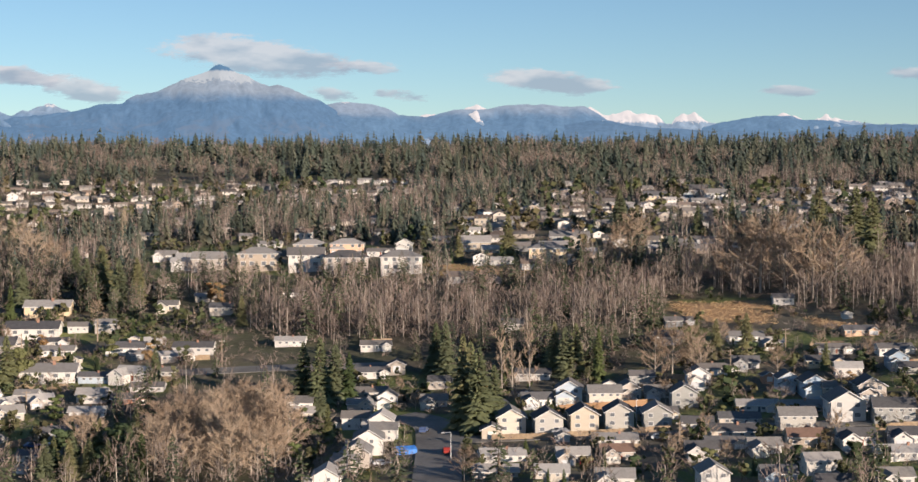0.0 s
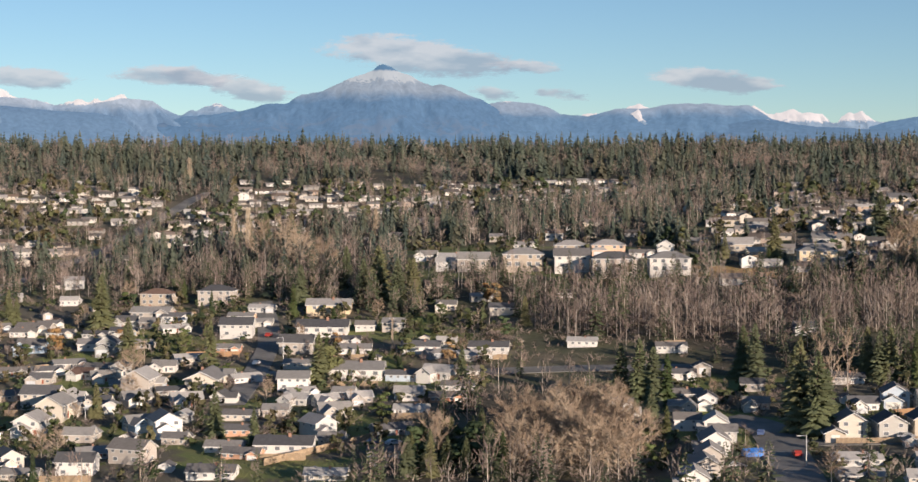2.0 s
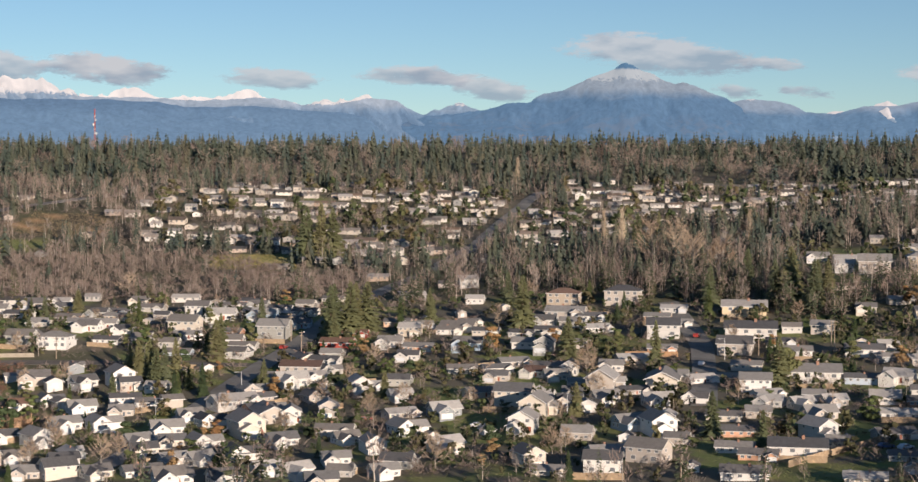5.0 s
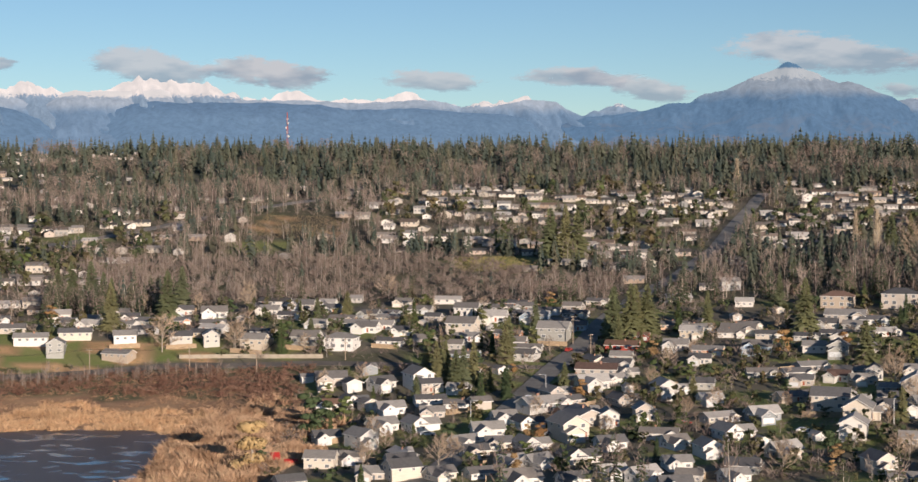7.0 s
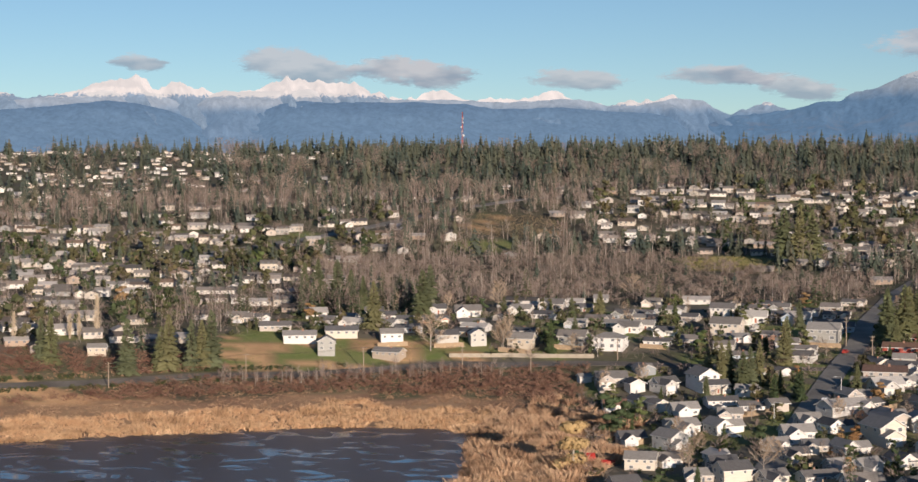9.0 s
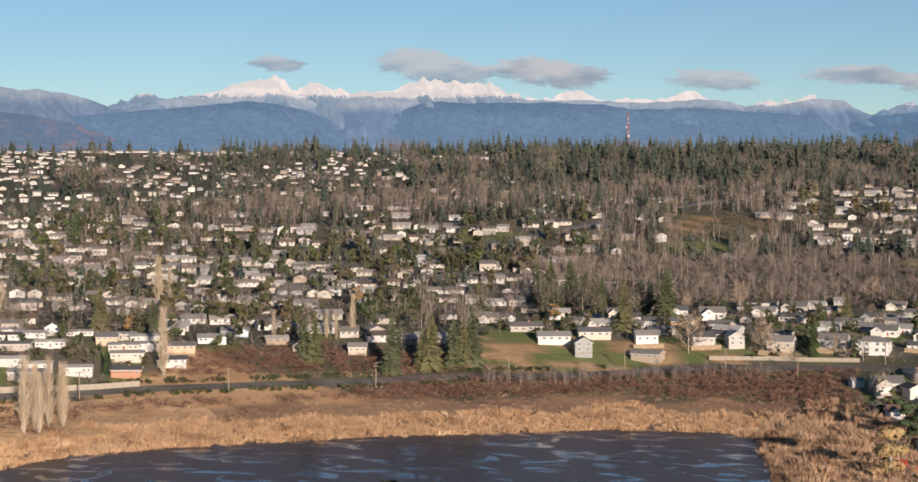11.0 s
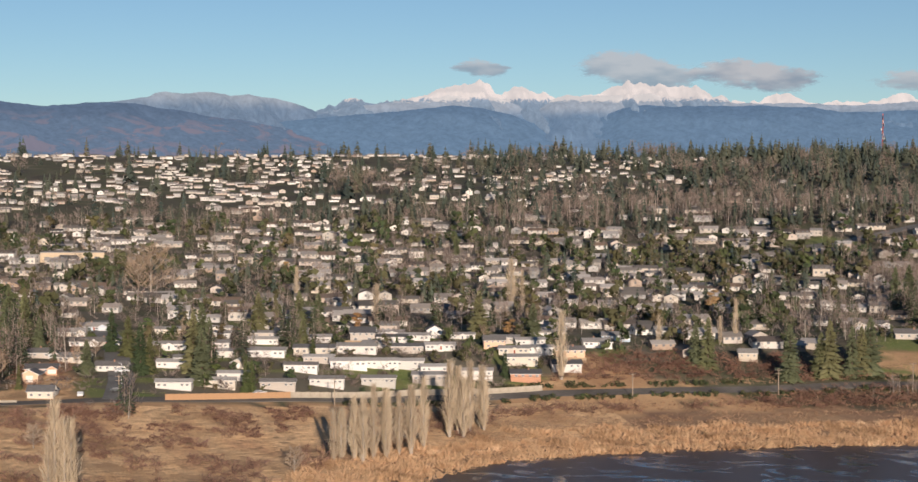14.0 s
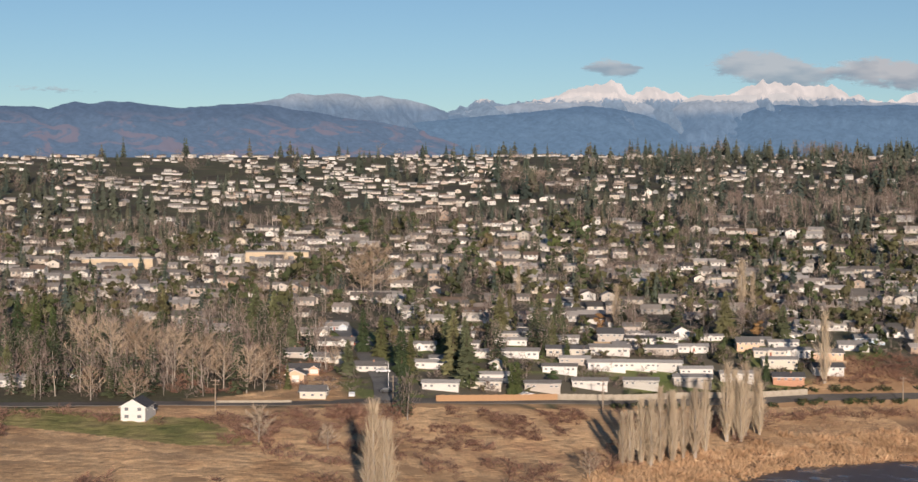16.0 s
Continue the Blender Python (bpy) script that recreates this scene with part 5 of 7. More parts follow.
EAST_COURT_C = [
    ("tbd", 93, 435, 0, 0.78), ("bwd", 98, 429, 0, 0.67), ("tbd", 88, 443, 0, 0.72), ("ewd", 82, 472, 0, 0.66), ("rwd", 73, 470, 0, 0.66),
    ("tbd", 121, 457, 0, 0.67), ("rxd", 124, 449, 0, 0.66), ("bxp", 77, 351, 180, 0.67), ("egd", 76, 336, 180, 0.66), ("ewd", 89, 336, 0, 0.67),
    ("twd", 53, 345, 180, 0.75), ("ebd", 67, 345, 0, 0.66), ("ewd", 101, 371, 0, 0.70), ("sod", 85, 454, 0, 0.75), ("rod", 122, 504, 0, 0.66),
    ("rxd", 109, 482, 0, 0.66),
]
COURT_ROW = [
    ("twd", -20, 460, 0, 0.66), ("ewd", -7, 455, 0, 0.66), ("ewp", -27, 455, 270, 0.66), ("twd", -27, 431, 270, 0.66), ("bwp", -20, 426, 270, 0.82),
    ("twd", -19, 414, 270, 0.66), ("bwp", -22, 401, 270, 0.93), ("bwp", -24, 386, 270, 0.87), ("bwp", -26, 374, 270, 0.84), ("bwp", -29, 361, 270, 0.81),
    ("rwd", -26, 500, 0, 0.66), ("swd", -19, 503, 0, 1.02), ("rxd", -27, 536, 0, 0.66), ("rwp", -56, 549, 180, 0.66), ("ewd", 18, 552, 0, 0.66),
]
MID_TOWN_A = [
    ("vxn", -226, 641, 180, 0.88), ("vwd", -202, 641, 180, 0.97), ("rwp", -221, 614, 0, 0.99), ("rwd", -210, 609, 0, 0.70), ("ewd", -227, 599, 0, 0.74),
    ("sgd", -221, 573, 0, 0.98), ("rop", -185, 608, 180, 0.66), ("bwd", -180, 578, 180, 1.05), ("rod", -178, 552, 0, 0.66), ("rwd", -258, 588, 0, 0.86),
    ("ebd", -247, 552, 0, 0.87), ("rxd", -246, 581, 0, 0.66), ("tgd", -219, 551, 0, 0.83), ("rxd", -241, 516, 15, 0.66), ("ewd", -227, 504, 0, 0.66),
    ("rgd", -230, 518, 35, 0.66), ("ewn", -216, 512, 340, 0.66), ("rwd", -213, 523, 180, 0.66),
]
MID_TOWN_B = [
    ("ewd", -208, 508, 25, 0.66), ("twd", -205, 518, 0, 0.66), ("rwp", -198, 499, 15, 0.66), ("ewd", -192, 522, 0, 0.70), ("ewd", -187, 474, 35, 0.76),
    ("bwp", -191, 491, 90, 1.16), ("bwd", -215, 471, 180, 1.00), ("ewp", -208, 479, 90, 0.69), ("ewd", -198, 470, 0, 0.66), ("swd", -192, 463, 15, 0.99),
    ("twp", -206, 436, 0, 0.90), ("bwp", -206, 456, 90, 1.06), ("rwp", -173, 502, 90, 1.20), ("rwp", -162, 508, 40, 0.66), ("ewp", -171, 470, 25, 0.80),
    ("ewd", -161, 477, 90, 0.66), ("rwd", -151, 452, 180, 0.66), ("rod", -147, 432, 180, 0.66),
]
MID_TOWN_C = [
    ("rwd", -130, 409, 180, 0.97), ("rwd", -146, 411, 180, 0.66), ("ebp", -176, 440, 40, 0.76), ("twp", -168, 434, 25, 0.91), ("swp", -167, 449, 0, 0.95),
    ("bwd", -167, 399, 160, 0.91), ("bwd", -177, 386, 180, 0.84), ("twd", -197, 393, 35, 0.75), ("rwd", -142, 380, 180, 0.77), ("rop", -153, 617, 180, 1.11),
    ("rwd", -149, 579, 180, 1.20), ("ewd", -153, 553, 180, 1.03), ("rwd", -133, 547, 180, 0.76), ("rwd", -148, 527, 180, 0.66), ("bwp", -144, 496, 180, 0.87),
    ("ewp", -139, 471, 340, 0.68), ("ewp", -129, 469, 40, 0.66), ("ewp", -120, 473, 25, 0.66),
]
MID_TOWN_D = [
    ("rwp", -127, 512, 180, 1.15), ("rbd", -112, 509, 180, 0.66), ("ewp", -106, 479, 180, 0.77), ("rwp", -103, 457, 180, 0.66), ("ewp", -101, 507, 340, 0.84),
    ("rwd", -93, 493, 180, 0.66), ("rwd", -93, 513, 180, 0.66), ("bwp", -124, 583, 180, 0.71), ("rwd", -110, 547, 180, 0.86), ("rwd", -87, 543, 180, 0.87),
    ("ewd", -108, 613, 0, 0.66), ("rwd", -85, 605, 180, 0.81), ("twp", -125, 429, 40, 0.81), ("ewp", -124, 452, 25, 0.81), ("rwp", -180, 622, 0, 0.66),
    ("rxp", -176, 597, 0, 0.66), ("rwp", -114, 377, 180, 0.66),
]
AVENUE_TOWN_A = [
    ("rod", -399, 596, 0, 0.66), ("ewd", -383, 564, 0, 0.66), ("rgd", -395, 620, 0, 0.77), ("bwd", -372, 614, 0, 0.87), ("swd", -372, 637, 0, 0.86),
    ("rwd", -362, 629, 0, 0.67), ("exd", -352, 630, 0, 0.66), ("rwd", -340, 623, 0, 0.66), ("rwd", -327, 616, 0, 0.68), ("ewp", -357, 600, 0, 0.90),
    ("bwd", -361, 572, 180, 1.02), ("rod", -342, 569, 0, 0.66), ("bxp", -324, 568, 180, 1.03), ("ebd", -320, 586, 0, 0.71), ("ebp", -340, 601, 0, 0.89),
    ("rbd", -347, 530, 180, 0.66), ("rwd", -328, 545, 0, 0.66), ("rrn", -295, 553, 180, 0.79), ("rrn", -294, 572, 0, 0.66), ("rwn", -295, 511, 180, 0.91),
]
AVENUE_TOWN_B = [
    ("ewp", -291, 489, 40, 0.91), ("twp", -267, 482, 30, 0.83), ("bwd", -345, 483, 38, 0.66), ("rwd", -328, 461, 202, 0.66), ("swd", -321, 460, 130, 0.99),
    ("rwp", -301, 460, 45, 0.97), ("rwd", -295, 468, 232, 0.66), ("ewd", -308, 443, 40, 0.66), ("ewp", -308, 425, 30, 0.82), ("ewd", -304, 399, 38, 0.66),
    ("ewd", -301, 411, 22, 0.66), ("ewp", -292, 412, 130, 0.71), ("ewp", -290, 386, 45, 0.66), ("ewp", -283, 388, 52, 0.66), ("twp", -285, 427, 40, 1.00),
    ("rwp", -285, 447, 120, 1.00), ("ewd", -269, 413, 38, 0.73), ("twp", -277, 444, 22, 0.70), ("ewd", -275, 396, 130, 0.76), ("ewp", -261, 377, 45, 0.66),
]
AVENUE_TOWN_C = [
    ("ewp", -252, 374, 52, 0.73), ("ewd", -252, 418, 40, 0.66), ("twp", -242, 407, 30, 0.71), ("ewd", -281, 363, 38, 0.85), ("ewd", -243, 364, 22, 0.71),
    ("ewd", -264, 533, 0, 0.66), ("ewd", -276, 554, 0, 0.77), ("bxp", -274, 577, 0, 0.74), ("rwd", -260, 582, 0, 0.66), ("rwp", -266, 488, 30, 0.66),
    ("ewp", -251, 474, 38, 0.66), ("exp", -232, 453, 42, 0.82), ("ewp", -239, 433, 130, 0.79), ("rwp", -246, 452, 45, 0.66), ("ewp", -221, 408, 52, 0.80),
    ("ewp", -230, 376, 40, 0.66), ("ewp", -247, 390, 30, 0.66), ("ewd", -268, 365, 38, 0.73), ("twp", -268, 452, 22, 0.71), ("ewd", -278, 471, 130, 0.66),
]
LAKE_COURT = [
    ("ewd", -382, 489, 30, 0.91), ("swd", -373, 485, 38, 1.04), ("ewn", -373, 462, 22, 0.66), ("ewd", -366, 468, 130, 0.66), ("swd", -359, 462, 45, 0.93),
    ("ewd", -362, 486, 52, 0.77), ("twd", -351, 489, 40, 0.92), ("rwd", -340, 468, 210, 0.66), ("ewp", -348, 454, 38, 0.78), ("ewd", -333, 449, 22, 0.66),
    ("ewp", -332, 434, 130, 0.77), ("ewp", -342, 431, 45, 0.77), ("twp", -342, 411, 52, 0.79), ("ewd", -354, 415, 40, 0.70), ("bwd", -342, 380, 190, 0.75),
    ("ewd", -336, 387, 38, 0.66), ("ewp", -323, 367, 22, 0.66), ("twd", -315, 369, 130, 0.78), ("ewd", -304, 369, 45, 0.66), ("ewp", -311, 412, 52, 0.68),
    ("bwd", -338, 349, 40, 0.66),
]
LAKESIDE_A = [
    ("ewd", -477, 520, 208, 0.74), ("tgp", -493, 498, 208, 0.77), ("rwd", -476, 534, 28, 0.66), ("ewd", -486, 586, 28, 0.77), ("ewd", -470, 582, 28, 0.91),
    ("rod", -476, 561, 28, 0.66), ("egd", -457, 526, 208, 0.73), ("tgp", -445, 527, 208, 0.72), ("rwd", -460, 560, 28, 0.66), ("exd", -428, 530, 180, 0.84),
    ("ewd", -453, 598, 0, 0.76), ("ewd", -445, 615, 0, 0.86),
]
LAKESIDE_B = [
    ("ewd", -431, 613, 0, 0.66), ("egp", -420, 569, 0, 0.66), ("rwd", -439, 590, 0, 0.74), ("egd", -411, 539, 180, 0.90), ("vwd", -396, 534, 180, 0.80),
    ("ewd", -398, 565, 0, 0.78), ("egd", -410, 601, 0, 0.67), ("ewd", -408, 638, 0, 0.66), ("rxd", -404, 608, 0, 0.66), ("rwd", -381, 546, 180, 0.66),
    ("ewp", -394, 573, 0, 0.71),
]
SHORE_ROW = [
    ("rwd", -523, 515, 208, 0.80), ("rwd", -496, 517, 208, 0.80), ("rwp", -507, 504, 208, 0.81), ("ewp", -526, 556, 28, 0.79), ("ewd", -546, 531, 28, 0.70),
    ("exd", -562, 454, 208, 0.58), ("ewd", -497, 561, 28, 0.66), ("rwd", -544, 539, 28, 0.66), ("ewd", -508, 573, 28, 0.66),
]
TRAILERS_A = [
    ("mwp", -679, 290, 213, 0.66), ("mwp", -672, 302, 213, 0.66), ("mwd", -660, 316, 213, 0.66), ("mwd", -653, 332, 213, 0.66), ("mgp", -643, 346, 213, 0.66),
    ("mwp", -633, 361, 213, 0.72), ("mwp", -625, 376, 213, 0.66), ("mwd", -667, 337, 213, 0.66), ("mwp", -659, 352, 213, 0.73), ("mwp", -652, 361, 213, 0.66),
    ("mwp", -646, 367, 213, 0.66), ("sxp", -683, 325, 33, 0.79), ("mwp", -698, 337, 213, 0.66), ("mwp", -688, 346, 213, 0.75), ("mwd", -678, 359, 213, 0.83),
    ("mwp", -669, 371, 213, 0.81), ("mwd", -657, 383, 213, 0.70), ("mwp", -692, 378, 213, 0.69), ("bwd", -680, 390, 213, 0.79),
]
TRAILERS_B = [
    ("mwd", -671, 395, 213, 0.66), ("twd", -665, 413, 213, 0.66), ("bod", -637, 408, 213, 0.68), ("rod", -612, 386, 213, 0.66), ("ewd", -698, 255, 213, 0.66),
    ("rod", -724, 280, 33, 0.66), ("sod", -716, 268, 33, 1.03), ("rwd", -743, 299, 33, 0.68), ("rwp", -730, 300, 33, 0.66), ("rbp", -774, 354, 33, 0.67),
    ("rwp", -770, 339, 33, 0.66), ("rwd", -750, 325, 33, 0.66), ("rwd", -744, 329, 33, 0.66), ("rwd", -711, 297, 213, 0.66), ("rod", -719, 400, 33, 0.66),
    ("rod", -612, 417, 213, 0.66), ("rwd", -606, 403, 213, 0.66), ("mwp", -703, 363, 213, 0.66),
]
WEST_FIELD = [
    ("twd", -712, 200, 213, 0.81), ("rwp", -770, 208, 213, 0.80), ("rod", -770, 226, 33, 0.66), ("rwp", -801, 322, 33, 0.78), ("rwp", -818, 327, 33, 0.66),
]
ORCHARD = [
    ("rbp", -610, 448, 33, 0.66), ("rwp", -610, 433, 33, 0.66), ("rwd", -655, 608, 33, 0.74), ("rwd", -652, 621, 33, 0.68),
]
HILL_STRIP_A = [
    ("vwd", -45, 660, 180, 1.18), ("vxp", -23, 657, 180, 1.11), ("bwd", -62, 672, 180, 1.15), ("vxp", -82, 678, 180, 1.12), ("ewp", -103, 685, 180, 1.09),
    ("bwp", -115, 686, 180, 0.67), ("ewd", -126, 711, 0, 0.76), ("rwp", -113, 701, 180, 0.78), ("vxp", -63, 701, 0, 0.93), ("vop", -47, 697, 0, 0.95),
    ("twd", -23, 698, 0, 0.82), ("rwd", -33, 692, 0, 0.66), ("rxp", -84, 737, 0, 0.66), ("exp", 7, 697, 180, 1.03),
]
HILL_STRIP_B = [
    ("exp", 13, 681, 180, 0.66), ("vop", 35, 657, 180, 1.00), ("rgp", 47, 704, 180, 1.03), ("rwd", 47, 727, 0, 0.66), ("rxd", 48, 771, 0, 0.66),
    ("exd", 57, 751, 0, 0.67), ("ewd", 64, 748, 0, 0.66), ("rwd", 91, 675, 180, 0.66), ("rwd", 100, 680, 180, 0.66), ("rxp", -9, 728, 0, 0.66),
    ("bod", 101, 854, 0, 0.89), ("bwd", 131, 846, 180, 0.89), ("bbd", 123, 863, 0, 1.10),
]
TOWN = [EAST_COURT_A, EAST_COURT_B, EAST_COURT_C, COURT_ROW, MID_TOWN_A, MID_TOWN_B, MID_TOWN_C, MID_TOWN_D, AVENUE_TOWN_A, AVENUE_TOWN_B, AVENUE_TOWN_C, LAKE_COURT, LAKESIDE_A, LAKESIDE_B, SHORE_ROW, TRAILERS_A, TRAILERS_B, WEST_FIELD, ORCHARD, HILL_STRIP_A, HILL_STRIP_B]


for street in TOWN:
    for code, x, y, turn, size in street:
        house(code, x, y, turn + float(rng.uniform(-4, 4)), size)

# ---- single trees: place and height ----
PLANTED = {
    "fir_00": [(1, 421, 25), (5, 416, 22), (3, 448, 19), (9, 430, 15), (-4, 491, 18), (-7, 498, 16), (28, 486, 16), (31, 482, 15), (34, 481, 16), (-44, 467, 18), (-39, 462, 20), (-35, 466, 17), (76, 489, 12), (85, 489, 13), (72, 501, 10), (-136, 630, 23), (-142, 631, 18), (-127, 618, 20), (-154, 665, 17), (70, 722, 20), (116, 703, 15), (146, 671, 22), (156, 651, 24), (155, 621, 25), (147, 688, 17), (102, 708, 13), (20, 671, 18), (0, 672, 11)],
    "cedar_00": [(40, 474, 16), (-31, 465, 15), (-33, 414, 10), (-34, 398, 4), (-141, 538, 9), (-114, 521, 5), (-166, 612, 13), (17, 665, 7), (-3, 667, 7), (63, 352, 5), (19, 353, 4), (22, 347, 5), (-14, 410, 4)],
    "green_00": [(-38, 383, 7), (-135, 505, 13), (-21, 721, 10), (-14, 718, 10)],
    "rust_00": [(-99, 528, 8), (-90, 615, 10)],
    "bare_00": [(56, 472, 13), (61, 473, 13), (67, 475, 12), (69, 470, 10), (66, 633, 20), (61, 629, 18), (105, 577, 25), (98, 585, 23), (113, 574, 25), (120, 561, 24), (127, 558, 22), (48, 370, 6), (59, 366, 5), (1, 362, 7), (-12, 453, 5), (89, 461, 8), (106, 486, 6), (116, 469, 6), (80, 506, 7)],
    "thin_00": [(12, 463, 18), (15, 466, 16), (20, 469, 18)],
    "fir_04": [(-178, 529, 16), (-153, 429, 13), (-137, 500, 17), (-209, 540, 15), (-331, 530, 16), (-302, 572, 20), (-296, 573, 21), (-291, 579, 20), (-271, 596, 15), (-234, 591, 21), (-249, 642, 14), (-335, 488, 14), (-135, 628, 21), (-122, 627, 18), (-126, 647, 14), (-378, 778, 28), (-370, 777, 30), (-364, 777, 27), (-212, 786, 20), (-167, 633, 16), (-204, 809, 18), (-77, 585, 11)],
    "green_04": [(-129, 435, 6), (-276, 508, 7), (-263, 505, 7), (-257, 510, 6), (-363, 536, 9), (-194, 552, 8)],
    "cedar_04": [(-281, 589, 13), (-318, 478, 9), (-323, 467, 10), (-254, 397, 7), (-199, 618, 10), (-216, 643, 10), (-184, 374, 8), (-115, 523, 5)],
    "rust_04": [(-296, 423, 5), (-237, 549, 10), (-93, 620, 9), (-208, 388, 4), (-296, 404, 3)],
    "bare_04": [(-193, 406, 7), (-274, 467, 7), (-274, 428, 6), (-249, 469, 6), (-220, 387, 9), (-190, 410, 6), (-198, 507, 11), (-228, 470, 5), (-188, 709, 21), (-178, 693, 18), (-166, 678, 17), (-197, 712, 21)],
    "poplar_04": [(-229, 789, 22), (-218, 772, 27), (-158, 783, 18), (-327, 1091, 24)],
    "green_07": [(-364, 427, 13), (-361, 434, 10), (-360, 443, 9), (-362, 538, 8), (-361, 384, 6)],
    "cedar_07": [(-357, 425, 7), (-316, 473, 11), (-325, 475, 8), (-324, 482, 8), (-415, 523, 13), (-320, 352, 7), (-360, 470, 6)],
    "fir_07": [(-333, 493, 15), (-345, 490, 15), (-337, 486, 13), (-351, 497, 12), (-344, 497, 14)],
    "willow_07": [(-358, 371, 15)],
    "rust_07": [(-292, 422, 6)],
    "bare_07": [(-331, 385, 6), (-310, 384, 8), (-309, 392, 7), (-433, 522, 11)],
    "fir_09": [(-569, 436, 18), (-574, 437, 15), (-542, 442, 20), (-532, 453, 20), (-526, 458, 18), (-524, 462, 17), (-522, 465, 20), (-535, 453, 15), (-557, 607, 18), (-552, 610, 19), (-544, 613, 19), (-535, 608, 15), (-519, 586, 15), (-490, 533, 19), (-487, 574, 20), (-499, 611, 18), (-331, 525, 15), (-301, 564, 21), (-295, 577, 20), (-422, 608, 10), (-297, 555, 13)],
    "poplar_09": [(-576, 463, 13), (-580, 463, 11), (-573, 470, 16), (-592, 446, 14)],
    "green_09": [(-418, 532, 10)],
    "cedar_09": [(-383, 579, 12)],
    "bare_09": [(-434, 523, 10), (-422, 659, 10), (-408, 528, 6), (-458, 513, 13), (-466, 606, 12)],
    "rust_09": [(-618, 555, 10)],
    "poplar_14": [(-605, 273, 16), (-604, 281, 18), (-600, 287, 17), (-603, 291, 20), (-599, 298, 19), (-603, 304, 17), (-599, 326, 22), (-603, 331, 20), (-598, 336, 18), (-604, 336, 16), (-606, 271, 15), (-606, 275, 14), (-605, 279, 17), (-602, 279, 19), (-602, 284, 20), (-601, 289, 21), (-601, 295, 19), (-601, 301, 18), (-600, 306, 20), (-602, 323, 23), (-602, 328, 21), (-601, 333, 25), (-600, 338, 20)],
    "fir_14": [(-676, 299, 18), (-712, 287, 11), (-722, 353, 14)],
    "cedar_14": [(-699, 297, 17), (-722, 316, 14), (-663, 304, 10)],
    "bare_14": [(-604, 251, 7)],
    "poplar_16": [(-614, 177, 23), (-611, 177, 24), (-613, 181, 22), (-613, 174, 20), (-697, 423, 19), (-778, 480, 15), (-603, 394, 23), (-689, 510, 22), (-686, 514, 19)],
    "fir_16": [(-688, 309, 20), (-722, 384, 15), (-715, 399, 15), (-710, 404, 14), (-696, 326, 15), (-777, 316, 20), (-763, 310, 19), (-750, 304, 12), (-833, 327, 13), (-777, 210, 11), (-635, 432, 13), (-654, 426, 17), (-803, 650, 15)],
    "cedar_16": [(-698, 300, 13), (-732, 319, 15), (-728, 323, 12), (-816, 246, 20), (-812, 250, 19), (-799, 246, 17), (-710, 257, 8), (-663, 307, 10), (-618, 383, 9), (-755, 246, 11)],
    "bare_16": [(-768, 233, 17), (-760, 235, 16), (-758, 243, 17), (-751, 244, 14), (-744, 245, 15), (-732, 244, 14), (-724, 245, 13), (-715, 245, 13), (-713, 250, 13), (-739, 208, 9), (-727, 213, 9), (-823, 438, 22), (-827, 435, 17), (-654, 209, 6), (-668, 199, 9)],
    "rust_16": [(-823, 532, 10), (-695, 407, 8)],
}

taken = np.array(footing)
trunks = np.array([(x, y) for spots in PLANTED.values() for x, y, tall in spots])
for ring_name, turns, gap, most in (("town_b", (0, 180, 30), 10, 62), ("town_c", (40, 130), 9.5, 14), ("town_a", (0, 180), 10.5, 16), ("lakeside", (0, 180), 10.5, 24), ("trailers", (213, 33), 8.5, 22), ("east_gardens", (0, 180), 11, 8)):
    fill = 0
    ring = np.array(dict((n_, r_) for n_, k_, r_ in REGIONS)[ring_name], float)
    lo, hi = ring.min(0), ring.max(0)
    for x, y in rng.random((900, 2)) * (hi - lo) + lo:
        if fill >= most or not within(np.array([x]), np.array([y]), ring)[0] or not clear_of_roads(np.array([x]), np.array([y]), 6)[0]:
            continue
        if np.hypot(taken[:, 0] - x, taken[:, 1] - y).min() < gap or np.hypot(trunks[:, 0] - x, trunks[:, 1] - y).min() < 5.5 or from_shore(np.array([x]), np.array([y]))[0] < 60:
            continue
        if ring_name == "town_a" and x < 2 and y < 425:
            continue
        kind = "mwp" if ring_name == "trailers" else ("rwd", "ewd", "rxd", "swd", "ewp", "rwp", "rod", "egd", "swp")[fill % 9]
        house(kind, float(x), float(y), float(turns[fill % len(turns)] + rng.uniform(-6, 6)), float(rng.uniform(0.58, 0.74)))
        taken = np.vstack([taken, (x, y)])
        fill += 1


# windows on the sides turned away from the camera are left out
for ob in [o for o in bpy.data.objects if o.name.split(".")[0] == "window" and o.parent and o.parent.name.split(".")[0] in ("house", "mobile_home")]:
    if (ob.parent.matrix_basis.to_3x3() @ ob.matrix_basis.to_3x3() @ Vector((0, -1, 0))).normalized().y > 0.55:
        bpy.data.objects.remove(ob)

TURNS = {"fir": 4, "cedar": 2, "bare": 4, "poplar": 3, "green": 2, "rust": 2, "thin": 2, "willow": 1}
for key, spots in PLANTED.items():
    kind = key.split("_")[0]
    for i, (x, y, tall) in enumerate(spots):
        plant("%s%d" % (kind, i % TURNS[kind]), x, y, tall * float(rng.uniform(0.82, 1.08) if kind == "poplar" else 1), float(rng.uniform(1.1, 1.75) if kind == "poplar" else rng.uniform(0.85, 1.15)) * (1.25 if kind == "bare" else 1.15 if kind == "fir" else 1))

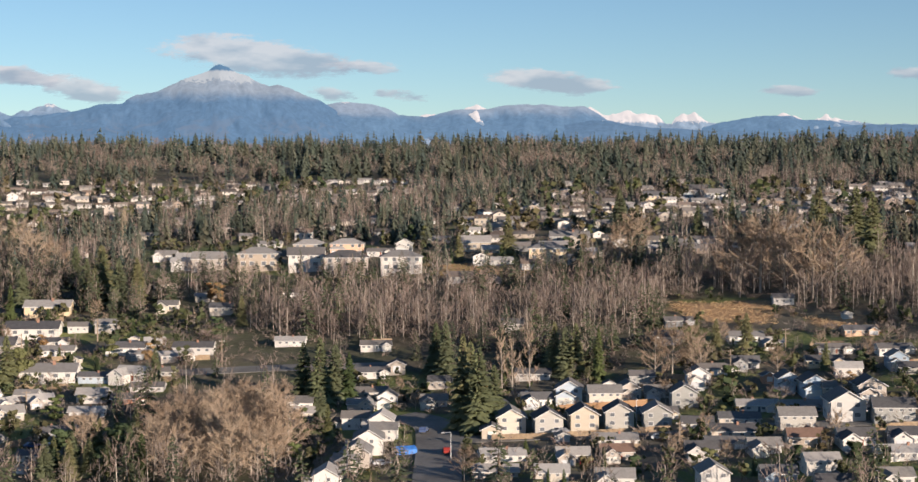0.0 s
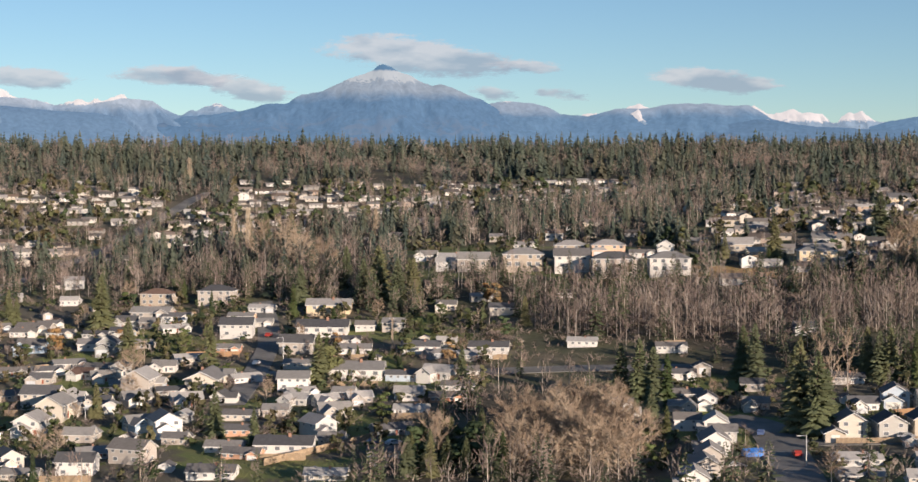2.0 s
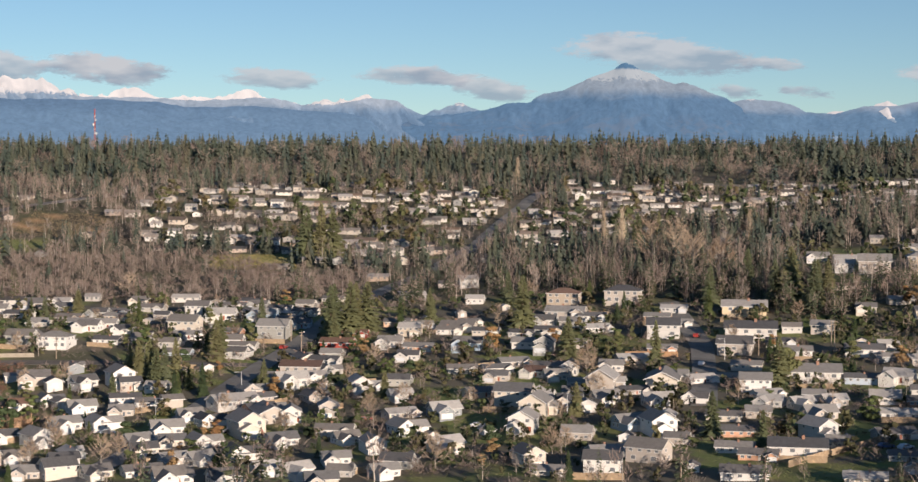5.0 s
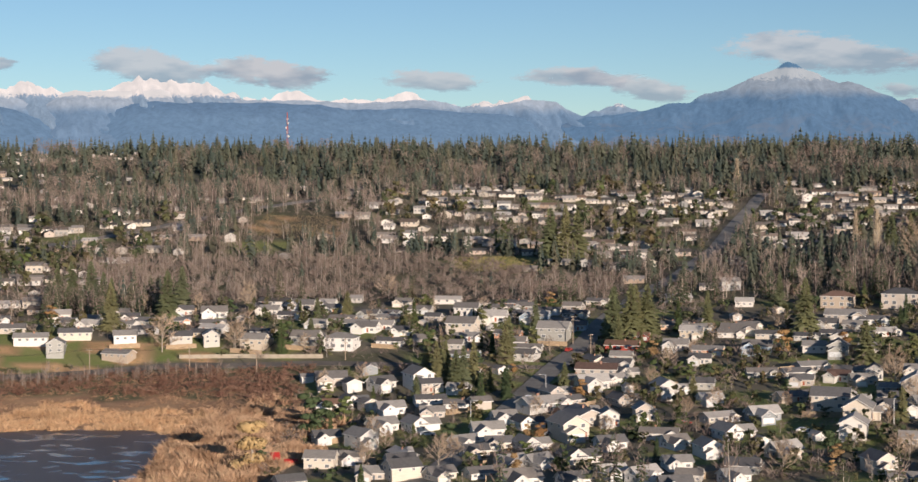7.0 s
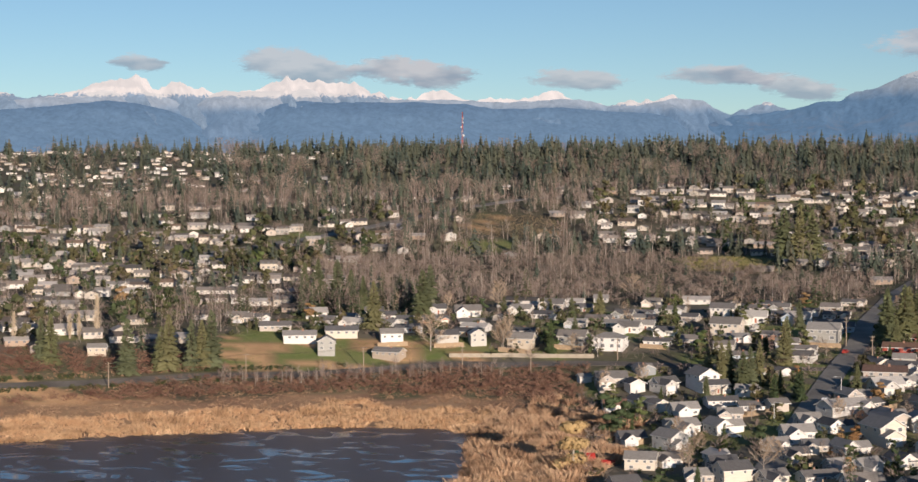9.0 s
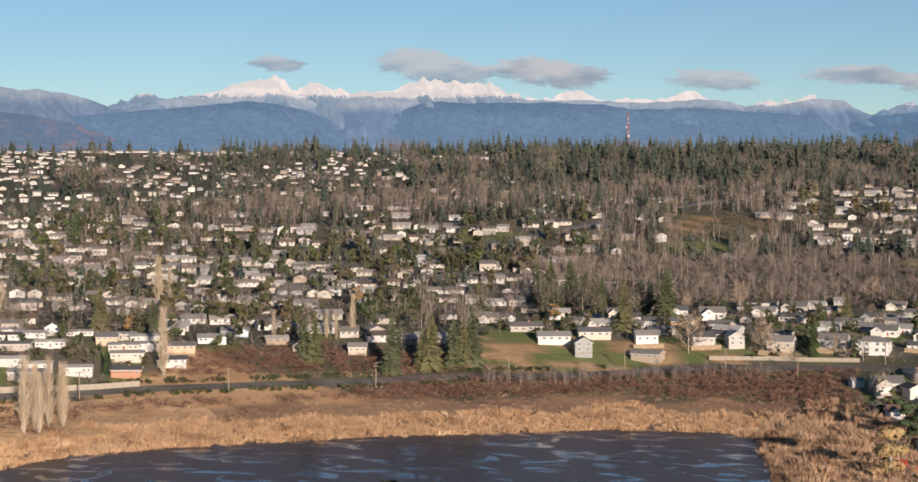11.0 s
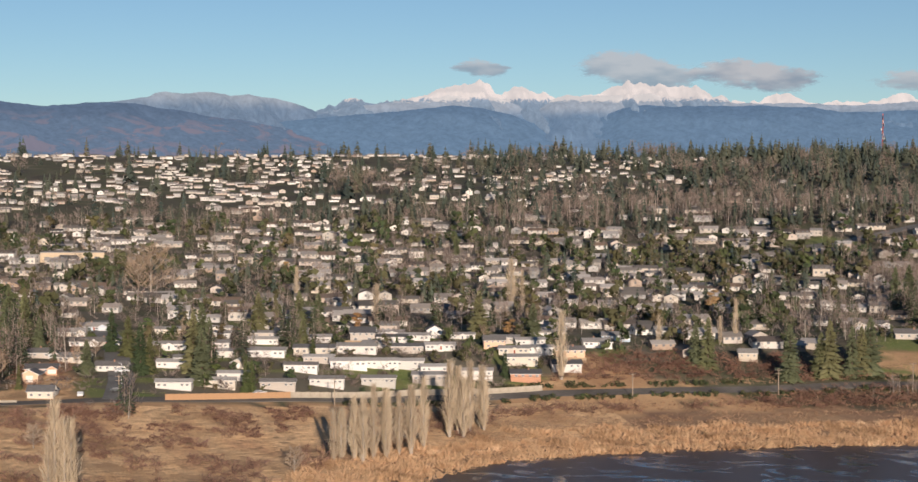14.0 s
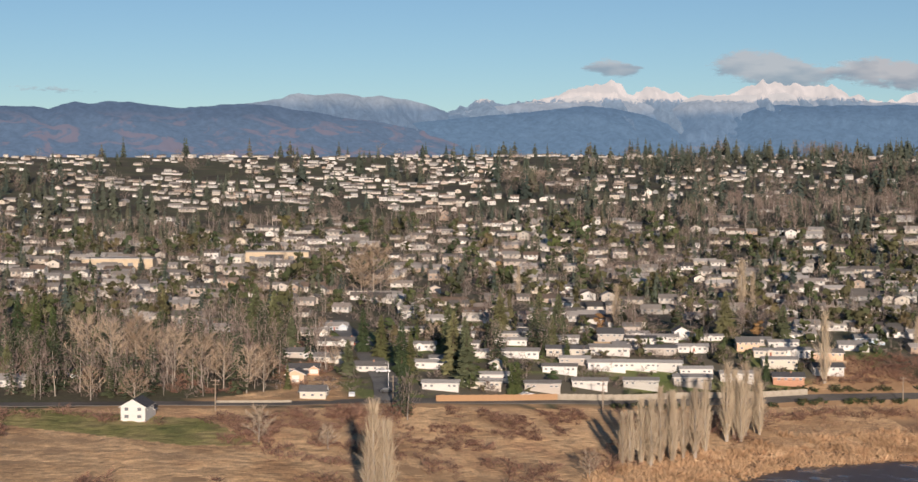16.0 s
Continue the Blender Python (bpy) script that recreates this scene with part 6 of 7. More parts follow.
# garden trees between the houses
rooms, grown = np.array(footing), [(x, y) for x, y, _ in sum(PLANTED.values(), [])]
for ring_name, most in (("town_b", 62), ("town_a", 22), ("lakeside", 22), ("town_c", 16), ("trailers", 16)):
    ring = np.array(dict((n_, r_) for n_, k_, r_ in REGIONS)[ring_name], float)
    count = 0
    for x, y in rng.random((700, 2)) * (ring.max(0) - ring.min(0)) + ring.min(0):
        spot = np.array([x]), np.array([y])
        if count >= most or not within(*spot, ring)[0] or not clear_of_roads(*spot, 2)[0] or region_mask(*spot, "F")[0] or (ring_name == "town_b" and y < 412 and x > -170):
            continue
        if np.hypot(rooms[:, 0] - x, rooms[:, 1] - y).min() < 5.2 or min(math.hypot(x - a, y - b) for a, b in grown) < 8 or from_shore(*spot)[0] < 55:
            continue
        key = ("green0", "bare0", "cedar0", "bare2", "fir1", "green1", "thin0", "bare1", "cedar1", "rust0")[count % 10]
        plant(key, float(x), float(y), float(rng.uniform(8, 12) if key[:3] == "fir" else rng.uniform(4, 7.5)), float(rng.uniform(1.0, 1.35)))
        grown.append((x, y))
        count += 1

# firs and bare trees on the knoll beside it
knoll = np.array(dict((n_, r_) for n_, k_, r_ in REGIONS)["near_fir"], float)
kept = []
for x, y in rng.random((500, 2)) * (knoll.max(0) - knoll.min(0) + 10) + knoll.min(0) - 5:
    if within(np.array([x]), np.array([y]), knoll)[0] and all(math.hypot(x - a, y - b) > 3.5 for a, b in kept):
        kept.append((x, y))
for i, (x, y) in enumerate(kept[:52]):
    plant(("cedar0", "fir1", "green0", "fir3", "cedar1", "bare2", "fir2", "cedar0")[i % 8], float(x), float(y), float(rng.uniform(7, 12)), 1.2)

# the leafless copse by the town
copse = rng.random((400, 2)) * (60, 90) + (-88, 362)
kept = []
for x, y in copse[within(copse[:, 0], copse[:, 1], dict((n_, r_) for n_, k_, r_ in REGIONS)["near_bare"])]:
    if all(math.hypot(x - a, y - b) > 3.6 for a, b in kept):
        kept.append((x, y))
for i, (x, y) in enumerate(kept[:90]):
    plant("bare%d" % (i % 4), float(x), float(y), float(rng.uniform(9, 14)), 1.25)



# ---- woods and thickets ----
def polar_spots(count, r0, r1, a0, a1):
    r = np.sqrt(rng.random(count) * (r1 * r1 - r0 * r0) + r0 * r0)
    a = np.radians(a0 + (a1 - a0) * rng.random(count))
    p = np.column_stack([-200 - r * np.sin(a), -50 + r * np.cos(a)])
    return p[(p[:, 0] < 70 + 0.28 * p[:, 1]) & (p[:, 1] > -150 - 0.80 * (p[:, 0] + 389))]    # cut to the sector that the moving camera sees


FIR_FAR = [[stem_shape(0.012, 0.5), spiky_shape(120 + k, 8, 5, 0.17 + 0.03 * k)] for k in range(6)]
BARE_FAR = []
for k in range(5):
    b_ = wispy_shape(130 + k, 84, 0.24 + 0.05 * (k % 3), 0.16, 0.0105, 0.15, 0.9, 0.007)
    BARE_FAR.append([b_[:2], b_[2:]])
BARE_MID = []
for k in range(5):
    b_ = wispy_shape(150 + k, 66, 0.17 + 0.05 * (k % 3), 0.2, 0.0075, 0.16, 1.2, 0.012)
    BARE_MID.append([b_[:2], b_[2:]])
THICKET = []
for k in range(4):
    b_ = wispy_shape(140 + k, 52, 0.55, 0.02, 0.028, 0.45, 0.8, 0.012)
    THICKET.append([b_[:2], b_[2:]])

foot = np.array(footing)


def clear_of_houses(p, gap):
    near = np.ones(len(p), bool)
    for k in range(0, len(p), 2000):
        c = p[k:k + 2000]
        near[k:k + 2000] = np.min(np.hypot(c[:, None, 0] - foot[None, :, 0], c[:, None, 1] - foot[None, :, 1]), 1) > gap
    return near


# far hill woods
p = polar_spots(13500, 1130, 1900, -42, 78)
a_ = np.degrees(np.arctan2(-(p[:, 0] + 200), p[:, 1] + 50))
r_ = np.hypot(p[:, 0] + 200, p[:, 1] + 50)
built = region_mask(p[:, 0], p[:, 1], "HXF")
thin = np.where(a_ > 42, 0.30, np.where(a_ > 30, 0.62, 0.95)) * np.where((a_ > 36) & (r_ > 1550), 0.35, 1) * np.where(built, 0.15, 1)
thin *= np.where(a_ > 26, np.clip(0.75 + 0.9 * lumps(p[:, 0], p[:, 1], 52, 11), 0.2, 2.2), 1)
sel = (rng.random(len(p)) < thin) & clear_of_roads(p[:, 0], p[:, 1], 3)
p = p[sel]
dark = lumps(p[:, 0], p[:, 1], 48, 3) + 0.6 * lumps(p[:, 0], p[:, 1], 19, 8) + rng.normal(0, .28, len(p)) + np.where(r_[sel] > 1450, 0.5, 0.25) + np.where(a_[sel] < 35, 0.2, 0.0) > 0.0
w = np.column_stack([p, (8 + 13 * rng.random(len(p)) ** 1.6) * (1 + 0.25 * lumps(p[:, 0], p[:, 1], 26, 13)), 0.85 + 0.35 * rng.random(len(p))])
strew("far_fir_wood", FIR_FAR, w[dark], [BARK, NEEDLE_FAR], "dark fir wood on the far hill", "trees")
w[:, 2] = 6 + 0.5 * w[:, 2]
w[:, 3] *= 1.35
strew("far_bare_wood", BARE_FAR, w[~dark], [BARK, TWIG_FAR], "leafless brown wood on the far hill", "trees")

# woods on the nearer slopes
q = polar_spots(80000, 400, 1140, -42, 78)
per = 80000 / (math.radians(120) / 2 * (1140 ** 2 - 400 ** 2))
is_b, is_c = region_mask(q[:, 0], q[:, 1], "B"), region_mask(q[:, 0], q[:, 1], "C")
is_m, is_h, is_f, is_x, is_t = [region_mask(q[:, 0], q[:, 1], c) for c in "MHFXT"]
is_n = within(q[:, 0], q[:, 1], dict((n_, r_2) for n_, k_, r_2 in REGIONS)["near_bare"]) | within(q[:, 0], q[:, 1], dict((n_, r_2) for n_, k_, r_2 in REGIONS)["near_fir"])
rq = np.hypot(q[:, 0] + 200, q[:, 1] + 50)
is_f |= (q[:, 0] < -540) & (q[:, 1] < 250) & ~is_m
is_h &= ~is_m
is_g = region_mask(q[:, 0], q[:, 1], "G")
is_c, is_x, is_h, is_m, is_b = is_c | is_g, is_x & ~is_g, is_h & ~is_g, is_m & ~is_g, is_b & ~is_g
want = np.where(is_f | is_t, 0, np.where(is_x, np.where(q[:, 0] < -600, 0.019, 0.0085), np.where(is_n, 0.0, np.where(is_b, 0.044 * np.clip(0.7 + 0.6 * lumps(q[:, 0], q[:, 1], 17, 4), 0.3, 1.25), np.where(is_c, 0.03, np.where(is_m, 0.030, np.where(is_h, np.where(rq < 800, 0.021, 0.018) * np.clip(0.62 + 1.2 * lumps(q[:, 0], q[:, 1], 38, 11), 0.28, 2.6), np.where(rq < 640, 0.005, 0.019))))))))
want = np.where(within(q[:, 0], q[:, 1], [(-440, 690), (-445, 752), (-350, 745), (-345, 690)]), want * 0.2, want)    # trees thinned so that the camera sees the glade behind
ok = (rng.random(len(q)) < want / per) & clear_of_roads(q[:, 0], q[:, 1], 2.5) & (from_shore(q[:, 0], q[:, 1]) > 85)
q, is_b, is_c, is_m, is_h = q[ok], is_b[ok], is_c[ok], is_m[ok], is_h[ok]
ok = clear_of_houses(q, 6.5) & (np.hypot(q[:, 0] + 692, q[:, 1] - 276) > 26)
q, is_b, is_c, is_m, is_h = q[ok], is_b[ok], is_c[ok], is_m[ok], is_h[ok]
fir_p = np.where(is_b, 0.03, np.where(is_c, 0.9, np.where(is_m, 0.45, np.where(is_h, 0.42 + 0.45 * lumps(q[:, 0], q[:, 1], 21, 6), np.where(np.arctan2(-(q[:, 0] + 200), q[:, 1] + 50) < 0.3, 0.55, 0.36) + 0.35 * lumps(q[:, 0], q[:, 1], 40, 6)))))
fir = rng.random(len(q)) < fir_p
in_x = region_mask(q[:, 0], q[:, 1], "X") & ~is_c
tall = np.where(in_x, 3.0 + 4.5 * rng.random(len(q)), np.where(is_h, 3.5 + 9 * rng.random(len(q)) ** 1.7, np.where(is_b, np.where(q[:, 0] > -200, 9 + 8 * rng.random(len(q)), 4.5 + 5.5 * rng.random(len(q))), 7 + 9 * rng.random(len(q)))))
w = np.column_stack([q, tall, 0.9 + 0.5 * rng.random(len(q))])
leafy = fir & (is_h | in_x) & (rng.random(len(q)) < np.where(in_x, 1.0, 0.55))
fir &= ~leafy
CROWN = [[stem_shape(0.03, 0.4), leafy_shape(180 + k, 44, 0.32 + 0.06 * (k % 3), 0.08, 0.115, 0.45)] for k in range(5)]
LEAF_FAR = material("evergreen_leaf_far", [(.046, .062, .030), (.072, .088, .036), (.098, .090, .046), (.052, .074, .034), (.125, .098, .052), (.080, .105, .036)], 0.02, 0.9, "tone", detail=0.3)
strew("garden_trees", CROWN, w[leafy], [BARK, LEAF_FAR], "olive-green and brownish evergreens between houses", "trees")
close = fir & (np.hypot(q[:, 0] + 200, q[:, 1] + 50) < 730)
FIR_MID = [[stem_shape(0.014, 0.6), fir_shape(190 + k, 46, 0.20 + 0.04 * k, sprigs=2)] for k in range(4)]
NEEDLE_MID = material("fir_needles_olive", [(.078, .098, .056), (.112, .128, .066), (.086, .108, .064), (.150, .140, .078)], 0.03, 0.9, "tone", detail=0.3)
strew("near_fir_wood", FIR_MID, w[close], [BARK, NEEDLE_MID], "dark green firs beside the houses", "trees")
fir &= ~close
w[fir, 3] *= 0.78
strew("fir_wood", FIR_FAR, w[fir], [BARK, NEEDLE_FAR], "dark green firs scattered between houses", "trees")
w[:, 2] *= 0.9
strew("bare_wood", BARE_MID, w[~fir], [BARK_PALE, TWIG_FAR], "leafless brown trees covering the slope", "trees")

# reddish thickets by the lake and the road
u = polar_spots(40000, 400, 900, -42, 75)
u = u[region_mask(u[:, 0], u[:, 1], "B") & (rng.random(len(u)) < 0.45) & clear_of_houses(u, 7)]
strew("undergrowth", THICKET, np.column_stack([u, 1.5 + 3.5 * rng.random(len(u)), 0.8 + 0.5 * rng.random(len(u))]), [BARK, TWIG_FAR], "brown leafless undergrowth below bare trees", "bushes")
t = polar_spots(60000, 400, 700, -10, 75)
ds = from_shore(t[:, 0], t[:, 1])
belt = (ds > 30) & (ds < 80) & (t[:, 0] < -395)
belt |= (t[:, 0] < -560) & (t[:, 1] < 330) & (ds > 26)
road_off = off_line(t[:, 0], t[:, 1], ROADS[0][2])
hedge = (road_off < 24) & (road_off > 12) & (ds > 24) & (lumps(t[:, 0], t[:, 1], 8, 5) > -0.1) & (t[:, 0] < -400) & (off_line(t[:, 0], t[:, 1], SHORE, True) < off_line(t[:, 0] * 0 - 500, t[:, 1] * 0 + 470, SHORE, True) + 40)
slope = within(t[:, 0], t[:, 1], dict((n_, r_2) for n_, k_, r_2 in REGIONS)["brush_slope"])
belt |= (ds > 42 + 5 * lumps(t[:, 0], t[:, 1], 12, 2)) & (ds < 63) & (t[:, 0] > -545) & (t[:, 0] < -380) & (t[:, 1] > 400)
north_belt = belt & (t[:, 0] > -545) & (t[:, 1] > 400) & (rng.random(len(t)) < 0.8)
keep = hedge | north_belt | (region_mask(t[:, 0], t[:, 1], "T") & (rng.random(len(t)) < 0.75)) | (belt & (lumps(t[:, 0], t[:, 1], 9, 1) > 0.25) & (rng.random(len(t)) < 0.5))
t = t[keep & clear_of_roads(t[:, 0], t[:, 1], 0) & (ds > 24) & clear_of_houses(t, 6) & ((road_off > 12) | ((slope | north_belt) & (road_off > 4)))]
t = t[~region_mask(t[:, 0], t[:, 1], "FX") & ((from_shore(t[:, 0], t[:, 1]) > 43) | (t[:, 1] < 350))]
strew("thicket", THICKET, np.column_stack([t, 1.1 + 1.5 * rng.random(len(t)), 1.0 + 0.6 * rng.random(len(t))]), [BARK, TWIG_RED], "low reddish-brown leafless thicket near the lake", "bushes")

# dark brush in patches on the field
fb = rng.random((9000, 2)) * (130, 170) + (-730, 170)
fb = fb[within(fb[:, 0], fb[:, 1], dict((n_, r_2) for n_, k_, r_2 in REGIONS)["field_brush"]) & (lumps(fb[:, 0], fb[:, 1], 6, 2) > 0.15) & clear_of_roads(fb[:, 0], fb[:, 1], 3)]
strew("field_brush", THICKET, np.column_stack([fb, 0.7 + 1.1 * rng.random(len(fb)), 1.1 + 0.6 * rng.random(len(fb))]), [BARK, TWIG_RED], "patches of low reddish-brown brush in the field", "bushes")

# bare saplings along the foot of the road
sap = polar_spots(9000, 470, 620, 15, 40)
off = off_line(sap[:, 0], sap[:, 1], ROADS[0][2])
sap = sap[(off > 4) & (off < 12) & (sap[:, 0] > -515) & (sap[:, 0] < -385) & (from_shore(sap[:, 0], sap[:, 1]) < 66) & (rng.random(len(sap)) < 0.5)]
strew("saplings", BARE_MID, np.column_stack([sap, 3.0 + 4.0 * rng.random(len(sap)), 0.8 + 0.4 * rng.random(len(sap))]), [BARK_PALE, TWIG_FAR], "thin leafless saplings below the road", "trees")

# dry reeds round the lake
n_reed = 80000
s_ = rng.random((n_reed, 2)) * (300, 420) + (-680, 60)
s_ = np.concatenate([s_, rng.random((n_reed // 2, 2)) * (60, 160) + (-410, 300)])
ds = from_shore(s_[:, 0], s_[:, 1])
wide = 20 + np.where(s_[:, 1] > 340, 9, 0) + 9 * lumps(s_[:, 0], s_[:, 1], 22, 3) + np.where(s_[:, 0] > -405, 22, 0) + np.where(s_[:, 1] < 330, 8, 0)
s_ = s_[(ds > -1.5 + 1.5 * lumps(s_[:, 0], s_[:, 1], 4)) & (ds < wide) & clear_of_houses(s_, 8) & (lumps(s_[:, 0], s_[:, 1], 5, 7) > -0.75) & ~region_mask(s_[:, 0], s_[:, 1], "F")]
g_ = np.random.default_rng(5)
REEDS = []
for k in range(4):
    v, f = [], []
    for j in range(9):
        a, r, ln = g_.random() * 6.283, 0.35 * g_.random(), 0.7 + 0.4 * g_.random()
        x, y = math.cos(a) * r, math.sin(a) * r
        dx, dy, b = g_.normal(0, .32), g_.normal(0, .32), g_.random() * 6.283
        i = len(v)
        v += [(x - .055 * math.cos(b), y - .055 * math.sin(b), 0), (x + .055 * math.cos(b), y + .055 * math.sin(b), 0), (x + dx, y + dy, ln)]
        f.append((i, i + 1, i + 2))
    REEDS.append([(np.array(v), np.array(f))])
REED_VARIED = material("dry_reed_beds", [(.42, .255, .145), (.55, .355, .205), (.62, .42, .255), (.49, .30, .17), (.66, .47, .295)], 0.09, 0.95, detail=0.35)
east = (s_[:, 0] > -412) & (s_[:, 1] > 290)
s_e = s_[east][::2]
# the same reeds in browner tones on the east bank
REED_EAST = material("brown_east_reeds", [(.24, .145, .090), (.42, .265, .165), (.54, .375, .245), (.33, .20, .125)], 0.11, 0.95, detail=0.35)
strew("sedge", REEDS, np.column_stack([s_e, (1.1 + 0.9 * rng.random(len(s_e))) * (1 + 0.95 * lumps(s_e[:, 0], s_e[:, 1], 3.0, 2)), 1.1 + 0.4 * rng.random(len(s_e))]), [REED_EAST], "clumps of browner reeds on the lake bank", "reeds")
s_ = s_[~east]
strew("reeds", REEDS, np.column_stack([s_, (1.15 + 0.4 * rng.random(len(s_))) * (1 + 0.5 * lumps(s_[:, 0], s_[:, 1], 3.6, 2)), 1.9 + 0.6 * rng.random(len(s_))]), [REED_VARIED], "tan dry reeds round the lake shore", "reeds")

# low withered grass between the reeds and the brush
m_ = polar_spots(130000, 330, 660, 5, 70)
dm = from_shore(m_[:, 0], m_[:, 1])
m_ = m_[(dm > 12) & (dm < 70) & (m_[:, 0] < -395) & (m_[:, 0] > -600) & (m_[:, 1] > 290) & clear_of_roads(m_[:, 0], m_[:, 1], 1) & (lumps(m_[:, 0] * 0.5 + m_[:, 1] * 0.9, m_[:, 1] * 2.2 - m_[:, 0] * 2.2, 9, 3) > -0.35) & ~region_mask(m_[:, 0], m_[:, 1], "XFH")]
WITHERED = material("withered_sedge", [(.20, .115, .080), (.33, .205, .130), (.47, .315, .195), (.27, .160, .110), (.55, .38, .24)], 0.05, 0.95, "tone", detail=0.3)
strew("withered_grass", [[(v_[:15], f_[:5])] for ((v_, f_),) in REEDS], np.column_stack([m_, 0.35 + 0.3 * rng.random(len(m_)), 3.2 + 1.2 * rng.random(len(m_))]), [WITHERED], "low withered grass behind the reeds", "grass")

# standing grass on the open fields and lawns, low brush below the trees
TUFTS = [[(v_[:15], f_[:5])] for ((v_, f_),) in REEDS]


def ring_spots(names, per):
    """Random places in the named rings, so many to a square metre."""
    out = []
    for name, kind, ring in REGIONS:
        if name in names:
            ring = np.array(ring, float)
            span = ring.max(0) - ring.min(0)
            c = rng.random((int(span[0] * span[1] * per), 2)) * span + ring.min(0)
            out.append(c[within(c[:, 0], c[:, 1], ring)])
    out = np.concatenate(out)
    return out[clear_of_houses(out, 5.5) & clear_of_roads(out[:, 0], out[:, 1], 0.5)]


DRY_GRASS = material("dry_meadow_grass", [(.44, .30, .16), (.56, .40, .22), (.62, .46, .27), (.50, .34, .18)], 0.05, 0.95, "tone", detail=0.25)
LAWN_GRASS = material("lawn_grass", [(.152, .192, .062), (.192, .220, .078), (.252, .235, .115), (.168, .205, .068)], 0.05, 0.95, "tone", detail=0.25)
BROWN_GRASS = material("brown_hill_grass", [(.20, .150, .095), (.27, .205, .130), (.24, .195, .105), (.31, .235, .150)], 0.05, 0.95, "tone", detail=0.25)
PASTURE = material("pasture_grass", [(.20, .215, .075), (.36, .295, .13), (.30, .265, .11), (.45, .345, .17)], 0.05, 0.95, "tone", detail=0.25)
for name, names, mat, tall_g, words in (("field_grass", ("field_a", "field_b"), DRY_GRASS, 0.5, "tan dry grass standing on the fields"),
                                        ("lawn_grass", ("lawn_far", "garden_lawn", "lake_lawn", "garden_green", "upper_green"), LAWN_GRASS, 0.26, "short green lawn grass by the houses"),
                                        ("brown_grass", ("hill_field",), BROWN_GRASS, 0.4, "brown rough grass on the hillside field"),
                                        ("pasture_grass", ("slope", "meadow", "glade"), PASTURE, 0.4, "yellow-green pasture grass below the hill")):
    o_ = ring_spots(names, 0.8)
    strew(name, TUFTS, np.column_stack([o_, tall_g * (0.7 + 0.6 * rng.random(len(o_))), 3.0 + 1.5 * rng.random(len(o_))]), [mat], words, "grass")
y_ = polar_spots(90000, 400, 700, -42, 75)
y_ = y_[region_mask(y_[:, 0], y_[:, 1], "X") & ~region_mask(y_[:, 0], y_[:, 1], "FG") & (lumps(y_[:, 0], y_[:, 1], 16, 9) > -0.15)]
y_ = y_[clear_of_houses(y_, 4.5) & clear_of_roads(y_[:, 0], y_[:, 1], 1)]
strew("yard_grass", TUFTS, np.column_stack([y_, 0.22 + 0.12 * rng.random(len(y_)), 5 + 2 * rng.random(len(y_))]), [LAWN_GRASS], "short green grass in the yards", "grass")
BRUSH = []
for k in range(4):
    b_ = wispy_shape(200 + k, 14, 0.5, 0.02, 0.05, 0.5, 0.8, 0.012)
    BRUSH.append([b_[:2], b_[2:]])
u_ = polar_spots(34000, 430, 1150, -42, 75)
u_ = u_[~region_mask(u_[:, 0], u_[:, 1], "XFT") & (from_shore(u_[:, 0], u_[:, 1]) > 85) & ((u_[:, 1] > 250) | region_mask(u_[:, 0], u_[:, 1], "M"))]
u_ = u_[clear_of_houses(u_, 6) & clear_of_roads(u_[:, 0], u_[:, 1], 2)]
strew("brush", BRUSH, np.column_stack([u_, 1.0 + 1.6 * rng.random(len(u_)), 1.0 + 0.5 * rng.random(len(u_))]), [BARK, TWIG_FAR], "low brown brush and dead grass below the trees", "bushes")

# garden shrubs between the houses
sh = polar_spots(26000, 400, 700, -42, 75)
sh = sh[region_mask(sh[:, 0], sh[:, 1], "X") & ~region_mask(sh[:, 0], sh[:, 1], "F") & (rng.random(len(sh)) < 0.34)]
sh = sh[clear_of_roads(sh[:, 0], sh[:, 1], 1) & clear_of_houses(sh, 5.5)]
BUSH = [[leafy_shape(170 + k, 30, 0.5, 0.1, 0.17)] for k in range(4)]
half = rng.random(len(sh)) < 0.40
strew("garden_shrubs", BUSH, np.column_stack([sh, 1.0 + 2.4 * rng.random(len(sh)) ** 1.6, 1.1 + 0.7 * rng.random(len(sh))])[half], [LEAF_FAR], "green garden shrubs between houses", "shrubs")
strew("bare_garden_bushes", THICKET, np.column_stack([sh, 1.4 + 2.6 * rng.random(len(sh)) ** 1.5, 0.9 + 0.4 * rng.random(len(sh))])[~half], [BARK, TWIG_FAR], "leafless garden bushes between houses", "shrubs")

hb = polar_spots(60000, 430, 640, 10, 60)
hb_off = off_line(hb[:, 0], hb[:, 1], ROADS[0][2])
hb = hb[(hb_off > 3.6) & (hb_off < 6.5) & (hb[:, 0] > -640) & (hb[:, 0] < -480) & (from_shore(hb[:, 0], hb[:, 1]) < 80) & (lumps(hb[:, 0], hb[:, 1], 9, 3) > -0.3)]
strew("roadside_bushes", BUSH, np.column_stack([hb, 0.8 + 0.8 * rng.random(len(hb)), 1.2 + 0.6 * rng.random(len(hb))]), [LEAF_FAR], "low dark green bushes along the lake road", "bushes")

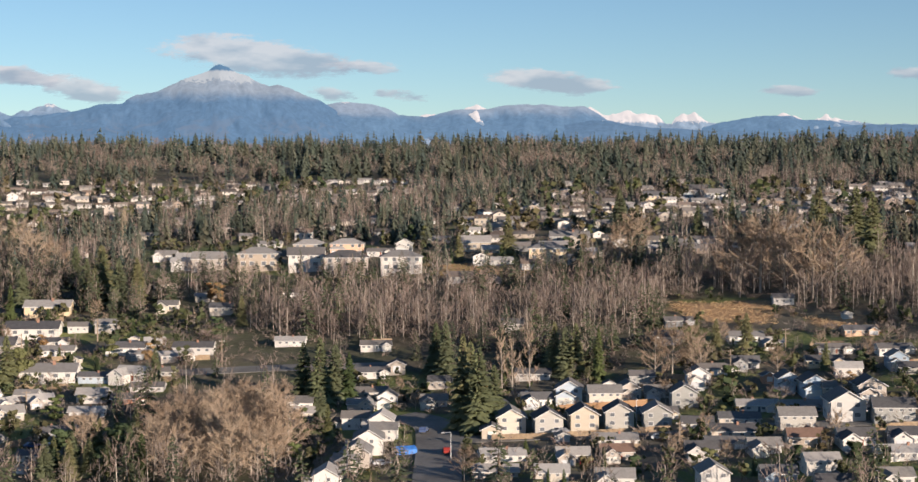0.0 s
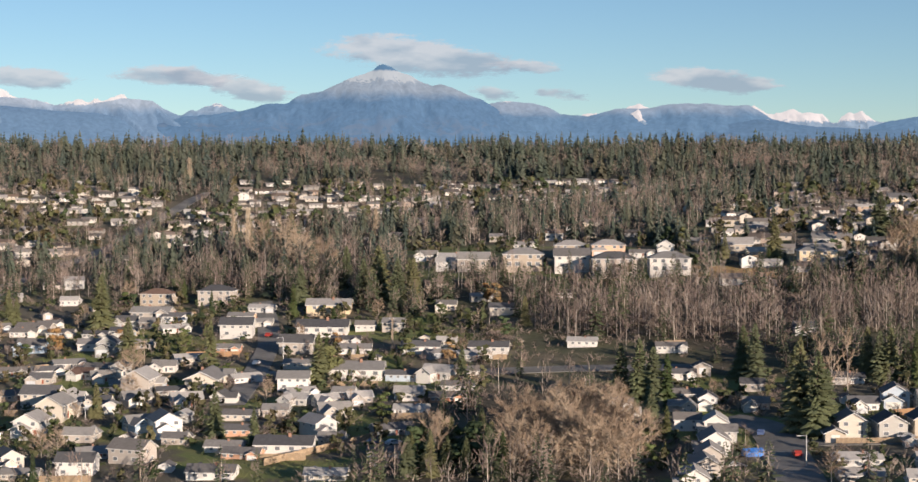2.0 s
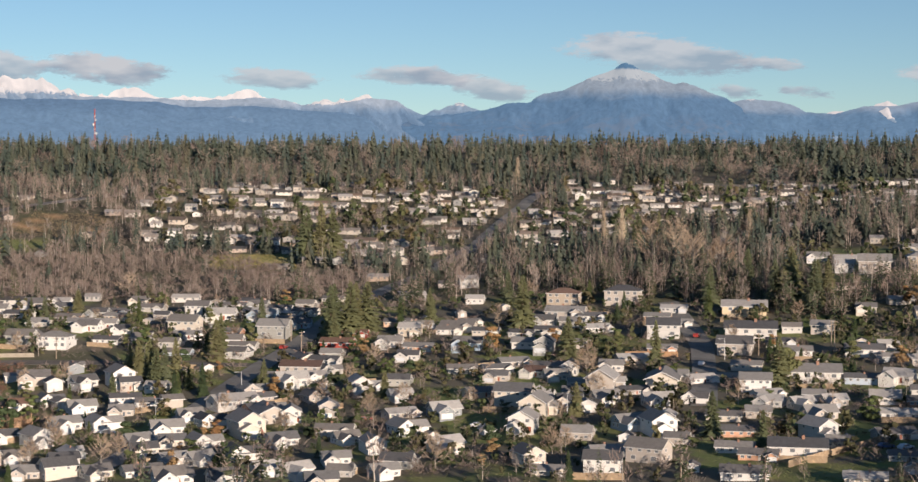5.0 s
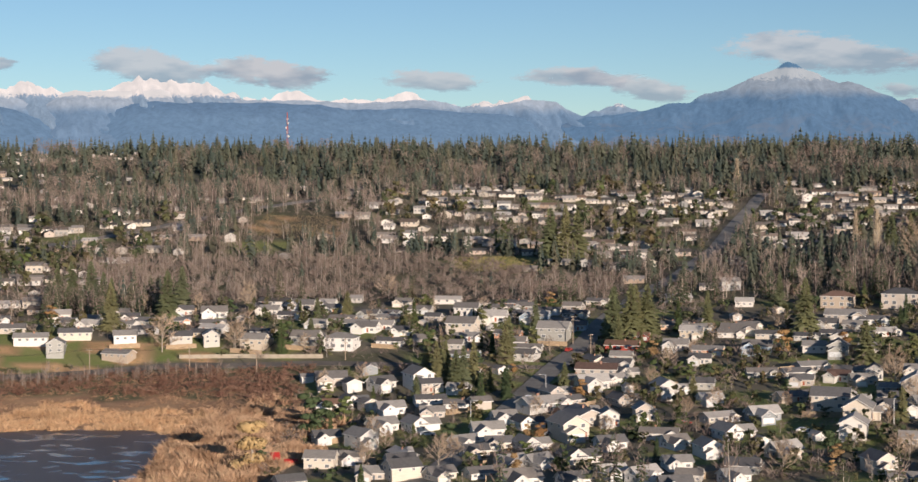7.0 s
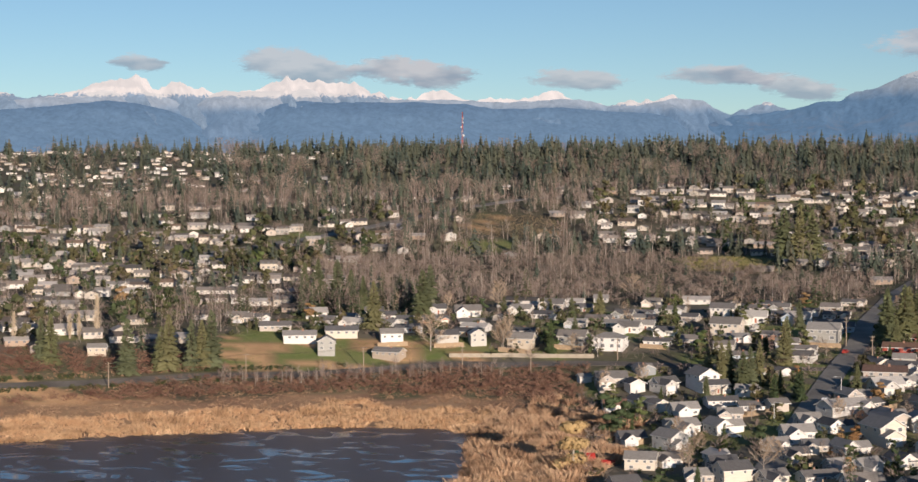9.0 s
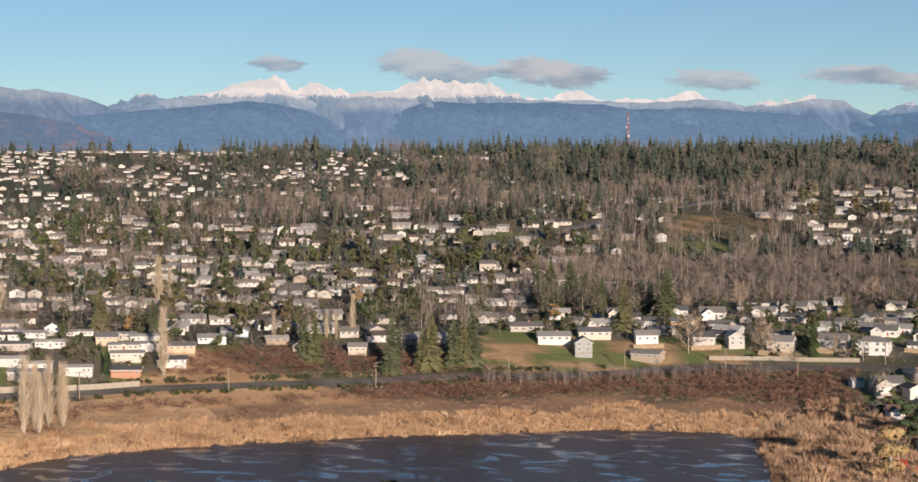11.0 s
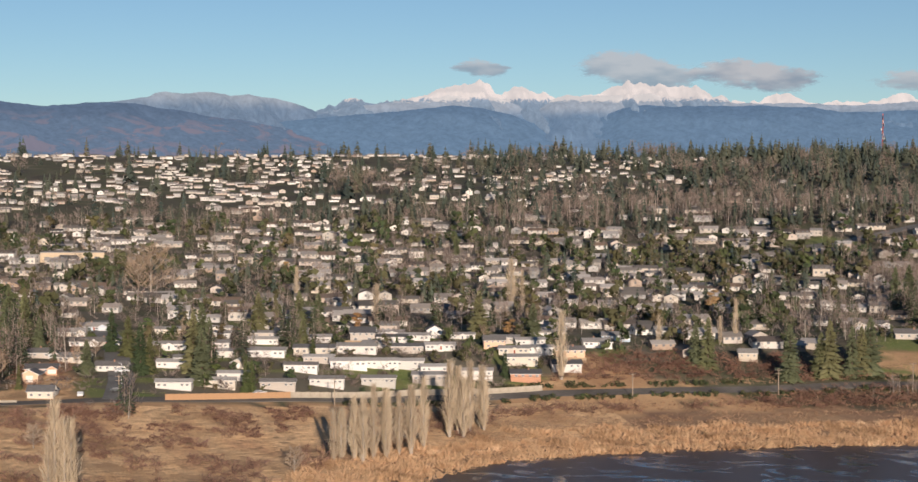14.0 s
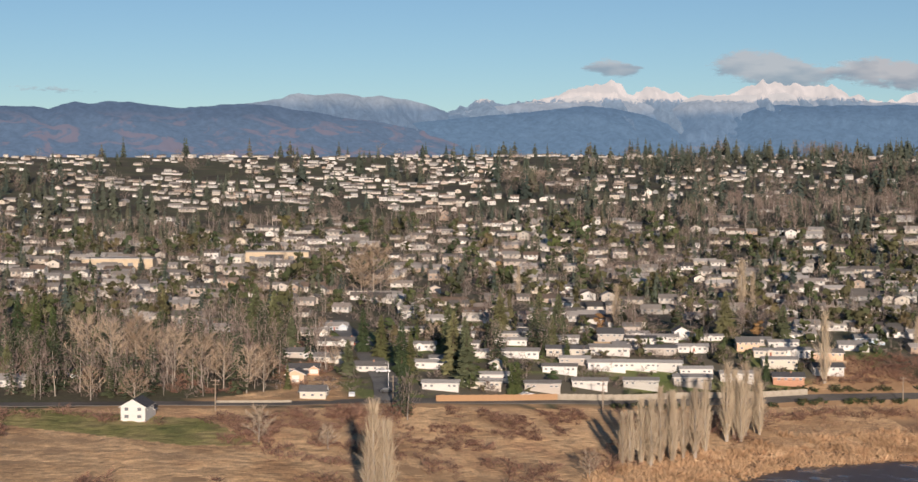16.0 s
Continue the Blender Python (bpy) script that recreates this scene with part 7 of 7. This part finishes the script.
# ---- far houses, joined by district ----
def far_house(w, d, eave, rise):
    """Walls, roof with eaves and dark windows: triangles by slot (wall, roof, window)."""
    v, f = [], {0: [], 1: [], 2: []}

    def quad(slot, *pts):
        i = len(v)
        v.extend(pts)
        f[slot] += [(i, i + 1, i + 2)] + ([(i, i + 2, i + 3)] if len(pts) == 4 else [])
    x, y = w / 2, d / 2
    quad(0, (-x, -y, -1), (x, -y, -1), (x, -y, eave), (-x, -y, eave)), quad(0, (x, y, -1), (-x, y, -1), (-x, y, eave), (x, y, eave))
    for s in (-1, 1):
        quad(0, (s * x, -s * y, -1), (s * x, s * y, -1), (s * x, s * y, eave), (s * x, -s * y, eave)), quad(0, (s * x, -s * y, eave), (s * x, s * y, eave), (s * x, 0, eave + rise))
    o = 0.5
    for s in (-1, 1):
        a, b = (-x - o, s * (y + o), eave - rise * o / y), (x + o, s * (y + o), eave - rise * o / y)
        c, e = (x + o, 0, eave + rise + .15), (-x - o, 0, eave + rise + .15)
        quad(1, *((a, b, c, e) if s < 0 else (b, a, e, c)))
        lo = [(p[0], p[1], p[2] - .25) for p in (a, b)]
        quad(1, *((lo[0], lo[1], b, a) if s < 0 else (lo[1], lo[0], a, b)))
    for z in ([1.0] if eave < 4 else [1.0, 3.6]):
        for px in (-w * .32, 0, w * .32):
            for s in (-1, 1):
                quad(2, (px - .7 * s, s * (y + .04), z), (px + .7 * s, s * (y + .04), z), (px + .7 * s, s * (y + .04), z + 1.2), (px - .7 * s, s * (y + .04), z + 1.2)) if s < 0 else \
                    quad(2, (px + .7, y + .04, z), (px - .7, y + .04, z), (px - .7, y + .04, z + 1.2), (px + .7, y + .04, z + 1.2))
        for s in (-1, 1):
            quad(2, (s * (x + .04), -s * .6, z), (s * (x + .04), s * .6, z), (s * (x + .04), s * .6, z + 1.2), (s * (x + .04), -s * .6, z + 1.2))
    va = np.array(v)
    return [(va, np.array(f[0])), (va, np.array(f[1])), (va, np.array(f[2]))]


SIDING_FAR = material("far_siding", [(.64, .615, .575), (.45, .41, .36), (.58, .515, .425), (.75, .73, .69), (.27, .27, .265), (.50, .44, .365), (.68, .66, .625), (.36, .26, .19), (.60, .58, .545), (.32, .30, .275)], 1.0, 0.75, "tone", detail=0.08)
ROOF_FAR = material("far_roof", [(.10, .095, .09), (.17, .155, .14), (.30, .27, .24), (.08, .078, .078), (.20, .145, .11), (.42, .39, .36), (.26, .245, .23), (.50, .47, .44)], 1.0, 0.9, "shift", detail=0.15)
SHAPES = [far_house(13, 8, 2.6, 1.6), far_house(10, 8.5, 4.2, 1.7), far_house(15, 8, 2.5, 1.5), far_house(11, 8, 2.6, 1.7), far_house(17, 8, 2.5, 1.4), far_house(9, 8, 2.7, 1.7), far_house(14, 8, 2.6, 1.5), far_house(12, 8, 2.7, 1.8)]


def strew_houses(name, spots, label):
    """Far houses along their streets, shrunk with distance to fit the camera's view, each with its own paint and roof.
    """
    vs, fs, ms, tone, at = [], [], [], [], 0
    z = land(spots[:, 0], spots[:, 1])
    away = np.hypot(spots[:, 0] + 200, spots[:, 1] + 50)
    for k, (x, y) in enumerate(spots):
        group = SHAPES[int(rng.integers(len(SHAPES)))]
        grid = (33 if x < -560 else 8) + 10 * float(lumps(np.array([x]), np.array([y]), 110, 5)[0])
        a = math.radians(grid + (0, 180, 0, 180, 90)[int(rng.integers(5))] + float(rng.normal(0, 5)))
        c, s, size = math.cos(a), math.sin(a), float(rng.uniform(0.78, 1.12)) * 0.80 * (1.12 if away[k] < 1180 else 1.0) * (1 - away[k] / 4900)
        v = group[0][0] * size
        vs.append(np.column_stack([v[:, 0] * c - v[:, 1] * s + x, v[:, 0] * s + v[:, 1] * c + y, v[:, 2] + z[k] + .2]))
        for slot, (_, f) in enumerate(group):
            fs.append(f + at)
            ms.append(np.full(len(f), slot))
        tone.append(np.full(len(v), rng.random()))
        at += len(v)
    me = mesh_of(name, np.concatenate(vs), np.concatenate(fs), [SIDING_FAR, ROOF_FAR, GLASS], np.concatenate(ms))
    tone = np.concatenate(tone)
    for key, values in (("tone", tone), ("shift", tone * 7.3 % 1)):
        me.attributes.new(key, "FLOAT", "POINT").data.foreach_set("value", values.astype(np.float32))
    return tagged(new(name, me), label, "houses", kind="stuff")


def street_spots(keep, box_x, box_y, gap_x, gap_y, skip):
    """House plots along east-west streets, two rows to a block."""
    out = []
    for j, y in enumerate(np.arange(*box_y, gap_y)):
        for x in np.arange(*box_x, gap_x):
            out.append((x + rng.normal(0, 2.5) + (j % 2) * 6, y + rng.normal(0, 2.5) + (8 if j % 2 else 0)))
    out = np.array(out)
    out = out[keep(out) & clear_of_roads(out[:, 0], out[:, 1], 7) & (rng.random(len(out)) > skip)]
    return out[clear_of_houses(out, 10)]


homes = street_spots(lambda o: region_mask(o[:, 0], o[:, 1], "H") & (lumps(o[:, 0], o[:, 1], 38, 11) < 0.62) & ((np.hypot(o[:, 0] + 200, o[:, 1] + 50) > 740) | (rng.random(len(o)) < 0.7)), (-1500, 300), (300, 1300), 11.5, 18, 0.2)
strew_houses("far_houses", homes, "pale suburban houses among trees on the slope")
def hill_town(o):
    r, a = np.hypot(o[:, 0] + 200, o[:, 1] + 50), np.degrees(np.arctan2(-(o[:, 0] + 200), o[:, 1] + 50))
    return (r > 1180) & (r < 1800) & (a > 26) & ~region_mask(o[:, 0], o[:, 1], "HF") & (lumps(o[:, 0], o[:, 1], 52, 11) < 0.25) & (rng.random(len(o)) < np.clip((a - 20) / 26, 0.15, 0.85))
ridge = street_spots(hill_town, (-2000, -300), (400, 1700), 12, 22, 0.1)
strew_houses("ridge_houses", ridge, "far pale houses along the crest of the hill")
between = street_spots(lambda o: (np.hypot(o[:, 0] + 200, o[:, 1] + 50) > 660) & (np.hypot(o[:, 0] + 200, o[:, 1] + 50) < 1180) & ~region_mask(o[:, 0], o[:, 1], "HXFBCM"), (-1300, 250), (350, 1200), 15, 30, 0.5)
strew_houses("scattered_houses", between, "scattered pale houses half hidden by trees")

# rough dry grass in the field: low ragged swaths, row by row
su, sv = np.array((0.6, 0.8)), np.array((-0.8, 0.6))
vs, fs, gs, at = [], [], [], 0
for k in range(150):
    along = np.arange(0, 330, 1.2)
    p = np.array((-765.0, 110.0)) + along[:, None] * su + (k * 1.35 - 62) * -sv + (0.5 * lumps(along, along * 0 + k * 3.1, 9)[:, None]) * sv
    x, y = p[:, 0], p[:, 1]
    inside = (from_shore(x, y) > 18) & clear_of_roads(x, y, 3) & (x > -790) & (x < -545) & (y < 400) & ~region_mask(x, y, "XHM")
    green = within(x, y, [(-790, 150), (-745, 185), (-700, 212), (-668, 198), (-680, 184), (-712, 176)])
    if inside.sum() < 4:
        continue
    tall = (0.16 + 0.13 * rng.random(len(x)) + 0.12 * lumps(x, y, 14, 4) + 0.06 * lumps(x, y, 4, 2)) * np.where(lumps(x, y, 12, 7) < -0.95, -0.3, 1)
    z = land(x, y) + 0.10 * lumps(x, y, 16)
    row = np.stack([np.column_stack([p + 0.55 * -sv * np.sign(1), z - 0.12]), np.column_stack([p + 0.12 * rng.normal(0, 1, (len(x), 2)), z + tall]), np.column_stack([p + 0.5 * sv, z - 0.12])], 1)
    idx_r = at + np.arange(len(x) * 3).reshape(-1, 3)
    for c in (0, 1):
        q4 = np.stack([idx_r[:-1, c], idx_r[1:, c], idx_r[1:, c + 1], idx_r[:-1, c + 1]], -1)
        ok = inside[:-1] & inside[1:]
        fs.append(q4[ok & ~green[:-1]])
        gs.append(q4[ok & green[:-1]])
    vs.append(row.reshape(-1, 3))
    at += len(x) * 3
FIELD_GRASS = material("dry_field_grass", [(.48, .30, .168), (.57, .375, .21), (.63, .43, .25), (.54, .35, .195), (.43, .265, .152)], 0.045, 0.95, detail=0.4, fine=40)
MEADOW_GRASS = material("meadow_grass", [(.20, .21, .075), (.27, .25, .10), (.33, .27, .13), (.23, .22, .085)], 0.06, 0.95, detail=0.35, fine=40)
kinds = np.concatenate([np.zeros(sum(map(len, fs)), int), np.ones(sum(map(len, gs)), int)])
tagged(new("rough_grass", mesh_of("rough_grass", np.concatenate(vs), np.concatenate(fs + gs), [FIELD_GRASS, MEADOW_GRASS], kinds)), "dry tan grass in ragged rows on the field", "grass", kind="stuff")



# ---- street furniture, fences, cars ----
def utility_pole(x, y, tall):
    p_ = new("utility_pole")
    bm = bmesh.new()
    bmesh.ops.create_cone(bm, cap_ends=True, segments=8, radius1=0.19, radius2=0.13, depth=tall, matrix=Matrix.Translation((0, 0, tall / 2 - .3)))
    part("pole", bm, POLE, p_)
    for k, z in enumerate((tall - 0.9, tall - 2.0)):
        bm = bmesh.new()
        box(bm, -1.2 + .3 * k, -0.06, z, 1.2 - .3 * k, 0.06, z + 0.13)
        arm = part("crossarm", bm, POLE, p_)
        top_arm = arm if k == 0 else top_arm
    for x_ in (-1.0, 0.0, 1.0):
        bm = bmesh.new()
        bmesh.ops.create_cone(bm, cap_ends=True, segments=6, radius1=0.07, radius2=0.05, depth=0.25, matrix=Matrix.Translation((x_, 0, tall - 0.65)))
        part("insulator", bm, STEEL, top_arm)
    p_.matrix_world = pose(x, y, height(x, y), 0, 0, float(rng.uniform(20, 60)))
    return tagged(p_, "weathered wooden utility pole with crossarms", "utility pole", "poles along the streets")


def wire(a, b, sag=0.8):
    v, f = [], []
    pts = [Vector(a).lerp(Vector(b), k / 8) - Vector((0, 0, sag * 4 * (k / 8) * (1 - k / 8))) for k in range(9)]
    across = (Vector(b) - Vector(a)).cross(Vector((0, 0, 1))).normalized() * 0.035
    for k, p in enumerate(pts):
        v += [tuple(p + across), tuple(p - across), tuple(p + Vector((0, 0, 0.05)))]
        if k:
            i = 3 * k
            for j in range(3):
                m = (j + 1) % 3
                f += [(i - 3 + j, i - 3 + m, i + m), (i - 3 + j, i + m, i + j)]
    return tagged(new("power_wire", mesh_of("power_wire", v, f, [TYRE])), "thin dark power wire between poles", "wire", "power wires")


POLES = [(-75, 522, 9), (-120, 548, 12), (-121, 461, 7), (77, 469, 7), (97, 491, 7), (51, 382, 7), (-201, 531, 9), (-145, 547, 8), (-415, 501, 9), (-389, 520, 8), (-315, 560, 11), (-302, 532, 10), (-121, 553, 11)]
LINE = [(-705, 222, 9), (-675, 262, 9), (-640, 318, 9), (-611, 360, 9), (-577, 394, 9), (-541, 429, 9), (-506, 461, 9), (-473, 487, 9), (-440, 499, 9)]
for x, y, tall in POLES + LINE:
    utility_pole(x, y, tall)
for (x0, y0, h0), (x1, y1, h1) in zip(LINE, LINE[1:]):
    for off in (-0.8, 0.8):
        wire((x0 + off, y0 - off, height(x0, y0) + h0 - .5), (x1 + off, y1 - off, height(x1, y1) + h1 - .5))


def street_lamp(x, y, turn):
    s_ = new("street_lamp")
    bm = bmesh.new()
    bmesh.ops.create_cone(bm, cap_ends=True, segments=8, radius1=0.11, radius2=0.07, depth=7.5, matrix=Matrix.Translation((0, 0, 3.6)))
    part("pole", bm, STEEL, s_)
    bm = bmesh.new()
    box(bm, -0.05, 0, 7.2, 0.05, 1.9, 7.3)
    arm = part("arm", bm, STEEL, s_)
    bm = bmesh.new()
    box(bm, -0.16, 1.5, 7.12, 0.16, 2.3, 7.26)
    part("lamp_head", bm, TRIM, arm)
    s_.matrix_world = pose(x, y, height(x, y), 0, 0, turn)
    return tagged(s_, "slim grey steel street lamp with short arm", "street lamp", "street lamps")


for x, y, turn in ((-2, 382, 90), (-304, 476, 90), (-690, 279, 60), (-318, 440, -90), (-156, 540, 90), (-196, 452, 0), (44, 410, 180)):
    street_lamp(x, y, turn)


def lattice_mast(x, y, tall):
    m_ = new("radio_mast")
    for k in range(3):
        bm = bmesh.new()
        a = k * 2.094
        v, f = [], []
        prism(v, f, np.array((math.cos(a) * 1.3, math.sin(a) * 1.3, -1)), np.array((math.cos(a) * .35, math.sin(a) * .35, tall)), 0.22, 0.16)
        o = new("leg", mesh_of("leg", v, f, [MAST_RED]))
        o.parent = m_
    for k in range(14):
        z0, z1 = tall * k / 14, tall * (k + 1) / 14
        v, f = [], []
        for j in range(3):
            a, b = j * 2.094, (j + 1) * 2.094
            r0, r1 = 1.3 - .95 * k / 14, 1.3 - .95 * (k + 1) / 14
            prism(v, f, np.array((math.cos(a) * r0, math.sin(a) * r0, z0)), np.array((math.cos(b) * r1, math.sin(b) * r1, z1)), 0.12, 0.12)
        o = new("brace", mesh_of("brace", v, f, [MAST_RED if k % 4 < 2 else TRIM]))
        o.parent = m_
    for k in range(5):
        bm = bmesh.new()
        bmesh.ops.create_cone(bm, cap_ends=True, segments=12, radius1=1.2, radius2=1.0, depth=0.7, matrix=pose(math.cos(k * 2) * 1.3, math.sin(k * 2) * 1.3, tall * (.45 + .1 * k), 90, 0, 40 * k))
        part("dish", bm, TRIM, m_)
    m_.matrix_world = pose(x, y, height(x, y))
    return tagged(m_, "red and white lattice radio mast with dishes", "radio mast")


lattice_mast(-885, 1631, 47)


def fence(line, tall, mat, label, category="fence", step=2.4):
    """Posts and panels along a line, each a part."""
    f_ = new("fence")
    for (x0, y0), (x1, y1) in zip(line, line[1:]):
        n_ = max(1, round(math.hypot(x1 - x0, y1 - y0) / step))
        a = math.degrees(math.atan2(y1 - y0, x1 - x0))
        for k in range(n_):
            x, y = x0 + (x1 - x0) * (k + .5) / n_, y0 + (y1 - y0) * (k + .5) / n_
            ln = math.hypot(x1 - x0, y1 - y0) / n_
            bm = bmesh.new()
            box(bm, -ln / 2, -0.03, -0.4, ln / 2, 0.03, tall)
            box(bm, -ln / 2 - 0.06, -0.06, -0.4, -ln / 2 + 0.06, 0.06, tall + 0.1)
            o = part("panel", bm, mat, f_)
            o.matrix_local = pose(x, y, height(x, y), 0, 0, a)
    return tagged(f_, label, category, "garden fences")


fence([(-671, 277), (-664, 290), (-652, 312)], 1.9, FENCE_NEW, "new orange cedar fence along the road")
fence([(-652, 312), (-631, 346), (-603, 381)], 1.9, CONCRETE_WALL, "pale weathered board fence along the road", step=3.0)
fence([(-449, 509), (-428, 516), (-398, 521)], 1.4, CONCRETE_WALL, "long white garden wall above the road", "wall", 3.5)
fence([(-712, 229), (-697, 244)], 0.75, CONCRETE_WALL, "pale roadside guard rail", "guard rail", 3.0)
fence([(26, 437), (52, 437)], 1.8, FENCE_NEW, "orange cedar garden fence behind houses")
fence([(8, 405), (20, 403), (58, 402)], 1.6, FENCE, "brown cedar garden fence behind houses")
fence([(-190, 545), (-172, 545)], 1.8, FENCE_NEW, "orange cedar garden fence by the street")
fence([(-132, 392), (-112, 420), (-100, 440)], 1.7, FENCE, "grey-brown garden fence down the slope")
fence([(-350, 508), (-330, 512)], 1.4, FENCE, "red-brown fence by the avenue")
for street in TOWN:
    for k, (code, x, y, turn, size) in enumerate(street):
        if code[0] in "tebr" and k % 3 == 0 and street not in (WEST_FIELD, SHORE_ROW):
            a = radians(turn)
            bx, by = -math.sin(a), math.cos(a)      # behind the house
            sx, sy = math.cos(a), math.sin(a)
            d0, wd = 11.5 * size, 7.5 * size
            c0 = (x + bx * d0 - sx * wd, y + by * d0 - sy * wd)
            c1 = (x + bx * d0 + sx * wd, y + by * d0 + sy * wd)
            if clear_of_roads(np.array([c0[0], c1[0]]), np.array([c0[1], c1[1]]), 1).all():
                fence([c0, c1], 1.7, FENCE, "brown wooden fence behind a garden", step=3.6)

CARS = {}


def car(x, y, turn, lift=0.5):
    if not CARS:
        c_ = new("parked_car")
        bm = bmesh.new()
        prof = [(-2.2, .35), (2.2, .35), (2.25, .7), (2.1, .88), (1.0, .95), (.4, 1.42), (-1.1, 1.45), (-1.75, 1.0), (-2.2, .92)]
        a_, b_ = [bm.verts.new((px, -.86, pz)) for px, pz in prof], [bm.verts.new((px, .86, pz)) for px, pz in prof]
        bm.faces.new(a_), bm.faces.new(list(reversed(b_)))
        for k in range(len(prof)):
            m = (k + 1) % len(prof)
            bm.faces.new([a_[k], b_[k], b_[m], a_[m]])
        bmesh.ops.recalc_face_normals(bm, faces=bm.faces)
        part("body", bm, CAR_PAINT, c_)
        for s in (-1, 1):
            bm = bmesh.new()
            box(bm, -1.35, s * .87 - .02, .98, .55, s * .87 + .02, 1.34)
            part("side_window", bm, GLASS, c_)
        bm = bmesh.new()
        q_ = [bm.verts.new(p) for p in ((1.0, -.74, .99), (1.0, .74, .99), (.46, .70, 1.42), (.46, -.70, 1.42))]
        bm.faces.new(q_)
        part("windscreen", bm, GLASS, c_)
        for wx in (-1.35, 1.4):
            for wy in (-.8, .8):
                bm = bmesh.new()
                bmesh.ops.create_cone(bm, cap_ends=True, segments=14, radius1=.33, radius2=.33, depth=.22, matrix=pose(wx, wy, .33, 90))
                part("wheel", bm, TYRE, c_)
        tagged(c_, "parked car with dark windows on the street", "car", "parked cars")
        c_.matrix_basis = pose(x, y, height(x, y) + lift, 0, 0, turn)
        CARS["one"] = c_
        return c_
    return copy_thing(CARS["one"], pose(x, y, height(x, y) + lift, 0, 0, turn))


for x, y, turn, lift in ((-9, 418, 80, .5), (-3, 392, 95, .5), (-18, 383, 10, .05), (29, 373, 60, .05), (-192, 426, 20, .05), (-108, 417, 30, .05), (-103, 416, 40, .05), (-327, 426, 20, .05), (-314, 432, 88, .5), (-308, 470, 92, .5),
                         (-255, 446, 30, .05), (87, 363, 10, .05), (48, 394, 0, .05), (-685, 272, 45, .5), (-690, 262, 130, .05), (-704, 294, 50, .5), (-659, 306, 60, .05), (-313, 545, 88, .5), (-163, 530, 85, .5), (-168, 575, 85, .5),
                         (-220, 440, 15, .05), (-245, 420, 70, .05), (-290, 428, 10, .05), (70, 399, 170, .5), (25, 406, 175, .5)):
    car(x, y, turn, lift)

# blue tarpaulin over a boat, red shed by the lake, two long stores
def tent(x, y, turn, w, d, tall, mat, name, label, category):
    t_ = new(name)
    bm = bmesh.new()
    gable(bm, -w / 2, w / 2, -d / 2, d / 2, 0, tall * .6, tall * .4, "x")
    bmesh.ops.recalc_face_normals(bm, faces=bm.faces)
    part("cover", bm, mat, t_)
    t_.matrix_world = pose(x, y, height(x, y) + .05, 0, 0, turn)
    return tagged(t_, label, category)


tent(-13, 396, 20, 5.0, 3.0, 1.9, TARP, "boat_cover", "boat under a bright blue tarpaulin", "tarpaulin")
tent(-358, 386, 30, 2.6, 2.4, 2.4, RED_PAINT, "red_shed", "small bright red shed by the lake", "shed")
tent(-352, 383, 20, 4.0, 1.6, 1.3, RED_PAINT, "red_trailer", "low red trailer beside the shed", "trailer")


def store(x, y, turn, w, d, tall, mat):
    s_ = new("flat_roofed_store")
    bm = bmesh.new()
    box(bm, -w / 2, -d / 2, -1, w / 2, d / 2, tall)
    part("wall", bm, mat, s_)
    bm = bmesh.new()
    box(bm, -w / 2 - .2, -d / 2 - .2, tall, w / 2 + .2, d / 2 + .2, tall + .5)
    part("roof", bm, SHINGLE_PALE, s_)
    for k in range(int(w // 5)):
        bm = bmesh.new()
        box(bm, -w / 2 + 2 + k * 5, -d / 2 - .06, 1.0, -w / 2 + 4.6 + k * 5, -d / 2, 2.6)
        part("window", bm, GLASS, s_)
    s_.matrix_world = pose(x, y, height(x, y), 0, 0, turn)
    return tagged(s_, "long tan flat-roofed store building", "store", "stores")


STORE_TAN = material("tan_stucco", [(.50, .40, .28), (.56, .45, .32)], 0.3, 0.85, detail=0.1)
store(-961, 532, 38, 32, 14, 4.6, STORE_TAN)
store(-995, 455, 38, 34, 14, 4.4, STORE_TAN)
